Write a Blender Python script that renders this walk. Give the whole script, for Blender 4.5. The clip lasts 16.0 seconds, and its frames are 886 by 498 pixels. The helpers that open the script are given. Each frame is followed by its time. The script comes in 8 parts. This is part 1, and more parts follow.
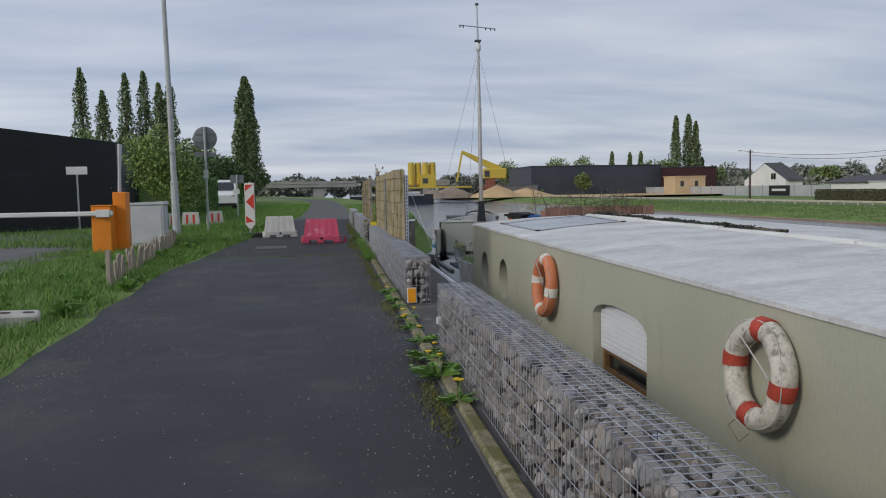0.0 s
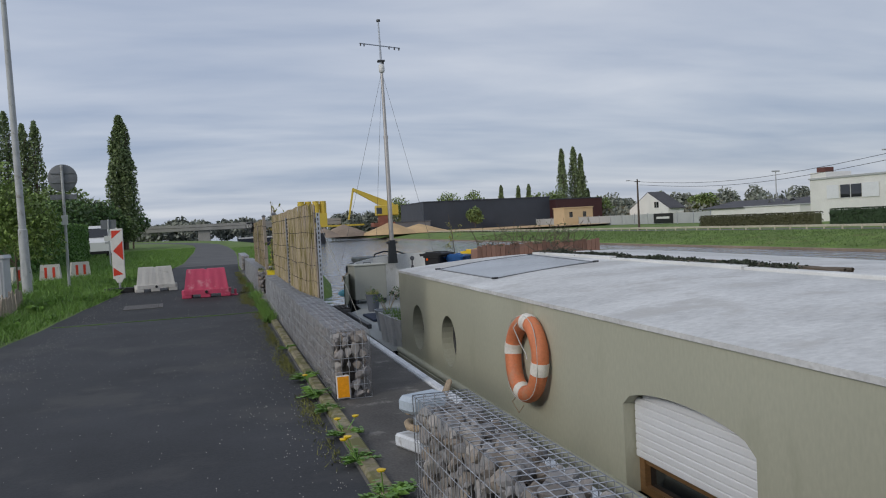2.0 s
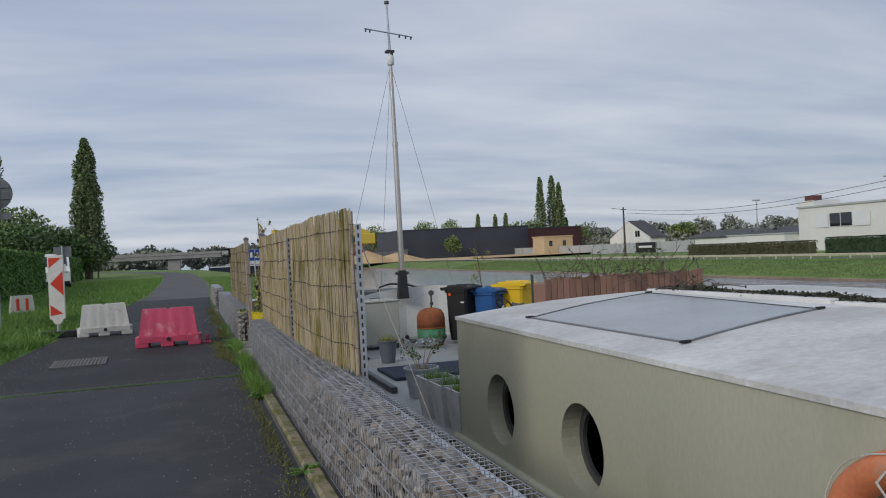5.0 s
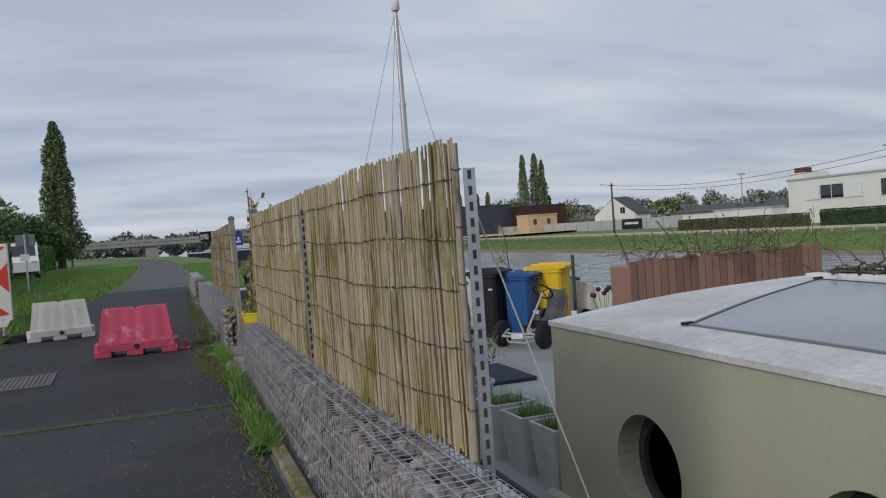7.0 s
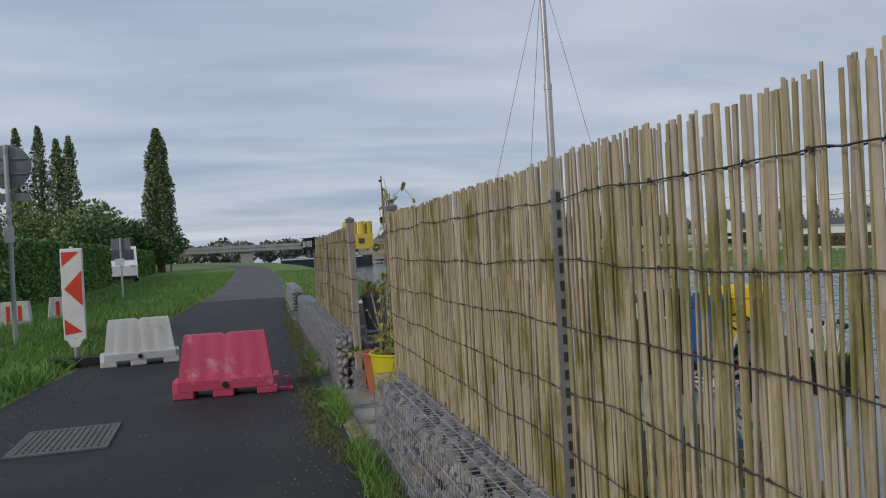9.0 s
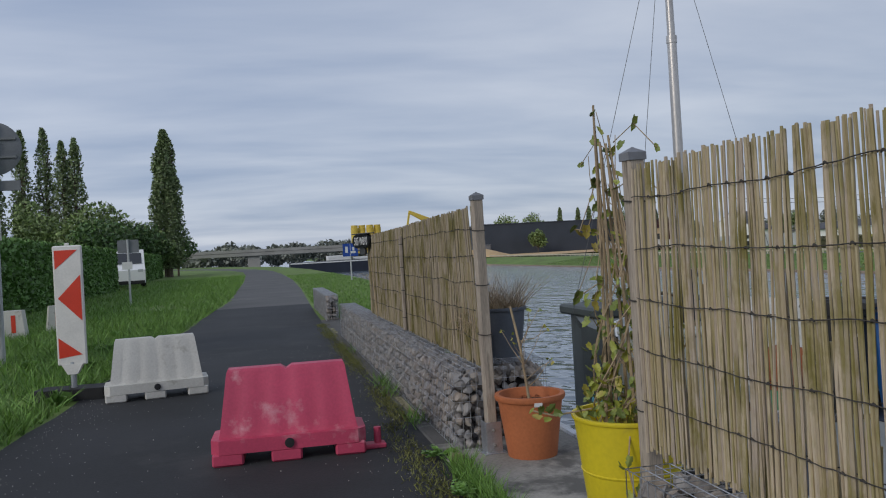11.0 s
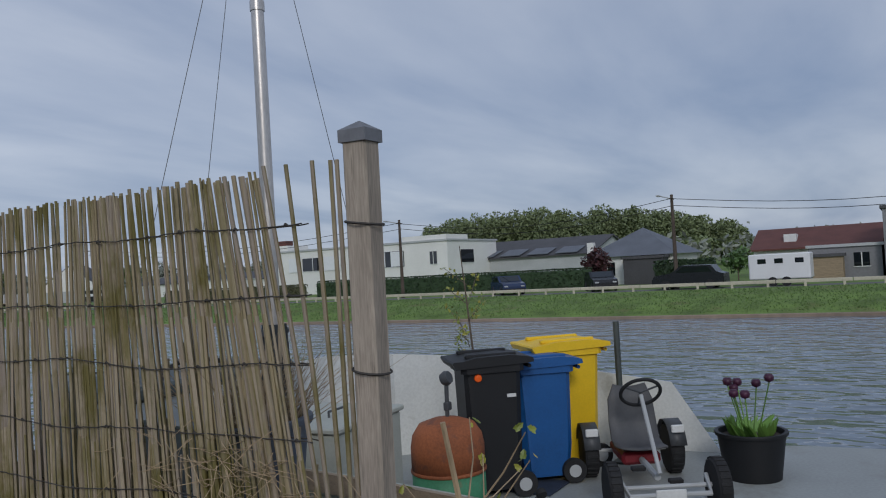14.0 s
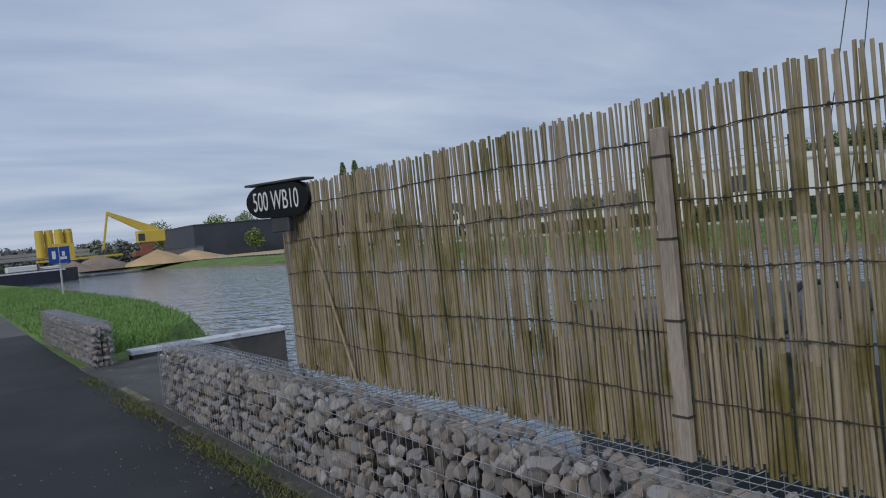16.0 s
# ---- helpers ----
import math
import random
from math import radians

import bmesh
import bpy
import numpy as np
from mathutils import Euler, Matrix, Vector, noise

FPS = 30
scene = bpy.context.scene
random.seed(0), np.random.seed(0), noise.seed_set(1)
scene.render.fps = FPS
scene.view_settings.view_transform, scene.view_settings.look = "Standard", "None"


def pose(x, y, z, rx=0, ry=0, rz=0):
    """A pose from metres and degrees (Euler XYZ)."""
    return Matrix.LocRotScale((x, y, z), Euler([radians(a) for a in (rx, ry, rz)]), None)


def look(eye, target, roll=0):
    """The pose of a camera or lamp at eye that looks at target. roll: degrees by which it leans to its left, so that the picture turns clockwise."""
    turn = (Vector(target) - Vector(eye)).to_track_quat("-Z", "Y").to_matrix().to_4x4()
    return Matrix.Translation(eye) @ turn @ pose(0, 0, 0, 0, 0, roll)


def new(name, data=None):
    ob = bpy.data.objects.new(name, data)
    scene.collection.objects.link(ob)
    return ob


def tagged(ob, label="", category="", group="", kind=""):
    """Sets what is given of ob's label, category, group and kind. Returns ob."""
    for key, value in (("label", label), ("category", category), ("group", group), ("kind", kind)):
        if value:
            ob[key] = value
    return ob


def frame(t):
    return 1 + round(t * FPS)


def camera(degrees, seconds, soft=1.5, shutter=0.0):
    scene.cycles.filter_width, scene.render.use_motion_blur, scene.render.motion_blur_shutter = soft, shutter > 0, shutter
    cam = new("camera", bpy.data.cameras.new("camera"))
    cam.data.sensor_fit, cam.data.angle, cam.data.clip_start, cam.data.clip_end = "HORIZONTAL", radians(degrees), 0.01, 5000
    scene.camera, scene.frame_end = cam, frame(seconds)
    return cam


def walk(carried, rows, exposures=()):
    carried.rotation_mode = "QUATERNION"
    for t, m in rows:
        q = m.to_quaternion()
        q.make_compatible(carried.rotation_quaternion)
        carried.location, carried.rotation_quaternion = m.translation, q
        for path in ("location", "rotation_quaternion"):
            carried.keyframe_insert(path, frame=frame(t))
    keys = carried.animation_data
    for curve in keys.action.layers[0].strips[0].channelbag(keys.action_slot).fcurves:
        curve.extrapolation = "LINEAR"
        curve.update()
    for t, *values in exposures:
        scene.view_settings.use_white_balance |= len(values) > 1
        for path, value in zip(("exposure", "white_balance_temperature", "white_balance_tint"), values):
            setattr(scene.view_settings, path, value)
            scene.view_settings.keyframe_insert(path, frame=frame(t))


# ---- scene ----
cam = camera(58.9, 16.0, 1.1)

PATH = [
    (0, (0.382, -1.75, 1.224), (0.66, 0.224, 1.074), -1.0),
    (0.5, (0.407, -1.088, 1.212), (0.74, 0.879, 1.072), -2.2),
    (1, (0.402, -0.422, 1.236), (0.767, 1.541, 1.132), -2.1),
    (1.5, (0.418, 0.242, 1.228), (0.967, 2.163, 1.142), -2.1),
    (2, (0.393, 0.884, 1.254), (0.943, 2.806, 1.188), -2.9),
    (2.5, (0.376, 1.495, 1.233), (0.938, 3.413, 1.166), -2.4),
    (3, (0.372, 2.157, 1.244), (0.933, 4.075, 1.182), -2.8),
    (3.2, (0.359, 2.422, 1.236), (0.918, 4.342, 1.175), -2.7),
    (5.3, (0.478, 5.031, 1.246), (1.107, 6.929, 1.254), -2.9),
    (5.5, (0.499, 5.246, 1.248), (1.133, 7.143, 1.213), -2.8),
    (6, (0.555, 5.9, 1.251), (1.188, 7.797, 1.196), -3.6),
    (6.5, (0.533, 6.526, 1.25), (1.185, 8.416, 1.198), -3.5),
    (7, (0.542, 7.150, 1.245), (1.205, 9.037, 1.198), -4.0),
    (7.5, (0.521, 7.808, 1.234), (1.27, 9.662, 1.224), -0.1),
    (8, (0.536, 8.474, 1.235), (1.303, 10.321, 1.229), -3.7),
    (8.5, (0.508, 9.095, 1.265), (0.993, 11.035, 1.265), -3.0),
    (9, (0.494, 9.739, 1.288), (0.947, 11.687, 1.281), -3.0),
    (9.2, (0.445, 10.009, 1.266), (0.863, 11.965, 1.267), -2.6),
    (11.3, (0.005, 12.635, 1.257), (0.459, 14.583, 1.261), -3.5),
    (11.5, (-0.011, 12.888, 1.27), (0.65, 14.776, 1.262), -3.5),
    (12, (-0.065, 13.595, 1.238), (0.975, 15.298, 1.097), -3.3),
    (12.5, (-0.12, 14.181, 1.22), (1.063, 15.777, 0.989), -2.6),
    (13, (-0.126, 14.786, 1.225), (1.174, 16.291, 1.005), -2.4),
    (13.1, (-0.134, 14.882, 1.242), (1.194, 16.367, 1.058), -2.2),
    (13.5, (-0.176, 15.287, 1.249), (1.351, 16.577, 1.207), -2.7),
    (14, (-0.123, 15.809, 1.257), (1.595, 16.832, 1.308), -3.2),
    (14.3, (-0.290, 16.120, 1.223), (1.238, 17.411, 1.254), -3.1),
    (14.5, (-0.400, 16.482, 1.211), (0.919, 17.983, 1.146), -2.9),
    (14.6, (-0.412, 16.616, 1.208), (0.807, 18.199, 1.123), -3.3),
    (15, (-0.292, 17.15, 1.173), (0.662, 18.905, 1.081), -5.1),
    (15.5, (-0.411, 17.701, 1.216), (0.56, 19.449, 1.156), -5.8),
    (16, (-0.373, 18.259, 1.21), (0.738, 19.921, 1.152), -5.6),
]

walk(cam, [(t, look(eye, aim, roll)) for t, eye, aim, roll in PATH], [(0.0, 0.12, 6450, 10), (0.5, 0.30, 6500, 10), (1.0, 0.25, 6450, 10), (1.5, 0.16, 6400, 10), (2.5, 0.06, 6400, 10), (6.5, 0.13, 6450, 10), (9.2, 0.06, 6350, 10), (11.3, 0.02, 6200, 10), (12.0, -0.03, 6200, 10), (12.5, 0.12, 6220, 10), (13.2, 0.08, 6150, 10), (14.0, -0.14, 5950, 10), (14.6, 0.0, 6050, 10), (15.0, 0.08, 6000, 10), (15.5, -0.04, 5980, 10), (16.0, -0.02, 5950, 10)])

# ---- world, sun, exposure ----
SUN_EL, SUN_AZ = radians(28), radians(-120)   # azimuth measured from +y towards +x
world = bpy.data.worlds.new("world")
scene.world = world
world.use_nodes = True
wn, wl = world.node_tree.nodes, world.node_tree.links
wn.clear()
sky = wn.new("ShaderNodeTexSky")
sky.sky_type, sky.sun_disc = "NISHITA", False
sky.sun_elevation, sky.sun_rotation = SUN_EL, SUN_AZ
sky_dim = wn.new("ShaderNodeVectorMath"); sky_dim.operation = "SCALE"; sky_dim.inputs["Scale"].default_value = 0.09
wl.new(sky.outputs[0], sky_dim.inputs[0])
tc = wn.new("ShaderNodeTexCoord")
sep = wn.new("ShaderNodeSeparateXYZ"); wl.new(tc.outputs["Generated"], sep.inputs[0])
up = wn.new("ShaderNodeMath"); up.operation = "MAXIMUM"; up.inputs[1].default_value = 0.0; wl.new(sep.outputs[2], up.inputs[0])
den = wn.new("ShaderNodeMath"); den.operation = "ADD"; den.inputs[1].default_value = 0.12; wl.new(up.outputs[0], den.inputs[0])
px = wn.new("ShaderNodeMath"); px.operation = "DIVIDE"; wl.new(sep.outputs[0], px.inputs[0]); wl.new(den.outputs[0], px.inputs[1])
py = wn.new("ShaderNodeMath"); py.operation = "DIVIDE"; wl.new(sep.outputs[1], py.inputs[0]); wl.new(den.outputs[0], py.inputs[1])
comb = wn.new("ShaderNodeCombineXYZ"); wl.new(px.outputs[0], comb.inputs[0]); wl.new(py.outputs[0], comb.inputs[1])
mp = wn.new("ShaderNodeMapping"); mp.inputs["Rotation"].default_value = (0, 0, radians(38)); mp.inputs["Scale"].default_value = (0.42, 0.95, 1.0)
wl.new(comb.outputs[0], mp.inputs[0])
cl = wn.new("ShaderNodeTexNoise"); cl.inputs["Scale"].default_value = 1.3; cl.inputs["Detail"].default_value = 7; cl.inputs["Roughness"].default_value = 0.50; cl.inputs["Distortion"].default_value = 0.25
wl.new(mp.outputs[0], cl.inputs["Vector"])
ramp = wn.new("ShaderNodeValToRGB")
for pos, col in ((0.30, (0.300, 0.362, 0.490, 1)), (0.46, (0.400, 0.452, 0.555, 1)), (0.58, (0.500, 0.540, 0.625, 1)), (0.74, (0.630, 0.655, 0.715, 1))):
    e = ramp.color_ramp.elements[0] if pos == 0.30 else (ramp.color_ramp.elements[1] if pos == 0.74 else ramp.color_ramp.elements.new(pos))
    e.position, e.color = pos, col
wl.new(cl.outputs[0], ramp.inputs[0])
mixw = wn.new("ShaderNodeMix"); mixw.data_type = "RGBA"; mixw.inputs[0].default_value = 0.86
wl.new(sky_dim.outputs[0], mixw.inputs[6]); wl.new(ramp.outputs[0], mixw.inputs[7])
bg = wn.new("ShaderNodeBackground"); bg.inputs[1].default_value = 1.0
side_ = wn.new("ShaderNodeMapRange"); side_.inputs[1].default_value, side_.inputs[2].default_value, side_.inputs[3].default_value, side_.inputs[4].default_value = -0.6, 0.9, 1.12, 0.90
wl.new(sep.outputs[0], side_.inputs[0])
lit = wn.new("ShaderNodeVectorMath"); lit.operation = "SCALE"
wl.new(mixw.outputs[2], lit.inputs[0]); wl.new(side_.outputs[0], lit.inputs["Scale"])
wl.new(lit.outputs[0], bg.inputs[0])
wout = wn.new("ShaderNodeOutputWorld"); wl.new(bg.outputs[0], wout.inputs[0])

sun = new("sun", bpy.data.lights.new("sun", "SUN"))
sun.data.energy, sun.data.angle, sun.data.color = 1.12, radians(14), (1.0, 0.93, 0.83)
sun_dir = Vector((math.sin(SUN_AZ) * math.cos(SUN_EL), math.cos(SUN_AZ) * math.cos(SUN_EL), math.sin(SUN_EL)))
sun.matrix_world = look(sun_dir * 50, (0, 0, 0))
scene.view_settings.exposure = 0.0

# ---- materials ----
def mat(name, base, rough=0.7, scale=4.0, fine=60.0, vary=0.18, bump=0.15, metal=0.0, stain=None, stain_at=0.62, stain_scale=1.2, piece=0.0, bump_dist=0.004, stretch=(1, 1, 1), tones=()):
    """Surface with colour variation at two scales, optional stains of a second colour, and fine relief, at real-world size."""
    m = bpy.data.materials.new(name)
    m.use_nodes = True
    n, l = m.node_tree.nodes, m.node_tree.links
    bs = n["Principled BSDF"]
    bs.inputs["Roughness"].default_value, bs.inputs["Metallic"].default_value = rough, metal
    geo = n.new("ShaderNodeNewGeometry")
    mapn = n.new("ShaderNodeMapping"); mapn.inputs["Scale"].default_value = stretch
    l.new(geo.outputs["Position"], mapn.inputs[0])
    big = n.new("ShaderNodeTexNoise"); big.inputs["Scale"].default_value = scale; big.inputs["Detail"].default_value = 4
    sm = n.new("ShaderNodeTexNoise"); sm.inputs["Scale"].default_value = fine; sm.inputs["Detail"].default_value = 3
    l.new(mapn.outputs[0], big.inputs["Vector"]); l.new(mapn.outputs[0], sm.inputs["Vector"])
    avg = n.new("ShaderNodeMix"); avg.inputs[0].default_value = 0.4
    l.new(big.outputs[0], avg.inputs[2]); l.new(sm.outputs[0], avg.inputs[3])
    fac = avg.outputs[0]
    if piece:
        info = n.new("ShaderNodeObjectInfo")
        rnd = n.new("ShaderNodeMath"); rnd.operation = "ADD"; l.new(info.outputs["Random"], rnd.inputs[0]); l.new(geo.outputs["Random Per Island"], rnd.inputs[1])
        fr = n.new("ShaderNodeMath"); fr.operation = "FRACT"; l.new(rnd.outputs[0], fr.inputs[0])
        pm = n.new("ShaderNodeMix"); pm.inputs[0].default_value = piece
        l.new(fac, pm.inputs[2]); l.new(fr.outputs[0], pm.inputs[3])
        fac = pm.outputs[0]
    rp = n.new("ShaderNodeValToRGB")
    lo, hi = [max(0, c * (1 - 2.2 * vary)) for c in base], [min(1, c * (1 + 2.2 * vary)) for c in base]
    a, b = (0.0, 1.0) if piece else (0.25, 0.75)
    rp.color_ramp.elements[0].position, rp.color_ramp.elements[0].color = a, (*lo, 1)
    rp.color_ramp.elements[1].position, rp.color_ramp.elements[1].color = b, (*hi, 1)
    for k, tone in enumerate(tones):
        at = a + (b - a) * k / (len(tones) - 1)
        el = rp.color_ramp.elements[0] if k == 0 else (rp.color_ramp.elements[-1] if k == len(tones) - 1 else rp.color_ramp.elements.new(at))
        el.position, el.color = at, (*tone, 1)
    l.new(fac, rp.inputs[0])
    col = rp.outputs[0]
    if stain:
        st = n.new("ShaderNodeTexNoise"); st.inputs["Scale"].default_value = stain_scale; st.inputs["Detail"].default_value = 6; st.inputs["Roughness"].default_value = 0.65
        l.new(mapn.outputs[0], st.inputs["Vector"])
        sr = n.new("ShaderNodeMapRange"); sr.inputs[1].default_value, sr.inputs[2].default_value = stain_at - 0.05, stain_at + 0.06
        l.new(st.outputs[0], sr.inputs[0])
        mx = n.new("ShaderNodeMix"); mx.data_type = "RGBA"; mx.inputs[7].default_value = (*stain, 1)
        l.new(sr.outputs[0], mx.inputs[0]); l.new(col, mx.inputs[6])
        col = mx.outputs[2]
    l.new(col, bs.inputs["Base Color"])
    if bump:
        bp = n.new("ShaderNodeBump"); bp.inputs["Strength"].default_value = bump; bp.inputs["Distance"].default_value = bump_dist
        l.new(fac if not piece else avg.outputs[0], bp.inputs["Height"]); l.new(bp.outputs[0], bs.inputs["Normal"])
    return m


M = {}
M["asphalt"] = mat("asphalt", (0.028, 0.029, 0.032), 0.76, 1.0, 70, 0.30, 1.0, stain=(0.050, 0.049, 0.048), stain_at=0.57, stain_scale=0.9)
M["asphalt_new"] = mat("asphalt_new", (0.018, 0.0185, 0.0205), 0.80, 1.0, 70, 0.30, 1.0, stain=(0.031, 0.031, 0.031), stain_at=0.60, stain_scale=0.9)
M["asphalt_pale"] = mat("asphalt_pale", (0.088, 0.086, 0.083), 0.85, 0.5, 60, 0.18, 0.6, stain=(0.115, 0.112, 0.106), stain_at=0.58, stain_scale=0.4)
M["asphalt_old"] = mat("asphalt_old", (0.125, 0.123, 0.118), 0.9, 0.8, 90, 0.15, 0.6)
M["grass_ground"] = mat("grass_ground", (0.125, 0.195, 0.038), 0.95, 0.6, 9, 0.30, 0.9, stain=(0.135, 0.155, 0.045), stain_at=0.60, stain_scale=0.5, bump_dist=0.05)
M["blade"] = mat("blade", (0.122, 0.232, 0.036), 0.6, 0.9, 12, 0.30, 0, piece=0.6)
M["moss"] = mat("moss", (0.14, 0.145, 0.036), 0.8, 2, 20, 0.30, 0, piece=0.6)
M["blade_far"] = mat("blade_far", (0.095, 0.160, 0.034), 0.6, 0.25, 4, 0.30, 0, piece=0.5)
M["weed"] = mat("weed", (0.135, 0.255, 0.050), 0.55, 3, 30, 0.28, 0, piece=0.6)
M["concrete"] = mat("concrete", (0.26, 0.245, 0.215), 0.9, 2.0, 45, 0.20, 0.5, stain=(0.10, 0.095, 0.085), stain_at=0.56, stain_scale=2.2)
M["quay_dark"] = mat("quay_dark", (0.085, 0.080, 0.074), 0.9, 2.5, 60, 0.28, 0.7, stain=(0.21, 0.20, 0.18), stain_at=0.64, stain_scale=5)
M["kerb"] = mat("kerb", (0.26, 0.225, 0.145), 0.9, 3.0, 40, 0.25, 0.7, stain=(0.13, 0.125, 0.045), stain_at=0.50, stain_scale=6)
M["stone"] = mat("stone", (0.30, 0.28, 0.26), 0.85, 14, 90, 0.38, 0.7, piece=0.65, stain=(0.20, 0.165, 0.13), stain_at=0.63, stain_scale=9, tones=((0.075, 0.072, 0.072), (0.19, 0.176, 0.166), (0.31, 0.262, 0.215), (0.24, 0.238, 0.245), (0.38, 0.352, 0.324), (0.52, 0.49, 0.455)))
M["wire"] = mat("wire", (0.42, 0.43, 0.45), 0.45, 8, 80, 0.25, 0.0, metal=0.75)
# near-black colour that paints the shade in the gaps between gabion stones
M["gap_shade"] = mat("gap_shade", (0.045, 0.040, 0.035), 0.95, 12, 80, 0.3, 0.8)
M["reed"] = mat("reed", (0.34, 0.27, 0.15), 0.7, 5.0, 40, 0.36, 0.6, piece=0.58, stretch=(1, 1, 0.5), stain=(0.200, 0.168, 0.046), stain_at=0.560, stain_scale=4.5, tones=((0.100, 0.076, 0.048), (0.250, 0.205, 0.088), (0.420, 0.335, 0.195), (0.370, 0.305, 0.245), (0.520, 0.430, 0.300), (0.270, 0.228, 0.088), (0.460, 0.375, 0.300), (0.640, 0.570, 0.480)))
M["reed_old"] = mat("reed_old", (0.243, 0.198, 0.108), 0.7, 5.0, 40, 0.36, 0.6, piece=0.58, stretch=(1, 1, 0.5), stain=(0.144, 0.121, 0.033), stain_at=0.545, stain_scale=4.5, tones=((0.072, 0.055, 0.034), (0.180, 0.148, 0.063), (0.302, 0.241, 0.140), (0.266, 0.220, 0.176), (0.374, 0.310, 0.216), (0.194, 0.164, 0.063), (0.331, 0.270, 0.216), (0.461, 0.410, 0.346)))
M["tie"] = mat("tie", (0.045, 0.040, 0.035), 0.8)
M["post_wood"] = mat("post_wood", (0.360, 0.305, 0.245), 0.85, 5, 60, 0.26, 0.5, stretch=(4, 4, 0.35), stain=(0.14, 0.115, 0.09), stain_at=0.60, stain_scale=5)
M["galv"] = mat("galv", (0.50, 0.52, 0.55), 0.42, 8, 90, 0.14, 0.05, metal=0.85)
M["cabin"] = mat("cabin", (0.415, 0.415, 0.320), 0.6, 0.7, 50, 0.07, 0.08, stain=(0.35, 0.35, 0.262), stain_at=0.62, stain_scale=1.1, stretch=(1, 1, 0.4))
M["roof"] = mat("roof", (0.60, 0.60, 0.585), 0.72, 1.5, 22, 0.15, 1.0, stain=(0.50, 0.49, 0.465), stain_at=0.57, stain_scale=1.6, bump_dist=0.02, stretch=(0.8, 1.1, 1))
M["deck"] = mat("deck", (0.30, 0.315, 0.305), 0.6, 1.0, 40, 0.11, 0.15, stain=(0.25, 0.25, 0.225), stain_at=0.58, stain_scale=1.4)
M["bulwark"] = mat("bulwark", (0.62, 0.63, 0.61), 0.55, 1.3, 40, 0.09, 0.1, stain=(0.40, 0.40, 0.36), stain_at=0.63, stain_scale=2.0)
M["plate"] = mat("plate", (0.33, 0.335, 0.27), 0.65, 2, 40, 0.14, 0.2, stain=(0.15, 0.165, 0.09), stain_at=0.57, stain_scale=3)
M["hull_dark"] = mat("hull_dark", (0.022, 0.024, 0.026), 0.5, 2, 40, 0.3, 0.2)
M["edge_white"] = mat("edge_white", (0.60, 0.62, 0.64), 0.6, 5, 60, 0.12, 0.2, stain=(0.30, 0.29, 0.27), stain_at=0.63, stain_scale=7)


def glass(name, tint, rough=0.02):
    m = bpy.data.materials.new(name)
    m.use_nodes = True
    bs = m.node_tree.nodes["Principled BSDF"]
    bs.inputs["Base Color"].default_value = (*tint, 1)
    bs.inputs["Roughness"].default_value = rough
    bs.inputs["Specular IOR Level"].default_value = 0.9
    return m


M["window_glass"] = glass("window_glass", (0.010, 0.013, 0.016))
# opaque grey base: the reflected cloudy sky is painted into the glass colour
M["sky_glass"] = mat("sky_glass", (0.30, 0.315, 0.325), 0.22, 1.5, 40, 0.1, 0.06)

wm = bpy.data.materials.new("canal_water")
wm.use_nodes = True
n, l = wm.node_tree.nodes, wm.node_tree.links
bs = n["Principled BSDF"]
bs.inputs["Base Color"].default_value = (0.150, 0.184, 0.218, 1)
bs.inputs["Roughness"].default_value = 0.06
bs.inputs["IOR"].default_value = 1.38
g = n.new("ShaderNodeNewGeometry")
mpw = n.new("ShaderNodeMapping"); mpw.inputs["Scale"].default_value = (1.0, 0.6, 1.0); mpw.inputs["Rotation"].default_value = (0, 0, radians(20)); l.new(g.outputs["Position"], mpw.inputs[0])
w1 = n.new("ShaderNodeTexNoise"); w1.inputs["Scale"].default_value = 1.7; w1.inputs["Detail"].default_value = 2.0; w1.inputs["Roughness"].default_value = 0.45
l.new(mpw.outputs[0], w1.inputs["Vector"])
bpw = n.new("ShaderNodeBump"); bpw.inputs["Strength"].default_value = 1.0; bpw.inputs["Distance"].default_value = 0.20
l.new(w1.outputs[0], bpw.inputs["Height"]); l.new(bpw.outputs[0], bs.inputs["Normal"])
M["water"] = wm


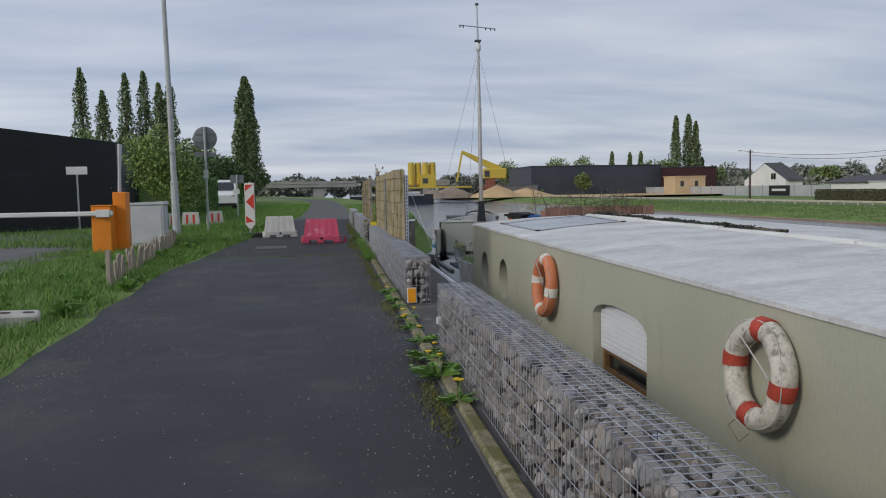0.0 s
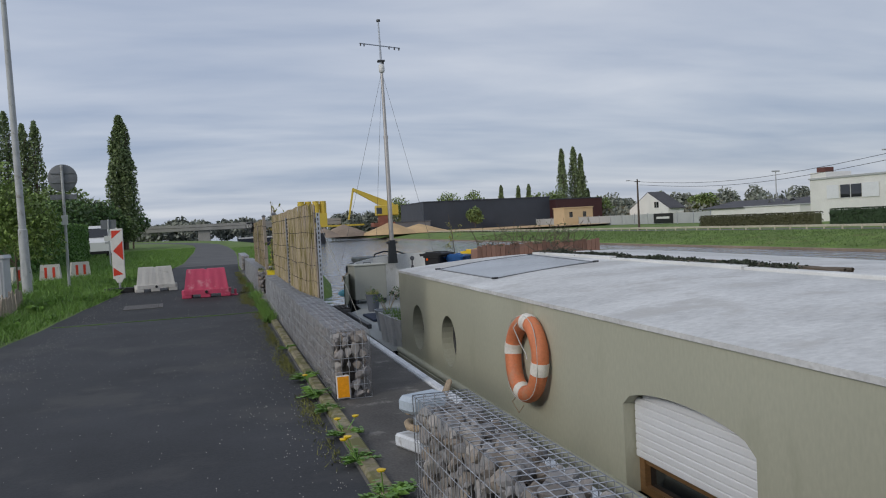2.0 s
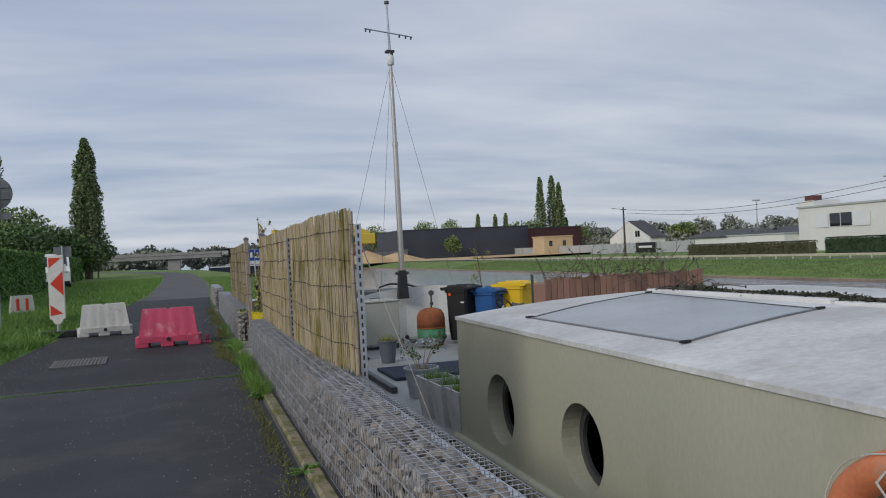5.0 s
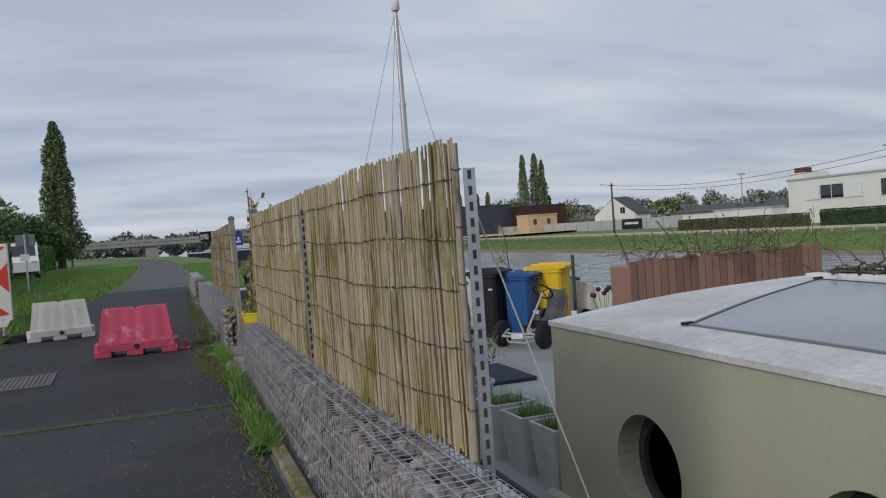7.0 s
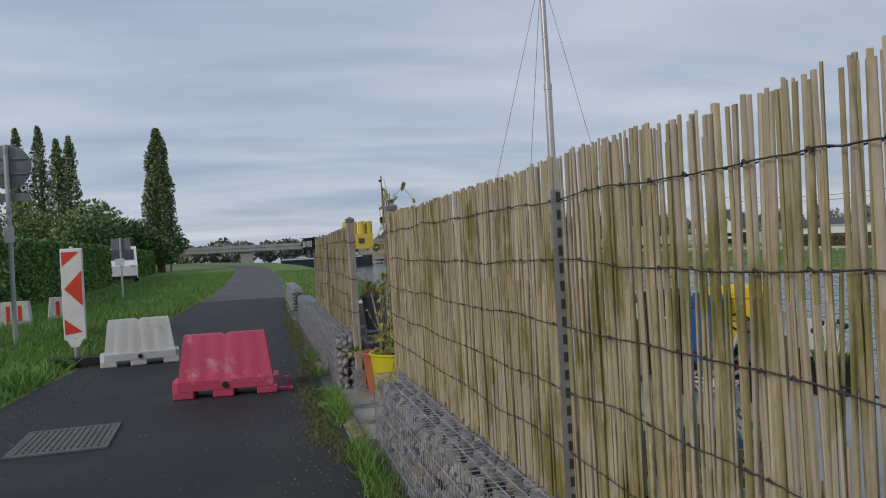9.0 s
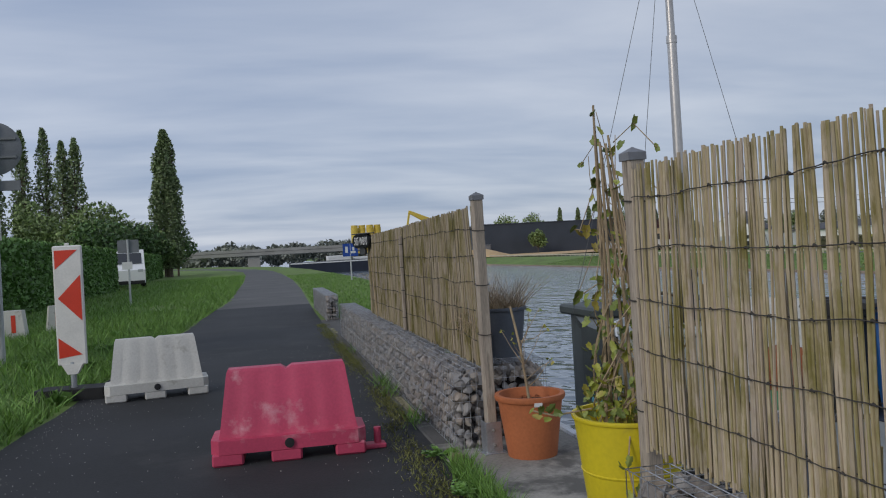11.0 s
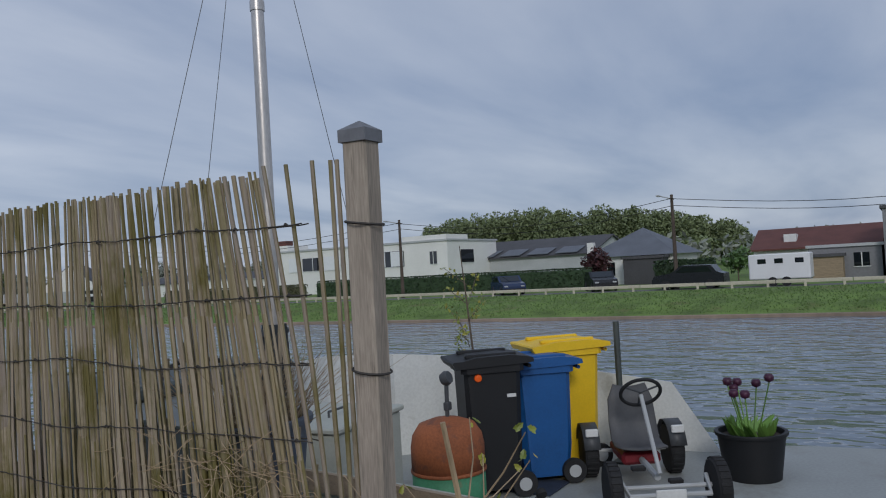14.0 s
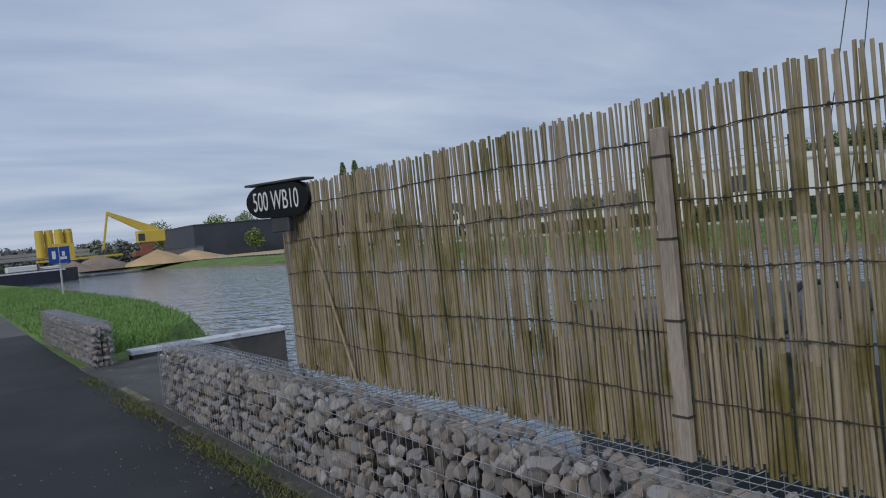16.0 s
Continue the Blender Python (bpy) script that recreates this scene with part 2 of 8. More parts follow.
# ---- mesh helpers ----
class Shape:
    """A growing list of corners and faces for one mesh."""

    def __init__(self):
        self.v, self.f = [], []

    def add(self, verts, faces):
        o = len(self.v)
        self.v.extend(tuple(p) for p in verts)
        self.f.extend(tuple(i + o for i in q) for q in faces)
        return self

    def box(self, x0, y0, z0, x1, y1, z1, bevel=0.0, m=None):
        c, h = Vector(((x0 + x1) / 2, (y0 + y1) / 2, (z0 + z1) / 2)), (abs(x1 - x0) / 2, abs(y1 - y0) / 2, abs(z1 - z0) / 2)
        b = min(bevel, *(k * 0.49 for k in h)) if bevel else 0.0
        verts, idx, faces = [], {}, []
        for sx in (-1, 1):
            for sy in (-1, 1):
                for sz in (-1, 1):
                    s = (sx, sy, sz)
                    for a in range(3):
                        p = [s[k] * (h[k] - (0 if k == a else b)) for k in range(3)]
                        idx[s, a] = len(verts)
                        verts.append(c + Vector(p))
        for a in range(3):
            u, w = (a + 1) % 3, (a + 2) % 3
            for sg in (-1, 1):
                loop = []
                for su, sw in ((-1, -1), (1, -1), (1, 1), (-1, 1)):
                    s = [0, 0, 0]; s[a], s[u], s[w] = sg, su, sw
                    loop.append(idx[tuple(s), a])
                faces.append(loop if sg > 0 else loop[::-1])
        if b:
            for a in range(3):
                u, w = (a + 1) % 3, (a + 2) % 3
                for su in (-1, 1):
                    for sw in (-1, 1):
                        s0 = [0, 0, 0]; s0[a], s0[u], s0[w] = -1, su, sw
                        s1 = list(s0); s1[a] = 1
                        q = [idx[tuple(s0), u], idx[tuple(s1), u], idx[tuple(s1), w], idx[tuple(s0), w]]
                        faces.append(q if su * sw < 0 else q[::-1])
            for sx in (-1, 1):
                for sy in (-1, 1):
                    for sz in (-1, 1):
                        q = [idx[(sx, sy, sz), a] for a in range(3)]
                        faces.append(q if sx * sy * sz > 0 else q[::-1])
        if not b:
            keep = {}
            for s in [(a, bb, cc) for a in (-1, 1) for bb in (-1, 1) for cc in (-1, 1)]:
                for a in range(3):
                    keep[idx[s, a]] = idx[s, 0]
            faces = [[keep[i] for i in q] for q in faces]
        if m is not None:
            verts = [m @ p for p in verts]
        return self.add(verts, faces)

    def tube(self, pts, r, seg=8, caps=True):
        """A round bar along points; r is one radius or one for each point."""
        pts = [Vector(p) for p in pts]
        rs = r if isinstance(r, (list, tuple)) else [r] * len(pts)
        verts, faces = [], []
        side = None
        for i, p in enumerate(pts):
            d = (pts[min(i + 1, len(pts) - 1)] - pts[max(i - 1, 0)]).normalized()
            if side is None:
                side = d.cross(Vector((0, 0, 1)) if abs(d.z) < 0.9 else Vector((1, 0, 0))).normalized()
            else:
                side = (side - d * side.dot(d)).normalized()
            oth = d.cross(side)
            for k in range(seg):
                a = 2 * math.pi * k / seg
                verts.append(p + (side * math.cos(a) + oth * math.sin(a)) * rs[i])
        for i in range(len(pts) - 1):
            for k in range(seg):
                k2 = (k + 1) % seg
                faces.append((i * seg + k, i * seg + k2, (i + 1) * seg + k2, (i + 1) * seg + k))
        if caps:
            faces.append(tuple(range(seg - 1, -1, -1)))
            faces.append(tuple(range((len(pts) - 1) * seg, len(pts) * seg)))
        return self.add(verts, faces)

    def lathe(self, prof, seg=24, at=(0, 0, 0), closed=False, m=None):
        """A turned form about z from (radius, height) pairs."""
        verts, faces = [], []
        at = Vector(at)
        for r, z in prof:
            for k in range(seg):
                a = 2 * math.pi * k / seg
                p = Vector((r * math.cos(a), r * math.sin(a), z))
                verts.append((m @ p if m is not None else p) + at)
        nrow = len(prof)
        for i in range(nrow if closed else nrow - 1):
            j = (i + 1) % nrow
            for k in range(seg):
                k2 = (k + 1) % seg
                faces.append((i * seg + k, i * seg + k2, j * seg + k2, j * seg + k))
        if not closed:
            if prof[0][0] > 1e-4:
                faces.append(tuple(range(seg - 1, -1, -1)))
            if prof[-1][0] > 1e-4:
                faces.append(tuple(range((nrow - 1) * seg, nrow * seg)))
        return self.add(verts, faces)

    def prism(self, poly, z0, z1, axis="z", m=None):
        """A straight block over a flat outline. axis: the way it is pushed out."""
        def put(a, b, c):
            p = Vector({"z": (a, b, c), "x": (c, a, b), "y": (a, c, b)}[axis])
            return m @ p if m is not None else p
        k = len(poly)
        verts = [put(a, b, z0) for a, b in poly] + [put(a, b, z1) for a, b in poly]
        faces = [tuple(range(k - 1, -1, -1)), tuple(range(k, 2 * k))] + [(i, (i + 1) % k, k + (i + 1) % k, k + i) for i in range(k)]
        return self.add(verts, faces)

    def quad(self, a, b, c, d):
        return self.add([a, b, c, d], [(0, 1, 2, 3)])


def mesh_of(name, shape, material, smooth=False, fix=True):
    me = bpy.data.meshes.new(name)
    me.from_pydata(shape.v, [], shape.f)
    if fix and len(shape.f) < 60000:
        bm = bmesh.new()
        bm.from_mesh(me)
        bmesh.ops.recalc_face_normals(bm, faces=bm.faces)
        bm.to_mesh(me)
        bm.free()
    if smooth:
        me.shade_smooth() if smooth is True else me.set_sharp_from_angle(angle=radians(smooth))
        if smooth is not True:
            me.shade_smooth(); me.set_sharp_from_angle(angle=radians(smooth))
    me.materials.append(material)
    return me


def part(name, shape, material, parent=None, label="", smooth=False, fix=True):
    ob = new(name, mesh_of(name, shape, material, smooth, fix))
    if parent is not None:
        ob.parent = parent
    return tagged(ob, label)


def thing(name, label, category, m=None, group=""):
    """The Empty at the base of a thing made of parts."""
    ob = new(name)
    ob.empty_display_size = 0.2
    if m is not None:
        ob.matrix_world = m
    return tagged(ob, label, category, group)


def setting(name, shape, material, label, category, smooth=False, fix=True):
    ob = part(name, shape, material, None, "", smooth, fix)
    return tagged(ob, label, category, kind="structure")


rng = random.Random(7)


# ---- ground: one sheet with the canal's trench ----
def near_edge(y):
    """Where the near bank meets the water."""
    if y < 28.0:
        return 1.95
    return float(np.interp(y, (28, 29.5, 33, 40, 60, 100, 150, 250, 900), (1.95, 3.5, 5.0, 5.9, 6.3, 6.0, 3.6, -12, -160)))


def ground_row(y):
    e = near_edge(y)
    if y < 28.0:
        near = [(0.9, -0.01), (e - 0.9, -0.02), (e - 0.02, -0.02), (e - 0.015, -3.0)]
    else:
        top = max(1.45, e - 1.3) if y < 120 else e - 1.3
        near = [(min(1.6, top - 0.2), 0.0), (top, 0.006), (max(e - 0.7, top + 0.15), -0.85), (e + 0.9, -3.0)]
    left = []
    limit = near[0][0] - 0.5
    for x in (-2.2, -5, -12, -30, -60, -300, -1500):
        left.insert(0, (min(x, limit), 0.0))
        limit = min(x, limit) - 2.0
    return left + near + [
        (34.6, -3.0), (34.9, -1.6), (35.4, -1.38), (37, -1.1), (40, -0.8), (43, -0.62), (44.5, -0.66), (47, -1.0), (70, -1.0), (140, -0.9), (200, -0.6), (600, 0), (1500, 0)]


g = Shape()
ys = [-400, -60, -10, 0, 10, 20, 27.95, 28.05, 29.5, 33, 40, 50, 60, 80, 100, 125, 150, 200, 250, 350, 600, 1500, 2500]
rows = [[(x, y, z) for x, z in ground_row(y)] for y in ys]
w = len(rows[0])
for r in rows:
    g.v.extend(r)
for i in range(len(rows) - 1):
    for k in range(w - 1):
        g.f.append((i * w + k, i * w + k + 1, (i + 1) * w + k + 1, (i + 1) * w + k))
setting("ground", g, M["grass_ground"], "green grassy canal banks with a trench for the water", "ground", fix=False)

wsh = Shape().quad((-300, -400, -1.5), (36, -400, -1.5), (36, 2500, -1.5), (-300, 2500, -1.5))
setting("water", wsh, M["water"], "rippled grey-blue canal water under a cloudy sky", "water", fix=False)

# towpath and side lane
def strip(name, line, z, material, label, category):
    s = Shape()
    for y, x0, x1 in line:
        s.v.extend([(x0, y, z), (x1, y, z)])
    for i in range(len(line) - 1):
        s.f.append((2 * i, 2 * i + 1, 2 * i + 3, 2 * i + 2))
    return setting(name, s, material, label, category, fix=False)


edge = [(-40, -1.85, 1.06)]
for k in range(0, 90):
    y = -8 + k * 0.6
    edge.append((y, float(np.interp(y, (-8, 3.5, 11, 19, 38, 55), (-1.9, -1.85, -2.25, -1.85, -1.15, -1.25))) + 0.07 * noise.noise((0.7, y * 0.9, 0)) + 0.05 * noise.noise((2.7, y * 3, 0)), float(np.interp(y, (-8, 26, 30, 52), (1.02, 1.02, 1.05, 1.5)))))
edge += [(60, -1.3, 1.5), (80, -1.7, 1.3), (106, -2.6, 0.6), (130, -5, -1.6), (160, -10.5, -6.6), (200, -20, -15.5), (260, -40, -34)]
joint = [k for k, row in enumerate(edge) if row[0] > 13.3][0]
split = [k for k, row in enumerate(edge) if row[0] > 33.5][0]
strip("road", edge[:joint + 1], 0.008, M["asphalt"], "dark worn asphalt towpath along the canal", "path")
strip("road", edge[joint:split + 1], 0.008, M["asphalt_new"], "newer darker asphalt of the towpath beyond a mossy joint", "path")
strip("road", edge[split:], 0.008, M["asphalt_pale"], "older pale grey asphalt towpath leading to the bridge", "path")
lane = Shape()
poly = [(-4.9, 4), (-4.8, 11), (-5.2, 17.5), (-6.2, 22), (-7.7, 26), (-10.5, 25.2), (-9.2, 22.5), (-10, 17), (-30, 8), (-30, 2), (-12, 3)]
lane.add([(x, y, 0.010) for x, y in poly], [tuple(range(len(poly)))])
setting("side_lane", lane, M["asphalt_old"], "grey asphalt side lane behind the lifting barrier", "road", fix=False)

# quay: slab between path and water, white steel edge, mossy kerb
q = Shape().box(1.02, -30, -0.9, 1.893, 15.0, 0.018, 0.01)
setting("pavement", q, M["quay_dark"], "dark stained quay slab beside the canal", "quay")
q = Shape().box(1.02, 15.0, -0.9, 1.893, 17.2, 0.020, 0.01)
setting("pavement", q, M["concrete"], "pale worn concrete quay slab", "quay")
q = Shape().box(1.02, 17.2, -0.9, 1.893, 27.9, 0.018, 0.01)
setting("pavement", q, M["quay_dark"], "dark stained quay slab under the far gabions", "quay")
q = Shape().box(1.896, -30, -0.25, 1.97, 27.9, 0.030, 0.012)
setting("trim", q, M["edge_white"], "worn white painted steel quay edge", "quay edge")
q = Shape().box(1.60, -30, -3.0, 1.955, 27.95, -0.252)
setting("wall_quay", q, M["concrete"], "weathered concrete quay wall above the water", "wall")
kerbs = Shape()
y = -8.0
while y < 27.5:
    ln = 0.98
    kerbs.box(1.035 + rng.uniform(-0.006, 0.006), y, -0.1, 1.122, y + ln, (0.050 if y < 17.0 else 0.014) + rng.uniform(-0.008, 0.008), 0.014)
    y += 1.0
setting("kerb", kerbs, M["kerb"], "mossy yellowish kerb stones along the path", "kerb")

# quay end basin wall beyond the last fence
q = Shape().box(1.6, 27.92, -1.6, 3.5, 28.13, 0.055, 0.01)
setting("wall_basin", q, M["quay_dark"], "low dark concrete wall at the quay's end", "wall")
q = Shape().box(1.58, 27.9, 0.057, 3.52, 28.15, 0.12, 0.01)
setting("trim", q, M["edge_white"], "white painted capping on the quay's end wall", "quay edge")

# ---- gabions ----
def stone_mesh(k):
    r = random.Random(100 + k)
    bm = bmesh.new()
    bmesh.ops.create_icosphere(bm, subdivisions=2, radius=1.0)
    sx, sy, sz = r.uniform(0.75, 1.25), r.uniform(0.7, 1.05), r.uniform(0.6, 1.0)
    cuts = [(Vector((r.uniform(-1, 1), r.uniform(-1, 1), r.uniform(-1, 1))).normalized(), r.uniform(0.42, 0.74)) for _ in range(13)]
    for v in bm.verts:
        p = v.co.copy()
        for nrm, d in cuts:
            e = p.dot(nrm) - d
            if e > 0:
                p -= nrm * e
        p *= 1.17 + 0.10 * noise.noise(p * 1.7 + Vector((k * 3.1, 0, 0)))
        v.co = Vector((p.x * sx, p.y * sy, p.z * sz))
    me = bpy.data.meshes.new("stone")
    bm.to_mesh(me)
    bm.free()
    me.materials.append(M["stone"])
    return me


STONES = [stone_mesh(k) for k in range(14)]
STONE_V = [np.array([v.co[:] for v in me.vertices]) for me in STONES]
STONE_F = [[tuple(p.vertices) for p in me.polygons] for me in STONES]


def gabion(x0, y0, x1, y1, z1, label, parts_from, parts_to, size=0.037, rad=0.0014):
    """A wire basket full of rubble. Stones between parts_from and parts_to along y are parts of their own."""
    z0 = 0.02
    root = thing("gabion_wall", label, "gabion", pose((x0 + x1) / 2, (y0 + y1) / 2, z0))
    off = Vector(((x0 + x1) / 2, (y0 + y1) / 2, z0))
    r = random.Random(int(y0 * 10) + 5)
    spots = []
    step = size * 1.90
    ny, nz, nx = int((y1 - y0) / step), int((z1 - z0) / step), int((x1 - x0) / step)
    for i in range(ny + 1):
        for k in range(nz + 1):
            for j in range(nx + 1):
                front, back, top, end = j == 0, j == nx, k == nz, i in (0, ny)
                if not (front or back or top or end):
                    continue
                if back and not top and (i + k) % 2:
                    continue
                rad_ = r.choice((0.62, 0.8, 0.95, 1.05, 1.15, 1.34)) * size
                jit = size * 0.42
                lo, hi = rad_ * 0.98, size * 0.9
                fx = x0 + hi + (x1 - x0 - 2 * hi) * (j / max(nx, 1)) + r.uniform(-1, 1) * jit
                fy = y0 + hi + (y1 - y0 - 2 * hi) * (i / ny) + r.uniform(-1, 1) * jit
                fz = z0 + hi + (z1 - z0 - 2 * hi) * (k / nz) + r.uniform(-1, 0.4) * jit
                if front:
                    fx = x0 + lo + r.uniform(0, 0.9) * jit
                elif back:
                    fx = x1 - lo
                if top:
                    fz = z1 - lo - 0.014 - r.uniform(0, 1.9) * jit
                if i == 0:
                    fy = y0 + lo
                elif i == ny:
                    fy = y1 - lo
                spots.append((Vector((fx, fy, fz)), rad_, r.randrange(14), Euler((r.uniform(0, 6.3), r.uniform(0, 6.3), r.uniform(0, 6.3)))))
    rest = Shape()
    count = 0
    for p, s, k, e in spots:
        if parts_from <= p.y <= parts_to and count < 300 and (p.x < x0 + 0.10 or p.z > z1 - 0.08 or p.y < y0 + 0.1):
            ob = new("stone", STONES[k])
            ob.parent = root
            ob.matrix_basis = Matrix.LocRotScale(p - off, e, (s, s, s))
            count += 1
        else:
            mm = np.array(e.to_matrix()) * s
            vv = STONE_V[k] @ mm.T + np.array(p - off)
            rest.add(vv.tolist(), STONE_F[k])
    tagged(part("rubble", rest, M["stone"], root, "grey-brown broken rubble stones", fix=False), kind="stuff")
    # plain box behind the stones; its dark colour stands for deep shade
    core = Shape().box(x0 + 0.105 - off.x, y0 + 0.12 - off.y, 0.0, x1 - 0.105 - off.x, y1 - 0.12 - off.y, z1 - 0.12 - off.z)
    part("shade_core", core, M["gap_shade"], root, "near-black core painting the shade between the stones")
    wires = Shape()

    def bar(a, b):
        wires.tube([Vector(a) - off, Vector(b) - off], rad, 4, False)
    k = 0
    y = y0
    while y <= y1 + 1e-6:
        bar((x0, y, z0), (x0, y, z1)); bar((x1, y, z0), (x1, y, z1)); bar((x0, y, z1), (x1, y, z1))
        y += 0.05
    for zz in np.linspace(z0, z1, 6):
        bar((x0, y0, zz), (x0, y1, zz)); bar((x1, y0, zz), (x1, y1, zz)); bar((x0, y0, zz), (x1, y0, zz)); bar((x0, y1, zz), (x1, y1, zz))
    for xx in np.linspace(x0, x1, 6):
        bar((xx, y0, z1), (xx, y1, z1)); bar((xx, y0, z0), (xx, y0, z1)); bar((xx, y1, z0), (xx, y1, z1))
    part("wire_basket", wires, M["wire"], root, "galvanised welded wire mesh", fix=False)
    return root


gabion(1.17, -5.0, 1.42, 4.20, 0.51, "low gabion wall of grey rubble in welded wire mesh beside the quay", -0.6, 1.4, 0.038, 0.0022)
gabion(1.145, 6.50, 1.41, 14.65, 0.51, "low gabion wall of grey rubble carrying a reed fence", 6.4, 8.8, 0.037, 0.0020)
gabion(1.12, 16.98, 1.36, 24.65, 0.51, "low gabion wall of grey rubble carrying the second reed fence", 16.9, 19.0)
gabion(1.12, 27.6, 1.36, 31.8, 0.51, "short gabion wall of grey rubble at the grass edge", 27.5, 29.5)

# ---- reed fences ----
def reed_mesh():
    s = Shape()
    for z, r0, ox, oy in ((0, 1.0, 0, 0), (0.3, 0.97, 0.7, 0.4), (0.65, 0.93, -0.5, 0.6), (1.0, 0.84, 0.2, -0.3)):
        s.v.extend((ox + r0 * math.cos(k * math.pi / 3), oy + r0 * math.sin(k * math.pi / 3), z) for k in range(6))
    s.f.extend((i * 6 + k, i * 6 + (k + 1) % 6, i * 6 + 6 + (k + 1) % 6, i * 6 + 6 + k) for i in range(3) for k in range(6))
    s.f.extend([(5, 4, 3, 2, 1, 0), (18, 19, 20, 21, 22, 23)])
    return s


REED_V, REED_F = np.array([tuple(v) for v in reed_mesh().v]), reed_mesh().f
REED_ME = {key: mesh_of("reed", reed_mesh(), M[key], 40) for key in ("reed", "reed_old")}


def reed_fence(y0, y1, x, z0, z1, label, parts_from, parts_to, droop=0.0, bend=0.0, rise=0.0, look_="reed"):
    """Round canes in tight bundles with gaps between, wired together; rise lifts the tops near y0."""
    root = thing("reed_fence", label, "fence", pose(x, (y0 + y1) / 2, z0))
    off = Vector((x, (y0 + y1) / 2, z0))
    r = random.Random(int(y0 * 7))
    rest, count, y = Shape(), 0, y0

    def bend_out(v):
        return bend * max(0.0, 1 - (v - y0) / 1.2) ** 1.5
    drift, bundle = 0.0, 3
    while y < y1:
        wdt = r.choice((0.0030, 0.0035, 0.0040, 0.0044, 0.0050, 0.0056, 0.0066)) * (1.0 if y < 11.9 else 1.10)
        top = (z1 - z0) + rise * max(0.0, 1 - (y - y0) / 3.0) + 0.014 * noise.noise((0, y * 1.5, 0)) + r.uniform(-0.012, 0.010)
        if r.random() < 0.06:
            top -= r.uniform(0.01, 0.05)
        drift = 0.8 * drift + r.uniform(-0.010, 0.010)
        lean = drift + r.uniform(-0.006, 0.006)
        if droop:
            lean -= droop * max(0.0, 1 - (y - y0) / 0.9) * 0.55
        foot = r.uniform(-0.02, 0.03)
        e = Matrix.Rotation(lean, 3, "X") @ Matrix.Rotation(r.uniform(0, 6.3), 3, "Z")
        p = Vector((x + bend_out(y) + r.uniform(-0.006, 0.006), y, z0 + foot)) - off
        sc = (wdt, wdt, top - foot)
        if parts_from <= y <= parts_to and count < 300:
            ob = new("reed", REED_ME[look_])
            ob.parent = root
            ob.matrix_basis = Matrix.LocRotScale(p, e.to_quaternion(), sc)
            count += 1
        else:
            vv = (REED_V * np.array(sc)) @ np.array(e).T + np.array(p)
            rest.add(vv.tolist(), REED_F)
        bundle -= 1
        y += wdt * r.uniform(1.85, 2.15)
        if bundle <= 0:
            bundle = r.randrange(2, 6)
            y += r.uniform(0.001, 0.0085)
    # split and broken pieces between the canes
    y = y0
    while y < y1:
        h = (r.triangular(0.12, 0.40, 0.28) if r.random() < 0.6 else r.triangular(0.35, 0.80, 0.55)) * (z1 - z0)
        wdt = r.uniform(0.0035, 0.0065)
        e = Matrix.Rotation(r.uniform(-0.03, 0.03), 3, "X")
        vv = (REED_V * np.array((wdt, wdt, h))) @ np.array(e).T + np.array(Vector((x + bend_out(y) + 0.012 + r.uniform(-0.005, 0.005), y, z0)) - off)
        rest.add(vv.tolist(), REED_F)
        y += r.uniform(0.010, 0.026)
    tagged(part("reed_screen", rest, M[look_], root, "dry round canes, greenish with age", fix=False), kind="stuff")
    for zz in np.linspace(0.17, (z1 - z0) - 0.11, 5):
        for side in (-1, 1):
            pts = []
            yy = y0
            while yy <= y1:
                sway = 0.004 * math.sin(yy * 130 + zz)
                pts.append(Vector((x + bend_out(yy) + side * 0.012 + (sway if side > 0 else -0.002 + sway * 0.5), yy, z0 + zz + 0.022 * noise.noise((zz * 9, yy * 2.3, 4)) + 0.005 * noise.noise((zz * 5, yy * 19, 2)))) - off)
                yy += 0.03
            part("binding_wire", Shape().tube(pts, 0.0017, 4, False), M["tie"], root, "thin dark binding wire", fix=False)
        knots = Shape()
        yy = y0 + 0.05
        while yy < y1 - 0.03:
            c = Vector((x + bend_out(yy) - 0.013, yy, z0 + zz + 0.022 * noise.noise((zz * 9, yy * 2.3, 4)))) - off
            knots.tube([c - Vector((0, 0.008, 0.002)), c + Vector((-0.003, 0, 0.003)), c + Vector((0, 0.009, -0.002))], [0.0025, 0.004, 0.0022], 5)
            yy += r.uniform(0.06, 0.22)
        tagged(part("twisted_wire", knots, M["tie"], root, "twisted wire knots", fix=False), kind="stuff")
    return root


FENCE_X = 1.325
reed_fence(9.47, 14.85, FENCE_X, 0.515, 1.515, "yellow-brown split reed fence standing on the gabion wall", 9.2, 12.9, bend=0.09, rise=0.022)
reed_fence(17.05, 22.35, FENCE_X, 0.515, 1.50, "greenish split reed fence with loose leaning canes at its end", 17.0, 20.6, droop=0.27, rise=0.030, look_="reed_old")

for k, (foot, tip_y, tip_x) in enumerate(((17.010, 17.168, 0.0), (16.995, 17.102, 0.004), (16.965, 17.006, -0.004), (16.945, 16.962, 0.003), (16.922, 16.934, -0.003))):
    cn = thing("loose_cane", "loose grey-brown cane leaning at the fence end", "cane", pose(FENCE_X - 0.01, foot, 0.50), group="loose canes at the fence end")
    part("cane", Shape().tube([(0, 0, 0), (tip_x, (tip_y - foot) * 0.45, 0.5), (tip_x * 2, tip_y - foot, 1.035 - 0.003 * k)], [0.0062, 0.0060, 0.0054], 7), M["reed_old"], cn, "", 40)

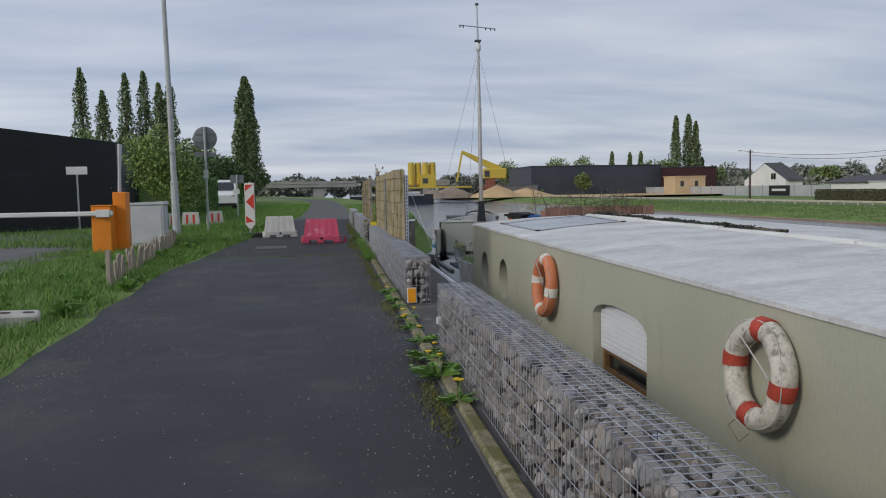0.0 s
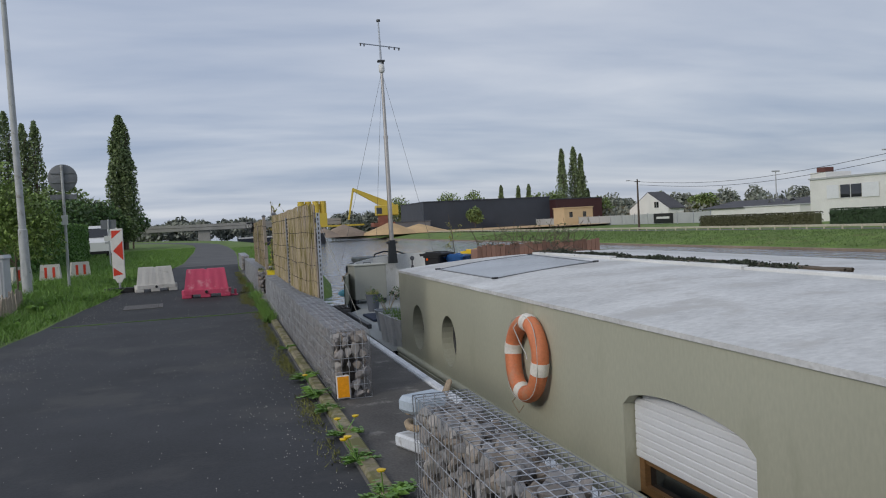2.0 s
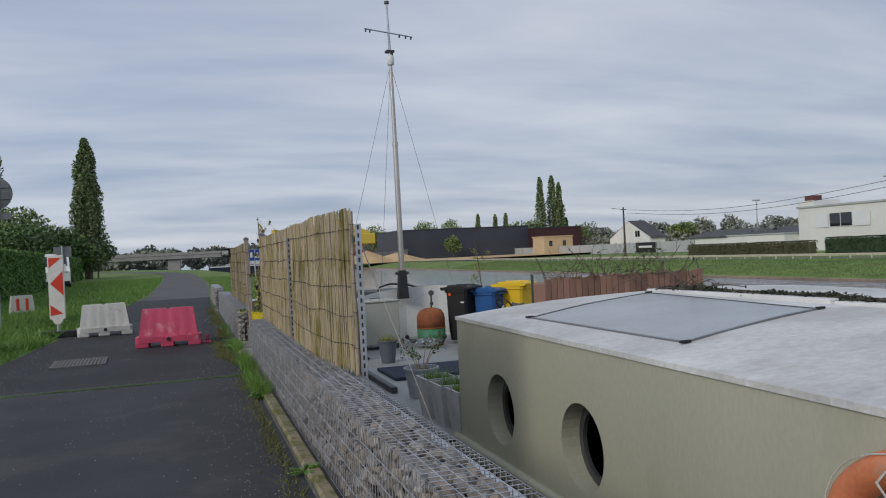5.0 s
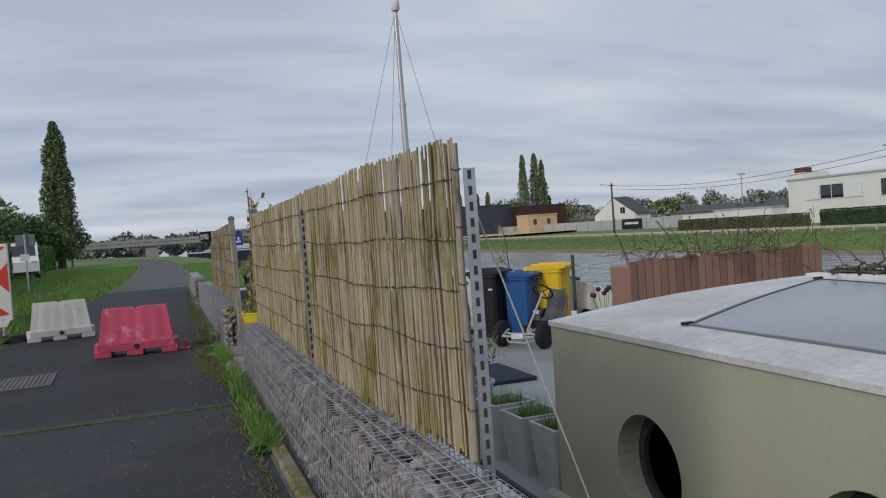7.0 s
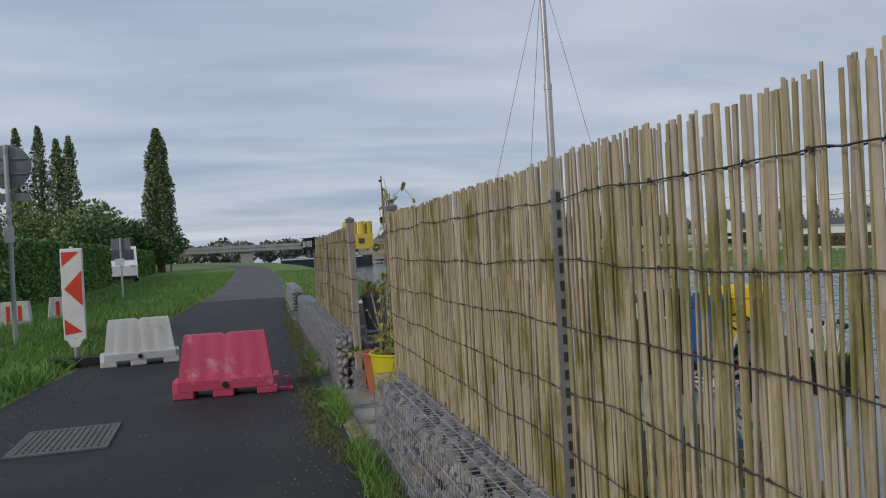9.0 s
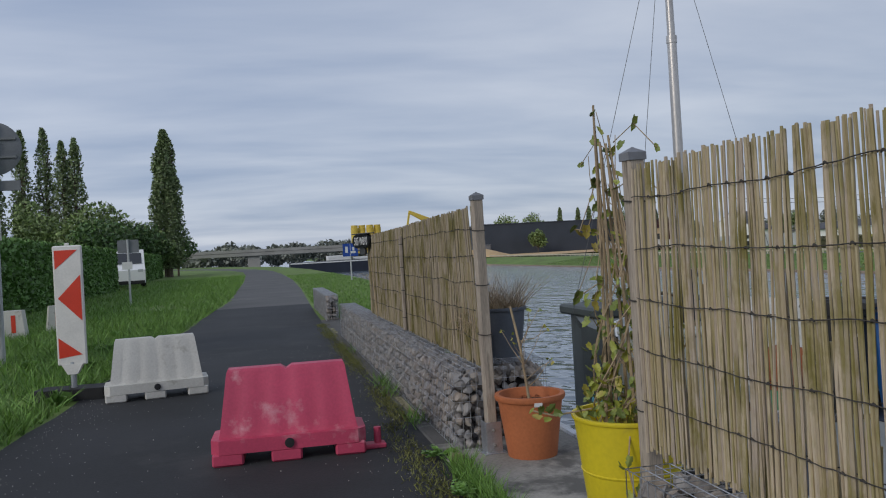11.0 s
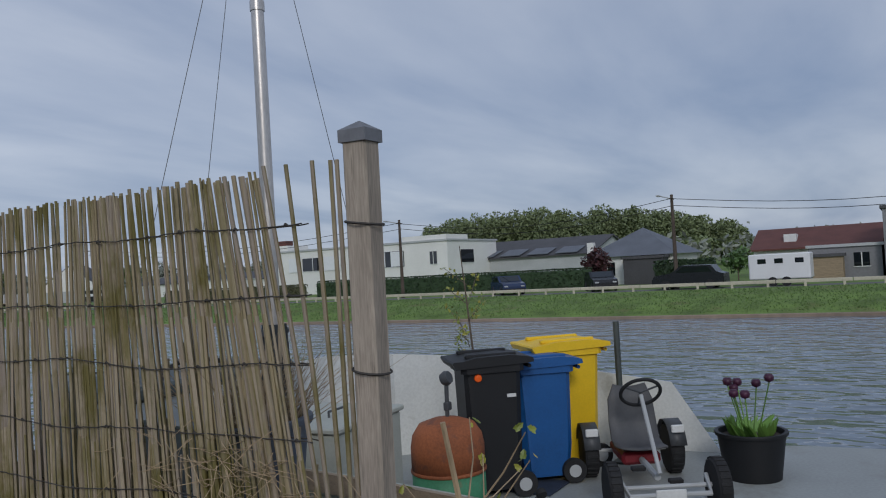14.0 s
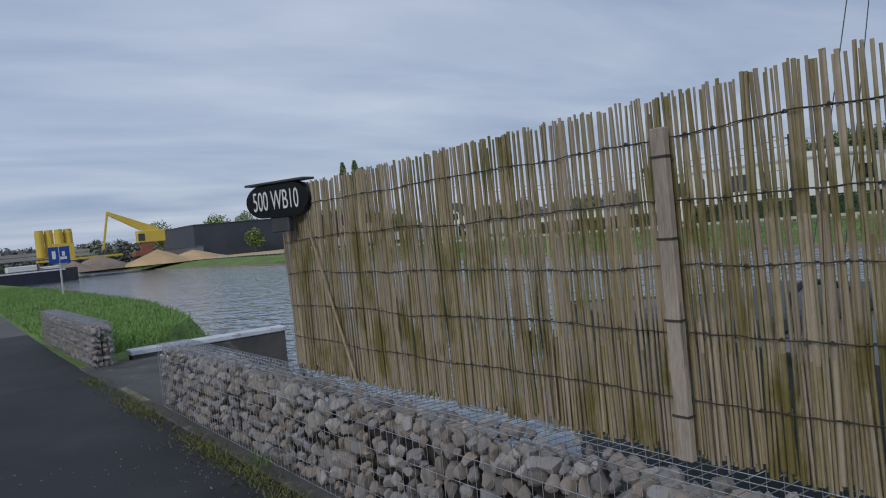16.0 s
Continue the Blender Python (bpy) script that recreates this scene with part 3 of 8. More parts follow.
# ---- houseboat ----
boat = thing("houseboat", "long moored houseboat with a khaki cabin and pale roof", "boat", pose(0, 0, 0))
CX = 2.80
CAB0, CAB1, CZ0, CZ1 = -9.0, 11.62, -0.52, 0.600


def top_z(y):
    return 0.553 + 0.0055 * y


def ring_wall(s, yc, zc, r, ylo, yhi, zlo, zhi, x, n=28):
    """A flat wall panel in the plane x with a round hole."""
    inner = [(yc + r * math.cos(2 * math.pi * k / n), zc + r * math.sin(2 * math.pi * k / n)) for k in range(n)]
    outer = []
    for a, b in inner:
        dy, dz = a - yc, b - zc
        t = min((yhi - yc) / dy if dy > 1e-9 else (ylo - yc) / dy if dy < -1e-9 else 1e9, (zhi - zc) / dz if dz > 1e-9 else (zlo - zc) / dz if dz < -1e-9 else 1e9)
        outer.append((yc + dy * t, zc + dz * t))
    for k in range(n):
        k2 = (k + 1) % n
        s.quad((x, *inner[k]), (x, *inner[k2]), (x, *outer[k2]), (x, *outer[k]))
        for cy, cz in ((ylo, zlo), (ylo, zhi), (yhi, zlo), (yhi, zhi)):
            a, b = outer[k], outer[k2]
            if (abs(a[0] - cy) < 1e-6 and abs(b[1] - cz) < 1e-6 and abs(a[1] - cz) > 1e-6) or (abs(a[1] - cz) < 1e-6 and abs(b[0] - cy) < 1e-6 and abs(a[0] - cy) > 1e-6):
                s.add([(x, *a), (x, *b), (x, cy, cz)], [(0, 1, 2)])
    for k in range(n):
        k2 = (k + 1) % n
        s.quad((x, *inner[k]), (x, *inner[k2]), (x + 0.16, *inner[k2]), (x + 0.16, *inner[k]))


PORTS, PR, PZ = (10.63, 9.25), 0.285, -0.065
WY0, WY1, WZS, WZT = 4.05, 5.33, 0.055, 0.185


def arch(y):
    u = (y - (WY0 + WY1) / 2) / ((WY1 - WY0) / 2)
    return WZS + (WZT - WZS) * math.sqrt(max(0.0, 1 - u * u))


side = Shape()
ring_wall(side, PORTS[0], PZ, PR, 10.07, CAB1, CZ0, 0.60, CX)
ring_wall(side, PORTS[1], PZ, PR, 8.7, 10.07, CZ0, 0.60, CX)
side.quad((CX, WY1, CZ0), (CX, 8.7, CZ0), (CX, 8.7, 0.60), (CX, WY1, 0.575))
side.quad((CX, CAB0, CZ0), (CX, WY0, CZ0), (CX, WY0, 0.57), (CX, CAB0, 0.515))
na = 16
wy = [WY0 + (WY1 - WY0) * k / na for k in range(na + 1)]
for a, b in zip(wy, wy[1:]):
    side.quad((CX, a, arch(a)), (CX, b, arch(b)), (CX, b, 0.572), (CX, a, 0.572))
    side.quad((CX, a, arch(a)), (CX, b, arch(b)), (CX + 0.17, b, arch(b)), (CX + 0.17, a, arch(a)))
for yy in (WY0, WY1):
    side.quad((CX, yy, CZ0), (CX, yy, WZS), (CX + 0.17, yy, WZS), (CX + 0.17, yy, CZ0))
side.quad((CX, CAB1, CZ0), (7.3, CAB1, CZ0), (7.3, CAB1, 0.60), (CX, CAB1, 0.60))
side.quad((7.3, CAB0, CZ0), (7.3, CAB1, CZ0), (7.3, CAB1, CZ1), (7.3, CAB0, CZ1))
side.quad((CX, CAB0, CZ0), (7.3, CAB0, CZ0), (7.3, CAB0, CZ1), (CX, CAB0, CZ1))
part("cabin_wall", side, M["cabin"], boat, "khaki painted steel cabin side", fix=False)
# solid block added inside; the unlit cabin's darkness is put into its colour
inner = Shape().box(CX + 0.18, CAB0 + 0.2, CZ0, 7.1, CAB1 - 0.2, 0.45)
part("cabin_lining", inner, M["hull_dark"], boat, "near-black block painting the unlit interior behind the windows")
roofs = Shape()
nx = 14
xs = [CX - 0.012 + (7.32 - CX) * k / nx for k in range(nx + 1)]
ysr = [CAB0 - 0.01 + (CAB1 + 0.02 - CAB0) * k / 40 for k in range(41)]


def roof_z(x, y):
    u = abs(x - 5.05) / 2.26
    return top_z(y) + 0.012 + 0.112 * (1 - u ** 2.2) + 0.004 * noise.noise((x * 1.5, y * 1.5, 2))


for yv in ysr:
    for xv in xs:
        roofs.v.append((xv, yv, roof_z(xv, yv)))
for i in range(40):
    for k in range(nx):
        roofs.f.append((i * (nx + 1) + k, i * (nx + 1) + k + 1, (i + 1) * (nx + 1) + k + 1, (i + 1) * (nx + 1) + k))
for i in range(40):
    a, b = roofs.v[i * (nx + 1)], roofs.v[(i + 1) * (nx + 1)]
    roofs.quad((a[0], a[1], top_z(a[1]) - 0.02), (b[0], b[1], top_z(b[1]) - 0.02), b, a)
for k in range(nx):
    a, b = roofs.v[40 * (nx + 1) + k], roofs.v[40 * (nx + 1) + k + 1]
    roofs.quad((a[0], a[1], top_z(a[1]) - 0.02), (b[0], b[1], top_z(b[1]) - 0.02), b, a)
part("roof", roofs, M["roof"], boat, "weathered pale grey cambered roof", True, fix=False)
part("rubbing_ledge", Shape().box(CX - 0.07, CAB0, CZ0 - 0.07, CX + 0.03, CAB1 + 0.03, CZ0, 0.012), M["cabin"], boat, "narrow khaki ledge under the cabin side")


def hull_x(y):
    return float(np.interp(y, (-9, 12, 15, 16.8, 17.6, 19, 20.7, 22.5, 24), (2.66, 2.66, 2.70, 2.86, 3.28, 3.36, 3.75, 4.4, 5.05)))


hull = Shape()
hy = [-9 + 0.75 * k for k in range(45)]
for a, b in zip(hy, hy[1:]):
    for sgn in (0, 1):
        xa, xb = (hull_x(a), hull_x(b)) if not sgn else (10.4 - hull_x(a), 10.4 - hull_x(b))
        hull.quad((xa, a, -2.2), (xb, b, -2.2), (xb, b, -0.53), (xa, a, -0.53))
    if b <= 11.7:
        hull.quad((hull_x(a), a, -0.592), (hull_x(b), b, -0.592), (CX, b, -0.592), (CX, a, -0.592))
part("hull", hull, M["hull_dark"], boat, "black steel hull", fix=False)
dk = Shape()
for a, b in [(y, y + 0.25) for y in np.arange(11.6, 20.5, 0.25)]:
    dk.quad((hull_x(a), a, -0.50), (10.4 - hull_x(a), a, -0.50), (10.4 - hull_x(b), b, -0.50), (hull_x(b), b, -0.50))
    dk.quad((hull_x(a), a, -0.56), (hull_x(b), b, -0.56), (hull_x(b), b, -0.50), (hull_x(a), a, -0.50))
part("deck", dk, M["deck"], boat, "pale grey painted steel deck", fix=False)

# ---- more materials ----
M["white_paint"] = mat("white_paint", (0.66, 0.66, 0.64), 0.6, 3, 60, 0.07, 0.05)
M["shutter"] = mat("shutter", (0.74, 0.75, 0.76), 0.45, 3, 60, 0.03, 0.02)
M["frame_wood"] = mat("frame_wood", (0.20, 0.11, 0.045), 0.5, 6, 60, 0.2, 0.2, stretch=(1, 1, 5))
M["ring_orange"] = mat("ring_orange", (0.62, 0.20, 0.085), 0.6, 4, 50, 0.12, 0.15, stain=(0.50, 0.24, 0.14), stain_at=0.6, stain_scale=6)
M["ring_white"] = mat("ring_white", (0.60, 0.56, 0.48), 0.75, 6, 50, 0.18, 0.4, stain=(0.27, 0.24, 0.19), stain_at=0.58, stain_scale=14)
M["ring_red"] = mat("ring_red", (0.42, 0.055, 0.03), 0.7, 8, 50, 0.2, 0.2)
M["tape_white"] = mat("tape_white", (0.72, 0.69, 0.62), 0.7, 12, 60, 0.1, 0.1)
M["rope"] = mat("rope", (0.36, 0.28, 0.19), 0.9, 20, 120, 0.25, 0.5)
M["cord"] = mat("cord", (0.50, 0.49, 0.45), 0.8)
M["plastic_red"] = mat("plastic_red", (0.50, 0.055, 0.115), 0.55, 2.5, 60, 0.10, 0.05, stain=(0.58, 0.24, 0.28), stain_at=0.63, stain_scale=3.5)
M["plastic_white"] = mat("plastic_white", (0.56, 0.545, 0.50), 0.6, 2.5, 60, 0.10, 0.08, stain=(0.33, 0.31, 0.26), stain_at=0.62, stain_scale=4)
M["beacon_red"] = mat("beacon_red", (0.62, 0.045, 0.018), 0.4, 5, 60, 0.05, 0.02)
M["beacon_white"] = mat("beacon_white", (0.68, 0.66, 0.62), 0.45, 5, 60, 0.07, 0.02, stain=(0.45, 0.42, 0.36), stain_at=0.68, stain_scale=8)
M["rubber"] = mat("rubber", (0.014, 0.014, 0.015), 0.8, 12, 80, 0.25, 0.4)
M["iron"] = mat("iron", (0.30, 0.29, 0.275), 0.7, 6, 60, 0.15, 0.3, metal=0.3)
M["grate_iron"] = mat("grate_iron", (0.13, 0.125, 0.118), 0.75, 6, 60, 0.18, 0.3, metal=0.2)
M["terracotta"] = mat("terracotta", (0.42, 0.130, 0.045), 0.7, 3, 60, 0.12, 0.15)
M["pot_yellow"] = mat("pot_yellow", (0.62, 0.50, 0.015), 0.5, 3, 50, 0.08, 0.05, stain=(0.47, 0.38, 0.04), stain_at=0.64, stain_scale=4)
M["pot_grey"] = mat("pot_grey", (0.33, 0.36, 0.39), 0.7, 5, 60, 0.1, 0.15)
M["pot_dark"] = mat("pot_dark", (0.10, 0.115, 0.14), 0.6, 5, 60, 0.1, 0.1)
M["pot_concrete"] = mat("pot_concrete", (0.48, 0.49, 0.49), 0.85, 5, 60, 0.1, 0.3)
M["soil"] = mat("soil", (0.050, 0.036, 0.026), 0.95, 20, 90, 0.3, 0.8)
M["leaf_ivy"] = mat("leaf_ivy", (0.23, 0.27, 0.040), 0.5, 8, 40, 0.35, 0.1, piece=0.8, tones=((0.07, 0.10, 0.025), (0.15, 0.19, 0.035), (0.25, 0.29, 0.05), (0.34, 0.33, 0.05), (0.30, 0.20, 0.06)))
M["leaf_dark"] = mat("leaf_dark", (0.080, 0.145, 0.042), 0.55, 3, 30, 0.35, 0, piece=0.7)
M["leaf_tree"] = mat("leaf_tree", (0.170, 0.230, 0.078), 0.6, 0.3, 6, 0.35, 0, piece=0.7)
M["leaf_poplar"] = mat("leaf_poplar", (0.170, 0.220, 0.095), 0.6, 0.3, 6, 0.35, 0, piece=0.7)
M["leaf_spring"] = mat("leaf_spring", (0.19, 0.27, 0.065), 0.55, 3, 20, 0.3, 0, piece=0.7)
# pale grey-green: the haze of distance is painted into this leaf colour
M["leaf_hazed"] = mat("leaf_hazed", (0.210, 0.225, 0.185), 0.7, 0.15, 3, 0.3, 0, piece=0.6)
M["leaf_wood"] = mat("leaf_wood", (0.160, 0.195, 0.085), 0.7, 0.15, 3, 0.14, 0, piece=0.6)
M["leaf_red"] = mat("leaf_red", (0.060, 0.020, 0.022), 0.6, 1, 8, 0.3, 0, piece=0.6)
M["blossom"] = mat("blossom", (0.62, 0.60, 0.52), 0.6, 5, 20, 0.1, 0, piece=0.5)
M["hedge"] = mat("hedge", (0.110, 0.210, 0.050), 0.65, 1, 12, 0.35, 0, piece=0.6)
M["hedge_far"] = mat("hedge_far", (0.028, 0.052, 0.020), 0.65, 0.6, 8, 0.30, 0, piece=0.6)
M["hedge_brown"] = mat("hedge_brown", (0.085, 0.085, 0.040), 0.7, 0.6, 8, 0.30, 0, piece=0.6)
M["leaf_ridge"] = mat("leaf_ridge", (0.030, 0.040, 0.022), 0.6, 3, 30, 0.35, 0, piece=0.7)
M["petal_dark"] = mat("petal_dark", (0.05, 0.008, 0.03), 0.5, 9, 40, 0.2, 0)
M["flower_yellow"] = mat("flower_yellow", (0.75, 0.50, 0.01), 0.5, 9, 40, 0.1, 0)
M["bark"] = mat("bark", (0.12, 0.095, 0.07), 0.9, 6, 40, 0.25, 0.6)
M["cane"] = mat("cane", (0.34, 0.255, 0.155), 0.7, 6, 60, 0.25, 0.2, stretch=(3, 3, 0.5))
M["bin_black"] = mat("bin_black", (0.007, 0.0075, 0.009), 0.6, 4, 60, 0.15, 0.05)
M["bin_blue"] = mat("bin_blue", (0.012, 0.085, 0.27), 0.5, 4, 60, 0.1, 0.05)
M["bin_yellow"] = mat("bin_yellow", (0.78, 0.50, 0.008), 0.5, 4, 60, 0.06, 0.05)
M["kart_red"] = mat("kart_red", (0.16, 0.008, 0.014), 0.5, 4, 60, 0.12, 0.05)
M["rust"] = mat("rust", (0.27, 0.085, 0.030), 0.8, 4, 60, 0.22, 0.4, stain=(0.15, 0.060, 0.035), stain_at=0.58, stain_scale=6)
M["gas_green"] = mat("gas_green", (0.055, 0.22, 0.11), 0.6, 4, 60, 0.15, 0.15, stain=(0.20, 0.10, 0.05), stain_at=0.66, stain_scale=7)
M["steel_dark"] = mat("steel_dark", (0.055, 0.058, 0.062), 0.5, 6, 60, 0.2, 0.2)
M["mast_steel"] = mat("mast_steel", (0.50, 0.47, 0.44), 0.35, 3, 60, 0.14, 0.05, metal=0.8, stretch=(1, 1, 0.3))
M["tabernacle"] = mat("tabernacle", (0.020, 0.024, 0.026), 0.55, 5, 60, 0.25, 0.2)
M["locker"] = mat("locker", (0.39, 0.395, 0.34), 0.6, 2, 50, 0.07, 0.08)
M["plank"] = mat("plank", (0.30, 0.225, 0.145), 0.75, 5, 60, 0.2, 0.3, stretch=(4, 0.4, 4))
M["slat_brown"] = mat("slat_brown", (0.26, 0.145, 0.105), 0.8, 5, 60, 0.25, 0.3, piece=0.5, stretch=(4, 4, 0.5))
M["navy_mat"] = mat("navy_mat", (0.020, 0.030, 0.055), 0.9, 8, 120, 0.2, 0.3)
M["foredeck"] = mat("foredeck", (0.13, 0.14, 0.135), 0.6, 1.5, 40, 0.16, 0.2)
M["cover_dark"] = mat("cover_dark", (0.055, 0.065, 0.062), 0.6, 2, 40, 0.2, 0.2)
M["orange_box"] = mat("orange_box", (0.74, 0.225, 0.008), 0.5, 3, 60, 0.05, 0.03)
M["cabinet_grey"] = mat("cabinet_grey", (0.48, 0.50, 0.52), 0.6, 3, 50, 0.07, 0.06)
M["lamp_post"] = mat("lamp_post", (0.44, 0.45, 0.45), 0.55, 4, 50, 0.1, 0.1, stain=(0.26, 0.25, 0.22), stain_at=0.62, stain_scale=6)
M["tarp_black"] = mat("tarp_black", (0.008, 0.009, 0.012), 0.55, 0.7, 8, 0.25, 0.7, bump_dist=0.06)
M["block"] = mat("block", (0.45, 0.43, 0.39), 0.9, 4, 50, 0.14, 0.4)
M["sign_grey"] = mat("sign_grey", (0.16, 0.17, 0.18), 0.55, 4, 50, 0.1, 0.05)
M["sign_blue"] = mat("sign_blue", (0.010, 0.055, 0.30), 0.4, 4, 50, 0.05, 0)
M["sign_black"] = mat("sign_black", (0.008, 0.009, 0.010), 0.35, 4, 50, 0.1, 0.03)
M["bollard"] = mat("bollard", (0.42, 0.48, 0.54), 0.55, 4, 50, 0.08, 0.1, stain=(0.33, 0.36, 0.39), stain_at=0.64, stain_scale=8)
M["reflector"] = mat("reflector", (0.85, 0.33, 0.005), 0.35, 30, 120, 0.1, 0.1)
M["yellow_plant"] = mat("yellow_plant", (0.60, 0.44, 0.060), 0.5, 0.2, 4, 0.06, 0.0)
M["sand"] = mat("sand", (0.52, 0.36, 0.19), 0.95, 0.2, 3, 0.14, 0.3)
M["sand_grey"] = mat("sand_grey", (0.26, 0.20, 0.15), 0.95, 0.2, 3, 0.2, 0.3)
M["hall_navy"] = mat("hall_navy", (0.042, 0.050, 0.066), 0.6, 0.3, 4, 0.1, 0)
M["render_white"] = mat("render_white", (0.74, 0.73, 0.69), 0.8, 0.4, 6, 0.05, 0.05)
M["render_ochre"] = mat("render_ochre", (0.56, 0.42, 0.25), 0.8, 0.4, 6, 0.07, 0.05)
M["render_grey"] = mat("render_grey", (0.22, 0.22, 0.23), 0.8, 0.4, 6, 0.1, 0.05)
M["roof_dark"] = mat("roof_dark", (0.070, 0.068, 0.072), 0.75, 0.6, 8, 0.15, 0.2)
M["roof_slate"] = mat("roof_slate", (0.115, 0.125, 0.145), 0.6, 0.8, 10, 0.12, 0.2)
M["roof_red"] = mat("roof_red", (0.12, 0.045, 0.036), 0.8, 0.8, 10, 0.15, 0.2)
M["brick_red"] = mat("brick_red", (0.24, 0.09, 0.06), 0.85, 0.8, 12, 0.15, 0.1)
M["panel_grey"] = mat("panel_grey", (0.42, 0.43, 0.43), 0.6, 0.5, 8, 0.08, 0)
M["rail_wood"] = mat("rail_wood", (0.50, 0.455, 0.36), 0.8, 0.5, 8, 0.12, 0.1)
M["car_blue"] = mat("car_blue", (0.02, 0.035, 0.085), 0.25, 1, 20, 0.05, 0)
M["car_black"] = mat("car_black", (0.012, 0.013, 0.016), 0.25, 1, 20, 0.05, 0)
M["car_white"] = mat("car_white", (0.72, 0.72, 0.71), 0.3, 1, 20, 0.03, 0)
M["bridge_conc"] = mat("bridge_conc", (0.30, 0.29, 0.265), 0.9, 0.3, 6, 0.12, 0.1)
M["pole_wood"] = mat("pole_wood", (0.085, 0.065, 0.05), 0.9, 2, 30, 0.2, 0.2)
M["barge_hull"] = mat("barge_hull", (0.012, 0.016, 0.030), 0.5, 0.5, 6, 0.2, 0)
lampm = bpy.data.materials.new("reflector_red"); lampm.use_nodes = True
lampm.node_tree.nodes["Principled BSDF"].inputs["Base Color"].default_value = (0.85, 0.12, 0.01, 1)
lampm.node_tree.nodes["Principled BSDF"].inputs["Roughness"].default_value = 0.2
M["reflector_red"] = lampm

# ---- houseboat: openings and fittings ----
for yc in PORTS:
    p = Shape()
    p.lathe([(PR - 0.055, -0.02), (PR - 0.055, 0.02), (PR - 0.002, 0.02), (PR - 0.002, -0.02)], 32, (CX + 0.155, yc, PZ), True, Matrix.Rotation(radians(90), 3, "Y"))
    port = part("porthole", p, M["steel_dark"], boat, "round dark metal porthole frame set deep in the wall", 40)
    part("pane", Shape().lathe([(0.0, 0.0), (PR - 0.05, 0.0)], 32, (CX + 0.165, yc, PZ), False, Matrix.Rotation(radians(90), 3, "Y")), M["window_glass"], port, "dark porthole glass")
win = part("window", Shape().box(CX + 0.10, WY0, CZ0, CX + 0.16, WY0 + 0.06, 0.05).box(CX + 0.10, WY1 - 0.06, CZ0, CX + 0.16, WY1, 0.05).box(CX + 0.10, WY0 + 0.06, CZ0, CX + 0.16, WY1 - 0.06, CZ0 + 0.05).box(CX + 0.11, WY0 + 0.06, -0.33, CX + 0.15, WY1 - 0.06, -0.28), M["frame_wood"], boat, "brown wooden window frame")
part("pane", Shape().quad((CX + 0.14, WY0 + 0.06, CZ0 + 0.05), (CX + 0.14, WY1 - 0.06, CZ0 + 0.05), (CX + 0.14, WY1 - 0.06, -0.33), (CX + 0.14, WY0 + 0.06, -0.33)), M["window_glass"], win, "dark window glass")
z = -0.285
while z < WZT:
    ylo, yhi = WY0 + 0.01, WY1 - 0.01
    if z + 0.05 > WZS:
        u = min(1.0, max(0.0, (z + 0.03 - WZS) / (WZT - WZS)))
        hw = (WY1 - WY0) / 2 * math.sqrt(max(0.02, 1 - u * u))
        ylo, yhi = (WY0 + WY1) / 2 - hw, (WY0 + WY1) / 2 + hw
    part("shutter_slat", Shape().box(CX + 0.072, ylo, z, CX + 0.092, yhi, z + 0.046, 0.008), M["shutter"], win, "white roller shutter slat")
    z += 0.048
sk = Shape()
corners = [(3.13, 8.55), (4.50, 8.97), (4.66, 11.30), (3.10, 10.63)]
def roof_pt(x, y, up):
    return (x, y, roof_z(x, y) + up)
def frame_ring(s, cs, wdt, up):
    c = Vector((sum(p[0] for p in cs) / 4, sum(p[1] for p in cs) / 4))
    ins = [tuple(Vector(p) + (c - Vector(p)).normalized() * wdt) for p in cs]
    nseg = 10
    for a in range(4):
        b = (a + 1) % 4
        for k in range(nseg):
            t0, t1 = k / nseg, (k + 1) / nseg
            o0, o1 = [tuple(cs[a][j] + (cs[b][j] - cs[a][j]) * t for j in (0, 1)) for t in (t0, t1)]
            i0, i1 = [tuple(ins[a][j] + (ins[b][j] - ins[a][j]) * t for j in (0, 1)) for t in (t0, t1)]
            s.quad(roof_pt(*o0, up), roof_pt(*o1, up), roof_pt(*i1, up), roof_pt(*i0, up))
            s.quad(roof_pt(*o0, -0.01), roof_pt(*o1, -0.01), roof_pt(*o1, up), roof_pt(*o0, up))
    return ins
ins = frame_ring(sk, corners, 0.028, 0.010)
sky_l = part("skylight", sk, M["sign_grey"], boat, "flat grey-framed roof skylight")
gl = Shape()
for i in range(10):
    for k in range(10):
        def q(u, v):
            a = Vector(ins[0]) * (1 - u) * (1 - v) + Vector(ins[1]) * u * (1 - v) + Vector(ins[2]) * u * v + Vector(ins[3]) * (1 - u) * v
            return roof_pt(a.x, a.y, 0.006)
        gl.quad(q(i / 10, k / 10), q((i + 1) / 10, k / 10), q((i + 1) / 10, (k + 1) / 10), q(i / 10, (k + 1) / 10))
part("pane", gl, M["sky_glass"], sky_l, "skylight glass with the cloudy sky's reflection painted in grey", True)
for cx, cy in corners:
    part("hinge", Shape().box(cx - 0.035, cy - 0.014, roof_z(cx, cy) + 0.004, cx + 0.035, cy + 0.014, roof_z(cx, cy) + 0.02, 0.004), M["rubber"], sky_l)
rp = Shape()
for yy in np.arange(2.0, 11.6, 2.4):
    z_ = min(roof_z(4.86, yy), roof_z(4.86, yy + 2.36))
    rp.box(4.80, yy, z_ - 0.02, 4.90, yy + 2.36, z_ + 0.035, 0.008)
part("roof_rail", rp, M["white_paint"], boat, "pale rail along the roof ridge")

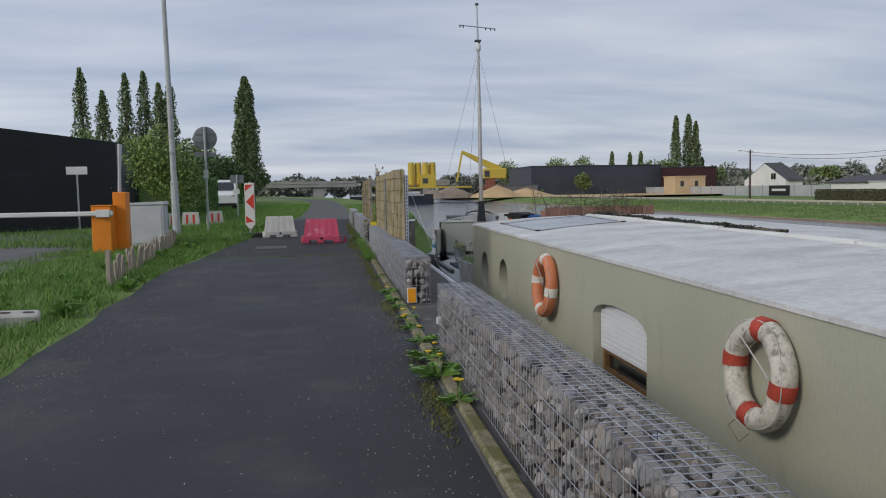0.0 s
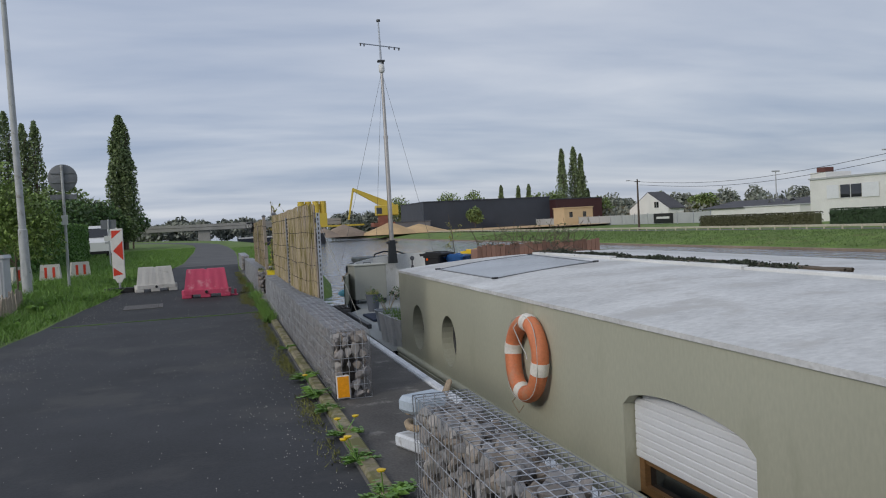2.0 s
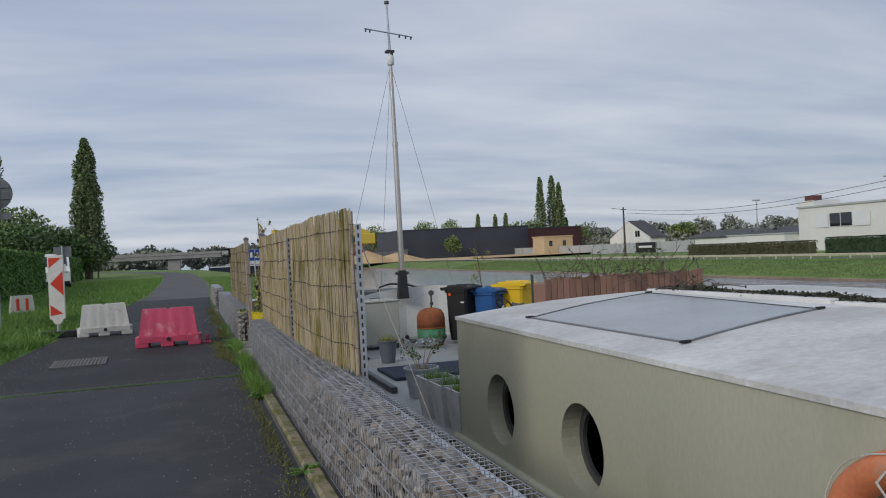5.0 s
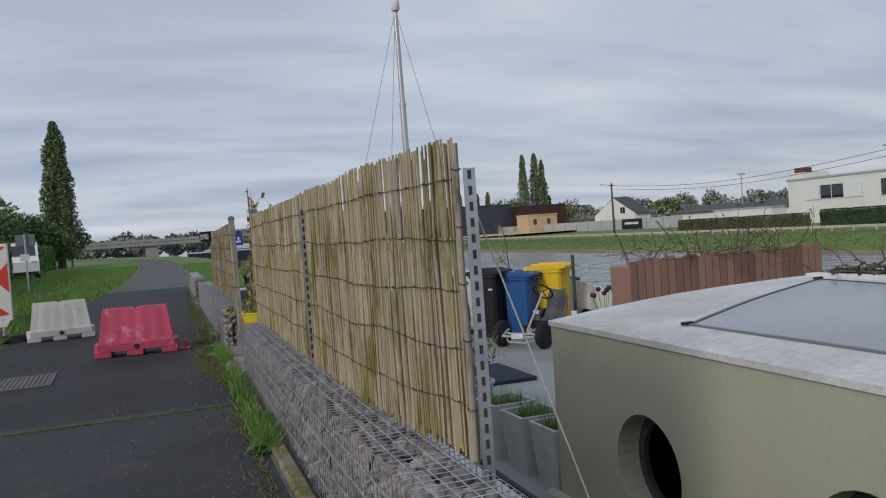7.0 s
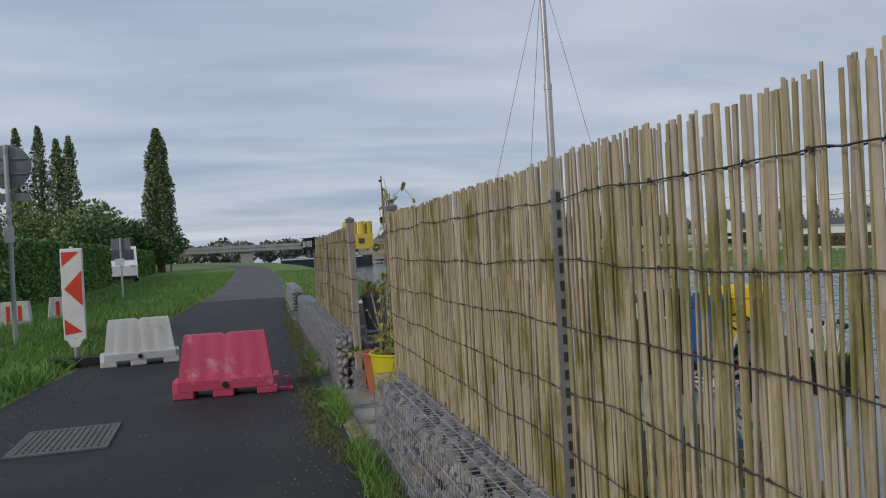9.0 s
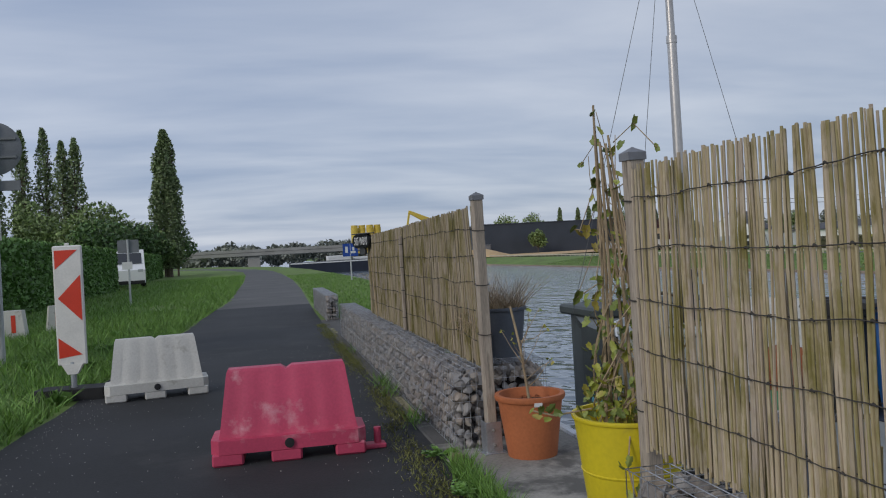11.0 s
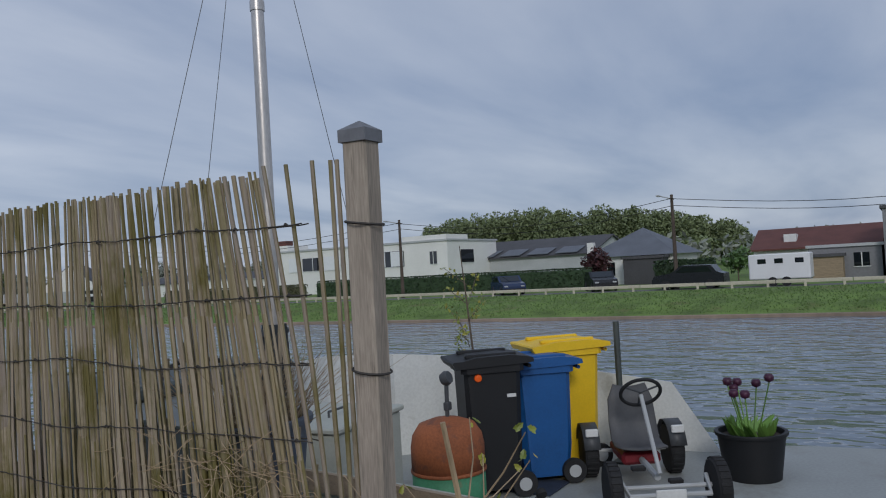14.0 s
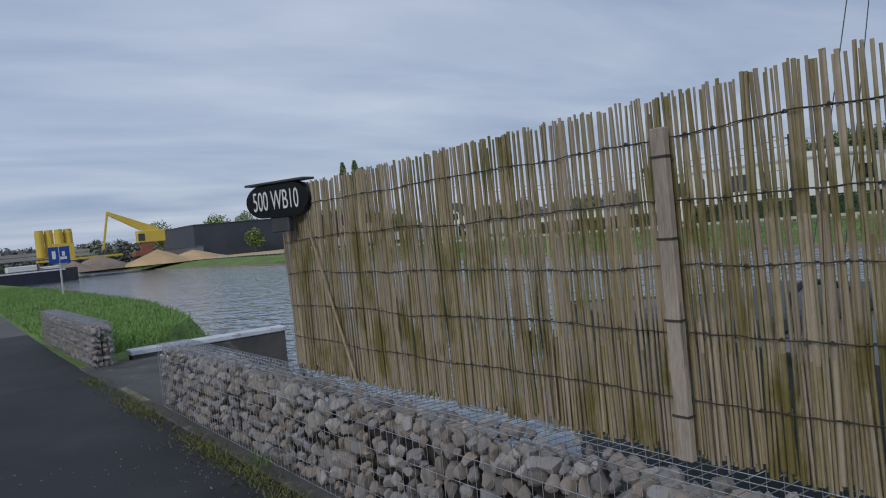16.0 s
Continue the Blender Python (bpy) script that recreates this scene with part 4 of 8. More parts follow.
# bulwarks and foredeck
BW = [(3.40, 19.55, 0.30), (3.62, 20.05, 0.40), (4.1, 20.35, 0.47), (4.7, 20.45, 0.52), (5.4, 20.4, 0.53), (6.1, 20.15, 0.47), (6.7, 19.5, 0.38), (6.98, 18.7, 0.25), (7.05, 17.75, 0.12)]
bw = Shape()
for (x0, y0, z0), (x1, y1, z1) in zip(BW, BW[1:]):
    nrm = Vector((y1 - y0, -(x1 - x0), 0)).normalized() * 0.02
    for s in (0, 1):
        o = nrm * s
        bw.quad((x0 + o.x, y0 + o.y, -0.5), (x1 + o.x, y1 + o.y, -0.5), (x1 + o.x, y1 + o.y, z1), (x0 + o.x, y0 + o.y, z0))
    bw.quad((x0, y0, z0), (x1, y1, z1), (x1 + nrm.x, y1 + nrm.y, z1), (x0 + nrm.x, y0 + nrm.y, z0))
bw.add([(7.05, 17.75, -0.5), (7.07, 17.35, -0.5), (7.05, 17.75, 0.12)], [(0, 1, 2)])
part("bulwark", bw, M["bulwark"], boat, "white painted curved bow bulwark", 50, fix=False)
fd = Shape()
tip = [(3.30, 19.6), (3.55, 20.8), (4.15, 22.6), (5.05, 24.2), (5.95, 22.8), (6.8, 20.8), (7.05, 19.2)]
fd.prism([(x, y) for x, y, z in BW[:8]][::-1] + tip[1:6], 0.25, 0.31)
part("foredeck", fd, M["foredeck"], boat, "dark grey raised bow deck")
fs = Shape()
for a, b in zip(tip[:-1], tip[1:]):
    fs.quad((a[0], a[1], -1.9), (b[0], b[1], -1.9), (b[0], b[1], 0.33), (a[0], a[1], 0.33))
part("bow_side", fs, M["cover_dark"], boat, "dark bow plating", fix=False)
# near bulwark plate with its plank
pl = Shape()
line = [(2.90, 17.38, 0.235), (3.05, 17.95, 0.215), (3.20, 18.75, 0.20), (3.40, 19.6, 0.20)]
for (a, b, za), (c, d, zb) in zip(line, line[1:]):
    low = 0.26 if (a, b, za) == line[0] else 0.0
    for o in (0, 0.02):
        pl.quad((a + o - 0.15 * low, b - 0.8 * low, -0.38), (c + o, d, -0.40), (c + o, d, zb), (a + o, b, za))
    pl.quad((a, b, za), (c, d, zb), (c + 0.02, d, zb), (a + 0.02, b, za))
part("side_plate", pl, M["plate"], boat, "algae-streaked steel side plate", fix=False)
# added near-black strip; its colour paints the dark gap below the plate
ft = Shape()
for (a, b, za), (c, d, zb) in zip(line, line[1:]):
    ft.quad((a + 0.05, b - 0.2, -0.62), (c + 0.05, d, -0.62), (c + 0.05, d, -0.36), (a + 0.05, b - 0.2, -0.36))
part("hull_side", ft, M["hull_dark"], boat, "dark strip painting the shaded gap under the side plate", fix=False)
pk = Shape()
for (a, b, za), (c, d, zb) in zip(line, line[1:]):
    pk.add([(a - 0.035, b + 0.02, za - 0.10), (a - 0.006, b + 0.02, za - 0.10), (a - 0.006, b + 0.02, za + 0.004), (a - 0.035, b + 0.02, za + 0.004), (c - 0.035, d + 0.02, zb - 0.10), (c - 0.006, d + 0.02, zb - 0.10), (c - 0.006, d + 0.02, zb + 0.004), (c - 0.035, d + 0.02, zb + 0.004)], [(0, 1, 2, 3), (7, 6, 5, 4), (0, 4, 5, 1), (1, 5, 6, 2), (2, 6, 7, 3), (3, 7, 4, 0)])
part("plank", pk, M["plank"], boat, "bare wooden plank along the side plate")
part("rubbing_strake", Shape().tube([(a - 0.01, b - 0.02, -0.40) for a, b, za in line], 0.022, 8), M["plate"], boat, "mossy rubbing strake")
part("hatch_cover", Shape().box(3.9, 21.2, 0.31, 5.9, 22.4, 0.44, 0.03), M["cover_dark"], boat, "dark flat bow hatch cover")
part("rail_hoop", Shape().tube([(4.3, 21.3, 0.30), (4.35, 21.3, 0.52), (4.6, 21.35, 0.58), (5.0, 21.4, 0.55), (5.3, 21.4, 0.44)], 0.022, 6), M["rubber"], boat, "black bent rail hoop")
part("deck_coaming", Shape().box(3.06, 15.1, -0.50, 4.35, 16.20, -0.455, 0.01), M["navy_mat"], boat, "dark navy deck hatch")
part("hatch_edge", Shape().box(2.78, 14.2, -0.50, 2.86, 17.2, -0.42, 0.01), M["steel_dark"], boat, "dark steel deck edge")

part("gunwale_strake", Shape().tube([(2.775, yy, -0.50) for yy in (-9.0, -4.0, 2.0, 7.0, 11.7)], 0.045, 10), M["cabin"], boat, "rounded strake along the cabin foot", 40)

# mast with crossbar, lamps and stays
MX, MY = 4.60, 20.24
mast = thing("mast", "tall silvery steel mast with a crossbar and wire stays", "mast", pose(MX, MY, 0.31))
part("tabernacle", Shape().prism([(-0.115, 0), (0.115, 0), (0.07, 0.58), (-0.07, 0.58)], -0.07, 0.07, "y"), M["tabernacle"], mast, "dark green steel mast foot")
part("pivot_bolt", Shape().tube([(-0.14, 0, 0.52), (0.14, 0, 0.52)], 0.03, 8), M["steel_dark"], mast)
part("lower_pole", Shape().tube([(0, 0, 0.4), (-0.012, 0, 3.15)], [0.058, 0.052], 14), M["mast_steel"], mast, "lower mast tube", 40)
part("joint_ring", Shape().tube([(-0.012, 0, 3.12), (-0.012, 0, 3.2)], 0.060, 14), M["mast_steel"], mast, "", 40)
part("upper_pole", Shape().tube([(-0.012, 0, 3.15), (-0.03, 0, 4.95)], [0.044, 0.036], 14), M["mast_steel"], mast, "upper mast tube", 40)
part("lantern", Shape().lathe([(0.0, 4.78), (0.06, 4.78), (0.075, 4.82), (0.075, 4.94), (0.05, 4.98), (0.0, 4.99)], 14, (-0.03, -0.02, 0)), M["white_paint"], mast, "white masthead lantern", 40)
part("lantern_roof", Shape().box(-0.12, -0.05, 5.04, 0.06, 0.09, 5.09, 0.01).box(-0.03, -0.03, 4.97, 0.03, 0.03, 5.05), M["steel_dark"], mast, "dark lantern bracket")
part("topmast", Shape().tube([(-0.03, 0, 4.95), (-0.05, 0, 6.06)], [0.03, 0.018], 10), M["galv"], mast, "slim grey topmast")
part("crossbar", Shape().tube([(-0.60, -0.25, 5.44), (0.52, 0.22, 5.44)], 0.014, 8), M["galv"], mast, "thin crossbar")
for u in (-0.95, -0.78, 0.45, 0.72, 0.95):
    part("crossbar_pin", Shape().tube([(-0.04 + 0.56 * u, 0.235 * u - 0.015, 5.38), (-0.04 + 0.56 * u, 0.235 * u - 0.015, 5.45)], 0.018, 6), M["steel_dark"], mast)
part("mast_cap", Shape().lathe([(0, 6.04), (0.05, 6.04), (0.05, 6.09), (0, 6.10)], 10, (-0.05, 0, 0)), M["steel_dark"], mast)
for fx, fy in ((-1.21, 0.39), (-0.29, 0.70), (1.0, -0.35)):
    part("stay_wire", Shape().tube([(-0.03, 0, 4.8), (fx, fy, 0.15)], 0.0035, 4), M["steel_dark"], mast, "thin wire stay")


# ---- life rings ----
def life_ring(name, y, z, body, band, label, R=0.295, r=0.078):
    root = thing(name, label, "life ring", pose(CX - 0.085, y, z, 0, 4, 0))
    seg, ring = 40, 12
    def arc(a0, a1, rr, material, nm, lab):
        s = Shape()
        n = max(4, int(abs(a1 - a0) / (2 * math.pi) * seg))
        pts = [(0, (R + 0.006 * math.sin(5 * a)) * math.cos(a), (R + 0.006 * math.cos(3 * a)) * math.sin(a)) for a in [a0 + (a1 - a0) * k / n for k in range(n + 1)]]
        s.tube(pts, rr, ring)
        return part(nm, s, material, root, lab, 60)
    arc(0, 2 * math.pi, r, body, "ring_body", "")
    for k in range(4):
        a = radians(8 + 90 * k)
        arc(a - 0.16, a + 0.16, r + 0.005, band, "band", "taped band")
    s = Shape()
    pts = []
    for k in range(33):
        a = 2 * math.pi * k / 32
        sag = 0.022 * math.sin(2 * a + 0.3) ** 2
        pts.append((-0.045, (R + r * 0.72 + sag) * math.cos(a), (R + r * 0.72 + sag) * math.sin(a)))
    s.tube(pts, 0.0032, 5)
    part("grab_line", s, M["cord"], root, "thin grey grab line", 60)
    part("loose_line", Shape().tube([(-0.02, 0.02, R + 0.06), (-0.09, 0.06, R - 0.05), (-0.06, -0.02, 0.12), (-0.05, -0.12, 0.05), (-0.10, -0.26, 0.03)], 0.005, 5), M["cord"], root, "loose hanging line", 60)
    part("tail_line", Shape().tube([(0.03, 0.15, -R), (0.0, 0.28, -R - 0.12), (0.03, 0.2, -R - 0.2), (0.03, 0.1, -R - 0.12)], 0.004, 5), M["rope"], root, "", 60)
    return root


life_ring("life_ring", 6.74, 0.14, M["ring_orange"], M["tape_white"], "faded orange life ring with white bands on the cabin side", 0.287, 0.068)
life_ring("life_ring", 2.28, 0.17, M["ring_white"], M["ring_red"], "dirty peeling white life ring with red bands on the cabin side", 0.252, 0.068)


# ---- plants ----
def leaf(s, c, nrm, along, size, wid=0.7):
    """A lobed leaf round c."""
    nrm, along, c = Vector(nrm).normalized(), Vector(along), Vector(c)
    along = (along - nrm * along.dot(nrm)).normalized() * size * 0.58
    sd = nrm.cross(along) * wid * 1.15
    rim = ((-0.8, 0.0), (-0.95, 0.42), (-0.25, 0.62), (0.0, 0.42), (0.30, 0.55), (1.0, 0.0), (0.30, -0.55), (0.0, -0.42), (-0.25, -0.62), (-0.95, -0.42))
    k = len(rim)
    s.add([c - nrm * size * 0.10] + [c + along * u + sd * v + nrm * size * 0.12 * abs(v) for u, v in rim], [(0, 1 + q, 1 + (q + 1) % k) for q in range(k)])


def rvec(r):
    return Vector((r.gauss(0, 1), r.gauss(0, 1), r.gauss(0, 1))).normalized()


def pot(s, r0, r1, h, wall=0.015, rim=0.02, seg=32):
    s.lathe([(0.0, 0.0), (r0, 0.0), (r1 - 0.004, h - rim * 2.2), (r1 + rim * 0.6, h - rim * 2.0), (r1 + rim, h - rim), (r1 + rim * 0.8, h), (r1 - wall, h), (r1 - wall - 0.01, h - 0.06)], seg)
    return s


def dig(root, r, h):
    part("soil", Shape().lathe([(0, h), (r, h - 0.005)], 24), M["soil"], root, "dark potting soil")


# yellow pot with a climber on canes
ypot = thing("plant_pot", "bright yellow plastic pot with a climbing plant on canes", "plant pot", pose(1.42, 15.19, 0.02, 0, 0, 10) @ Matrix.Diagonal((0.92, 0.92, 1.10, 1)))
part("pot", pot(Shape(), 0.17, 0.240, 0.50, 0.010, 0.007), M["pot_yellow"], ypot, "", 40)
part("groove_band", Shape().lathe([(0.2095, 0.292), (0.2145, 0.297), (0.2150, 0.301), (0.2105, 0.304)], 32), M["pot_yellow"], ypot, "raised moulding line", 40)
dig(ypot, 0.222, 0.44)
r = random.Random(31)
for k in range(7):
    a = k * 0.9
    part("cane", Shape().tube([(0.10 * math.cos(a), 0.10 * math.sin(a), 0.3), (0.06 * math.cos(a) - 0.02, 0.06 * math.sin(a), 1.0), (0.025 * math.cos(a + .4) - 0.06, 0.025 * math.sin(a), 1.45 + 0.25 * r.random())], [0.008, 0.007, 0.005], 6), M["cane"], ypot, "split bamboo cane")
vine, lv = Shape(), Shape()
for k in range(16):
    a0, tw = r.uniform(0, 6.3), r.uniform(2, 7)
    pts = []
    hh = r.uniform(0.6, 1.62)
    for i in range(15):
        t = i / 14
        z = 0.42 + (hh - 0.42) * t
        rr = 0.13 * (1 - 0.62 * min(1, (z - 0.4) / 1.0)) + 0.02 * math.sin(7 * t + k)
        pts.append(Vector((rr * math.cos(a0 + tw * t) - 0.05 * (z - 0.4), rr * math.sin(a0 + tw * t), z)))
    vine.tube(pts, [0.0045 - 0.0025 * i / 14 for i in range(15)], 4, False)
    for i in range(1, 15):
        for _ in range(2 if pts[i].z < 0.95 else 1):
            if r.random() < 0.62:
                c = pts[i] + rvec(r) * 0.045
                leaf(lv, c, rvec(r) + Vector((-0.5, -0.6, 0.5)), rvec(r) + Vector((0, 0, -0.5)), r.uniform(0.024, 0.052), 0.9)
for k in range(20):
    a = r.uniform(0, 6.3)
    d = Vector((math.cos(a), math.sin(a), 0.0))
    base = Vector((0, 0, r.uniform(0.45, 1.5)))
    L = r.uniform(0.08, 0.26)
    pts = [base, base + d * L * 0.5 + Vector((0, 0, 0.06)), base + d * L + Vector((0, 0, r.uniform(-0.18, 0.08)))]
    vine.tube(pts, 0.0022, 4, False)
    for p in pts[1:]:
        leaf(lv, p, rvec(r) + Vector((-0.5, -0.6, 0.5)), rvec(r) + Vector((0, 0, -0.6)), r.uniform(0.03, 0.06), 0.9)
for k in range(95):
    a, rr = r.uniform(0, 6.3), 0.22 * math.sqrt(r.random())
    leaf(lv, (rr * math.cos(a), rr * math.sin(a), r.uniform(0.45, 0.62)), rvec(r) + Vector((-0.4, -0.4, 0.9)), rvec(r), r.uniform(0.025, 0.055), 0.9)
for pts in (((0.02, -0.06, 0.62), (0.0, -0.22, 0.63), (-0.06, -0.36, 0.66), (-0.10, -0.55, 0.82), (-0.11, -0.72, 1.02)),
            ((0.05, -0.12, 0.56), (0.02, -0.30, 0.50), (-0.02, -0.45, 0.60), (-0.07, -0.62, 0.55)),
            ((-0.15, 0.05, 0.52), (-0.30, 0.12, 0.50), (-0.38, 0.16, 0.52)),
            ((-0.12, -0.18, 0.48), (-0.17, -0.22, 0.36), (-0.14, -0.22, 0.25), (-0.10, -0.24, 0.17))):
    vine.tube(pts, 0.0035, 5, False)
    for p in pts[1:]:
        for _ in range(3):
            leaf(lv, Vector(p) + rvec(r) * 0.035, rvec(r) + Vector((-0.6, -0.4, 0.4)), rvec(r), r.uniform(0.025, 0.050), 0.9)
tagged(part("stem_tangle", vine, M["cane"], ypot, "tangled brown stems", fix=False), kind="stuff")
tagged(part("leaves", lv, M["leaf_ivy"], ypot, "yellow-green climbing leaves", fix=False), kind="stuff")

# terracotta pot with a bare sapling
opot = thing("plant_pot", "orange terracotta-coloured pot with a bare young shrub", "plant pot", pose(1.52, 16.72, 0.02))
part("pot", pot(Shape(), 0.145, 0.195, 0.365, 0.014, 0.016), M["terracotta"], opot, "", 40)
dig(opot, 0.18, 0.31)
part("price_label", Shape().box(-0.022, -0.2135, 0.318, 0.024, -0.2065, 0.340, m=Matrix.Rotation(radians(-6), 4, "Z")), M["white_paint"], opot, "small white sticker")
part("stake", Shape().tube([(0.0, 0.0, 0.28), (-0.03, 0.03, 0.62), (-0.075, 0.05, 0.88)], [0.009, 0.008, 0.007], 6), M["cane"], opot, "pale broken stake")
tw, lv, bud = Shape(), Shape(), Shape()
for k in range(11):
    a, h0 = r.uniform(0, 6.3), r.uniform(0.32, 0.7)
    b = Vector((-0.08 * (h0 - 0.3), 0.07 * (h0 - 0.3), h0))
    e = b + Vector((math.cos(a) * 0.16, math.sin(a) * 0.16, r.uniform(0.05, 0.28)))
    tw.tube([b, b.lerp(e, 0.5) + rvec(r) * 0.02, e], [0.0026, 0.002, 0.0014], 4, False)
    for _ in range(2):
        leaf(bud, e + rvec(r) * 0.02, rvec(r) + Vector((-0.4, -0.5, 0.4)), rvec(r), r.uniform(0.012, 0.03), 0.9)
for k in range(60):
    a, rr = r.uniform(0, 6.3), 0.17 * math.sqrt(r.random())
    leaf(lv, (rr * math.cos(a), rr * math.sin(a), 0.315), rvec(r) + Vector((0, 0, 2)), rvec(r), 0.035, 0.6)
tagged(part("twig_tangle", tw, M["cane"], opot, "thin bare twigs", fix=False), kind="stuff")
tagged(part("bud", bud, M["leaf_ivy"], opot, "small yellow-green buds", fix=False), kind="stuff")
tagged(part("leaves", lv, M["rust"], opot, "dry reddish fallen leaves", fix=False), kind="stuff")


def grass_tuft(root, rad, z0, hmin, hmax, count, material, seed, lean=0.35):
    r, s = random.Random(seed), Shape()
    for _ in range(count):
        a, rr = r.uniform(0, 6.3), rad * math.sqrt(r.random())
        p = Vector((rr * math.cos(a), rr * math.sin(a), z0))
        h = r.uniform(hmin, hmax)
        t = p + Vector((r.gauss(0, lean) * h, r.gauss(0, lean) * h, h))
        sd = Vector((math.cos(a * 3), math.sin(a * 3), 0)) * 0.003
        s.add([p - sd, p + sd, t], [(0, 1, 2)])
    return tagged(part("grass", s, material, root, "thin grass blades", fix=False), kind="stuff")


gp = thing("plant_pot", "dark grey tapered pot with yellowing grass on the deck", "plant pot", pose(3.42, 16.93, -0.50))
part("pot", pot(Shape(), 0.105, 0.155, 0.36, 0.012, 0.012), M["pot_dark"], gp, "", 40)
dig(gp, 0.14, 0.33)
grass_tuft(gp, 0.13, 0.32, 0.06, 0.17, 260, M["leaf_ivy"], 5)
gp = thing("plant_pot", "pale grey round pot with a thin rose bush", "plant pot", pose(3.06, 13.80, -0.50))
part("pot", pot(Shape(), 0.15, 0.205, 0.36, 0.014, 0.014), M["pot_grey"], gp, "", 40)
dig(gp, 0.185, 0.32)
tw, lv = Shape(), Shape()
r = random.Random(12)
for k in range(8):
    a = r.uniform(0, 6.3)
    e = Vector((0.28 * math.cos(a), 0.28 * math.sin(a), r.uniform(0.5, 0.85)))
    b = Vector((0.03 * math.cos(a), 0.03 * math.sin(a), 0.32))
    mid = b.lerp(e, 0.5) + Vector((0, 0, 0.08))
    tw.tube([b, mid, e], [0.005, 0.004, 0.0025], 4, False)
    for _ in range(16):
        leaf(lv, mid.lerp(e, r.random()) + rvec(r) * 0.05, rvec(r), rvec(r), r.uniform(0.025, 0.05), 0.7)
tagged(part("stem_tangle", tw, M["cane"], gp, "", fix=False), kind="stuff")
tagged(part("leaves", lv, M["leaf_dark"], gp, "small dark green leaves", fix=False), kind="stuff")


def square_planter(x, y, seed, label):
    root = thing("square_planter", label, "planter", pose(x, y, -0.50, 0, 0, 2), group="concrete planters by the cabin")
    s, h, a, b = Shape(), 0.42, 0.135, 0.175
    v = [(-a, -a, 0), (a, -a, 0), (a, a, 0), (-a, a, 0), (-b, -b, h), (b, -b, h), (b, b, h), (-b, b, h)]
    c = b - 0.022
    v += [(-c, -c, h), (c, -c, h), (c, c, h), (-c, c, h), (-c, -c, h - 0.06), (c, -c, h - 0.06), (c, c, h - 0.06), (-c, c, h - 0.06)]
    f = [(3, 2, 1, 0)] + [(i, (i + 1) % 4, 4 + (i + 1) % 4, 4 + i) for i in range(4)] + [(4 + i, 4 + (i + 1) % 4, 8 + (i + 1) % 4, 8 + i) for i in range(4)] + [(8 + i, 8 + (i + 1) % 4, 12 + (i + 1) % 4, 12 + i) for i in range(4)]
    s.add(v, f)
    part("planter_body", s, M["pot_concrete"], root)
    part("soil", Shape().quad((-c, -c, h - 0.05), (c, -c, h - 0.05), (c, c, h - 0.05), (-c, c, h - 0.05)), M["soil"], root)
    grass_tuft(root, 0.15, h - 0.06, 0.06, 0.2, 220, M["weed"], seed)
    return root


square_planter(2.90, 12.68, 8, "pale square concrete planter with green herbs")
square_planter(2.91, 12.22, 9, "pale square concrete planter with low grass")
square_planter(2.94, 11.80, 10, "pale square concrete planter beside the cabin corner")

# tulips in a black pot
tp = thing("plant_pot", "black plastic pot of dark purple tulips", "plant pot", pose(6.37, 16.97, -0.50) @ Matrix.Diagonal((1.3, 1.3, 1.22, 1)))
part("pot", pot(Shape(), 0.16, 0.20, 0.30, 0.012, 0.012), M["bin_black"], tp, "", 40)
dig(tp, 0.18, 0.27)
lv, fl, stx = Shape(), Shape(), Shape()
for k in range(110):
    a = r.uniform(0, 6.3)
    leaf(lv, (0.1 * math.cos(a), 0.1 * math.sin(a), 0.27), (math.cos(a + 1), math.sin(a + 1), 0.2), (math.cos(a) * 0.7, math.sin(a) * 0.7, 1), r.uniform(0.14, 0.26), 0.22)
for k in range(7):
    a = r.uniform(0, 6.3)
    e = Vector((0.12 * math.cos(a), 0.12 * math.sin(a), r.uniform(0.5, 0.62)))
    stx.tube([(0.04 * math.cos(a), 0.04 * math.sin(a), 0.27), e], 0.004, 4, False)
    part("tulip_flower", Shape().lathe([(0.0, 0), (0.025, 0.012), (0.03, 0.035), (0.02, 0.055), (0.0, 0.05)], 8, e), M["petal_dark"], tp, "dark purple tulip head", True)
tagged(part("leaves", lv, M["weed"], tp, "broad green tulip leaves", fix=False), kind="stuff")
tagged(part("stem_tangle", stx, M["weed"], tp, "", fix=False), kind="stuff")


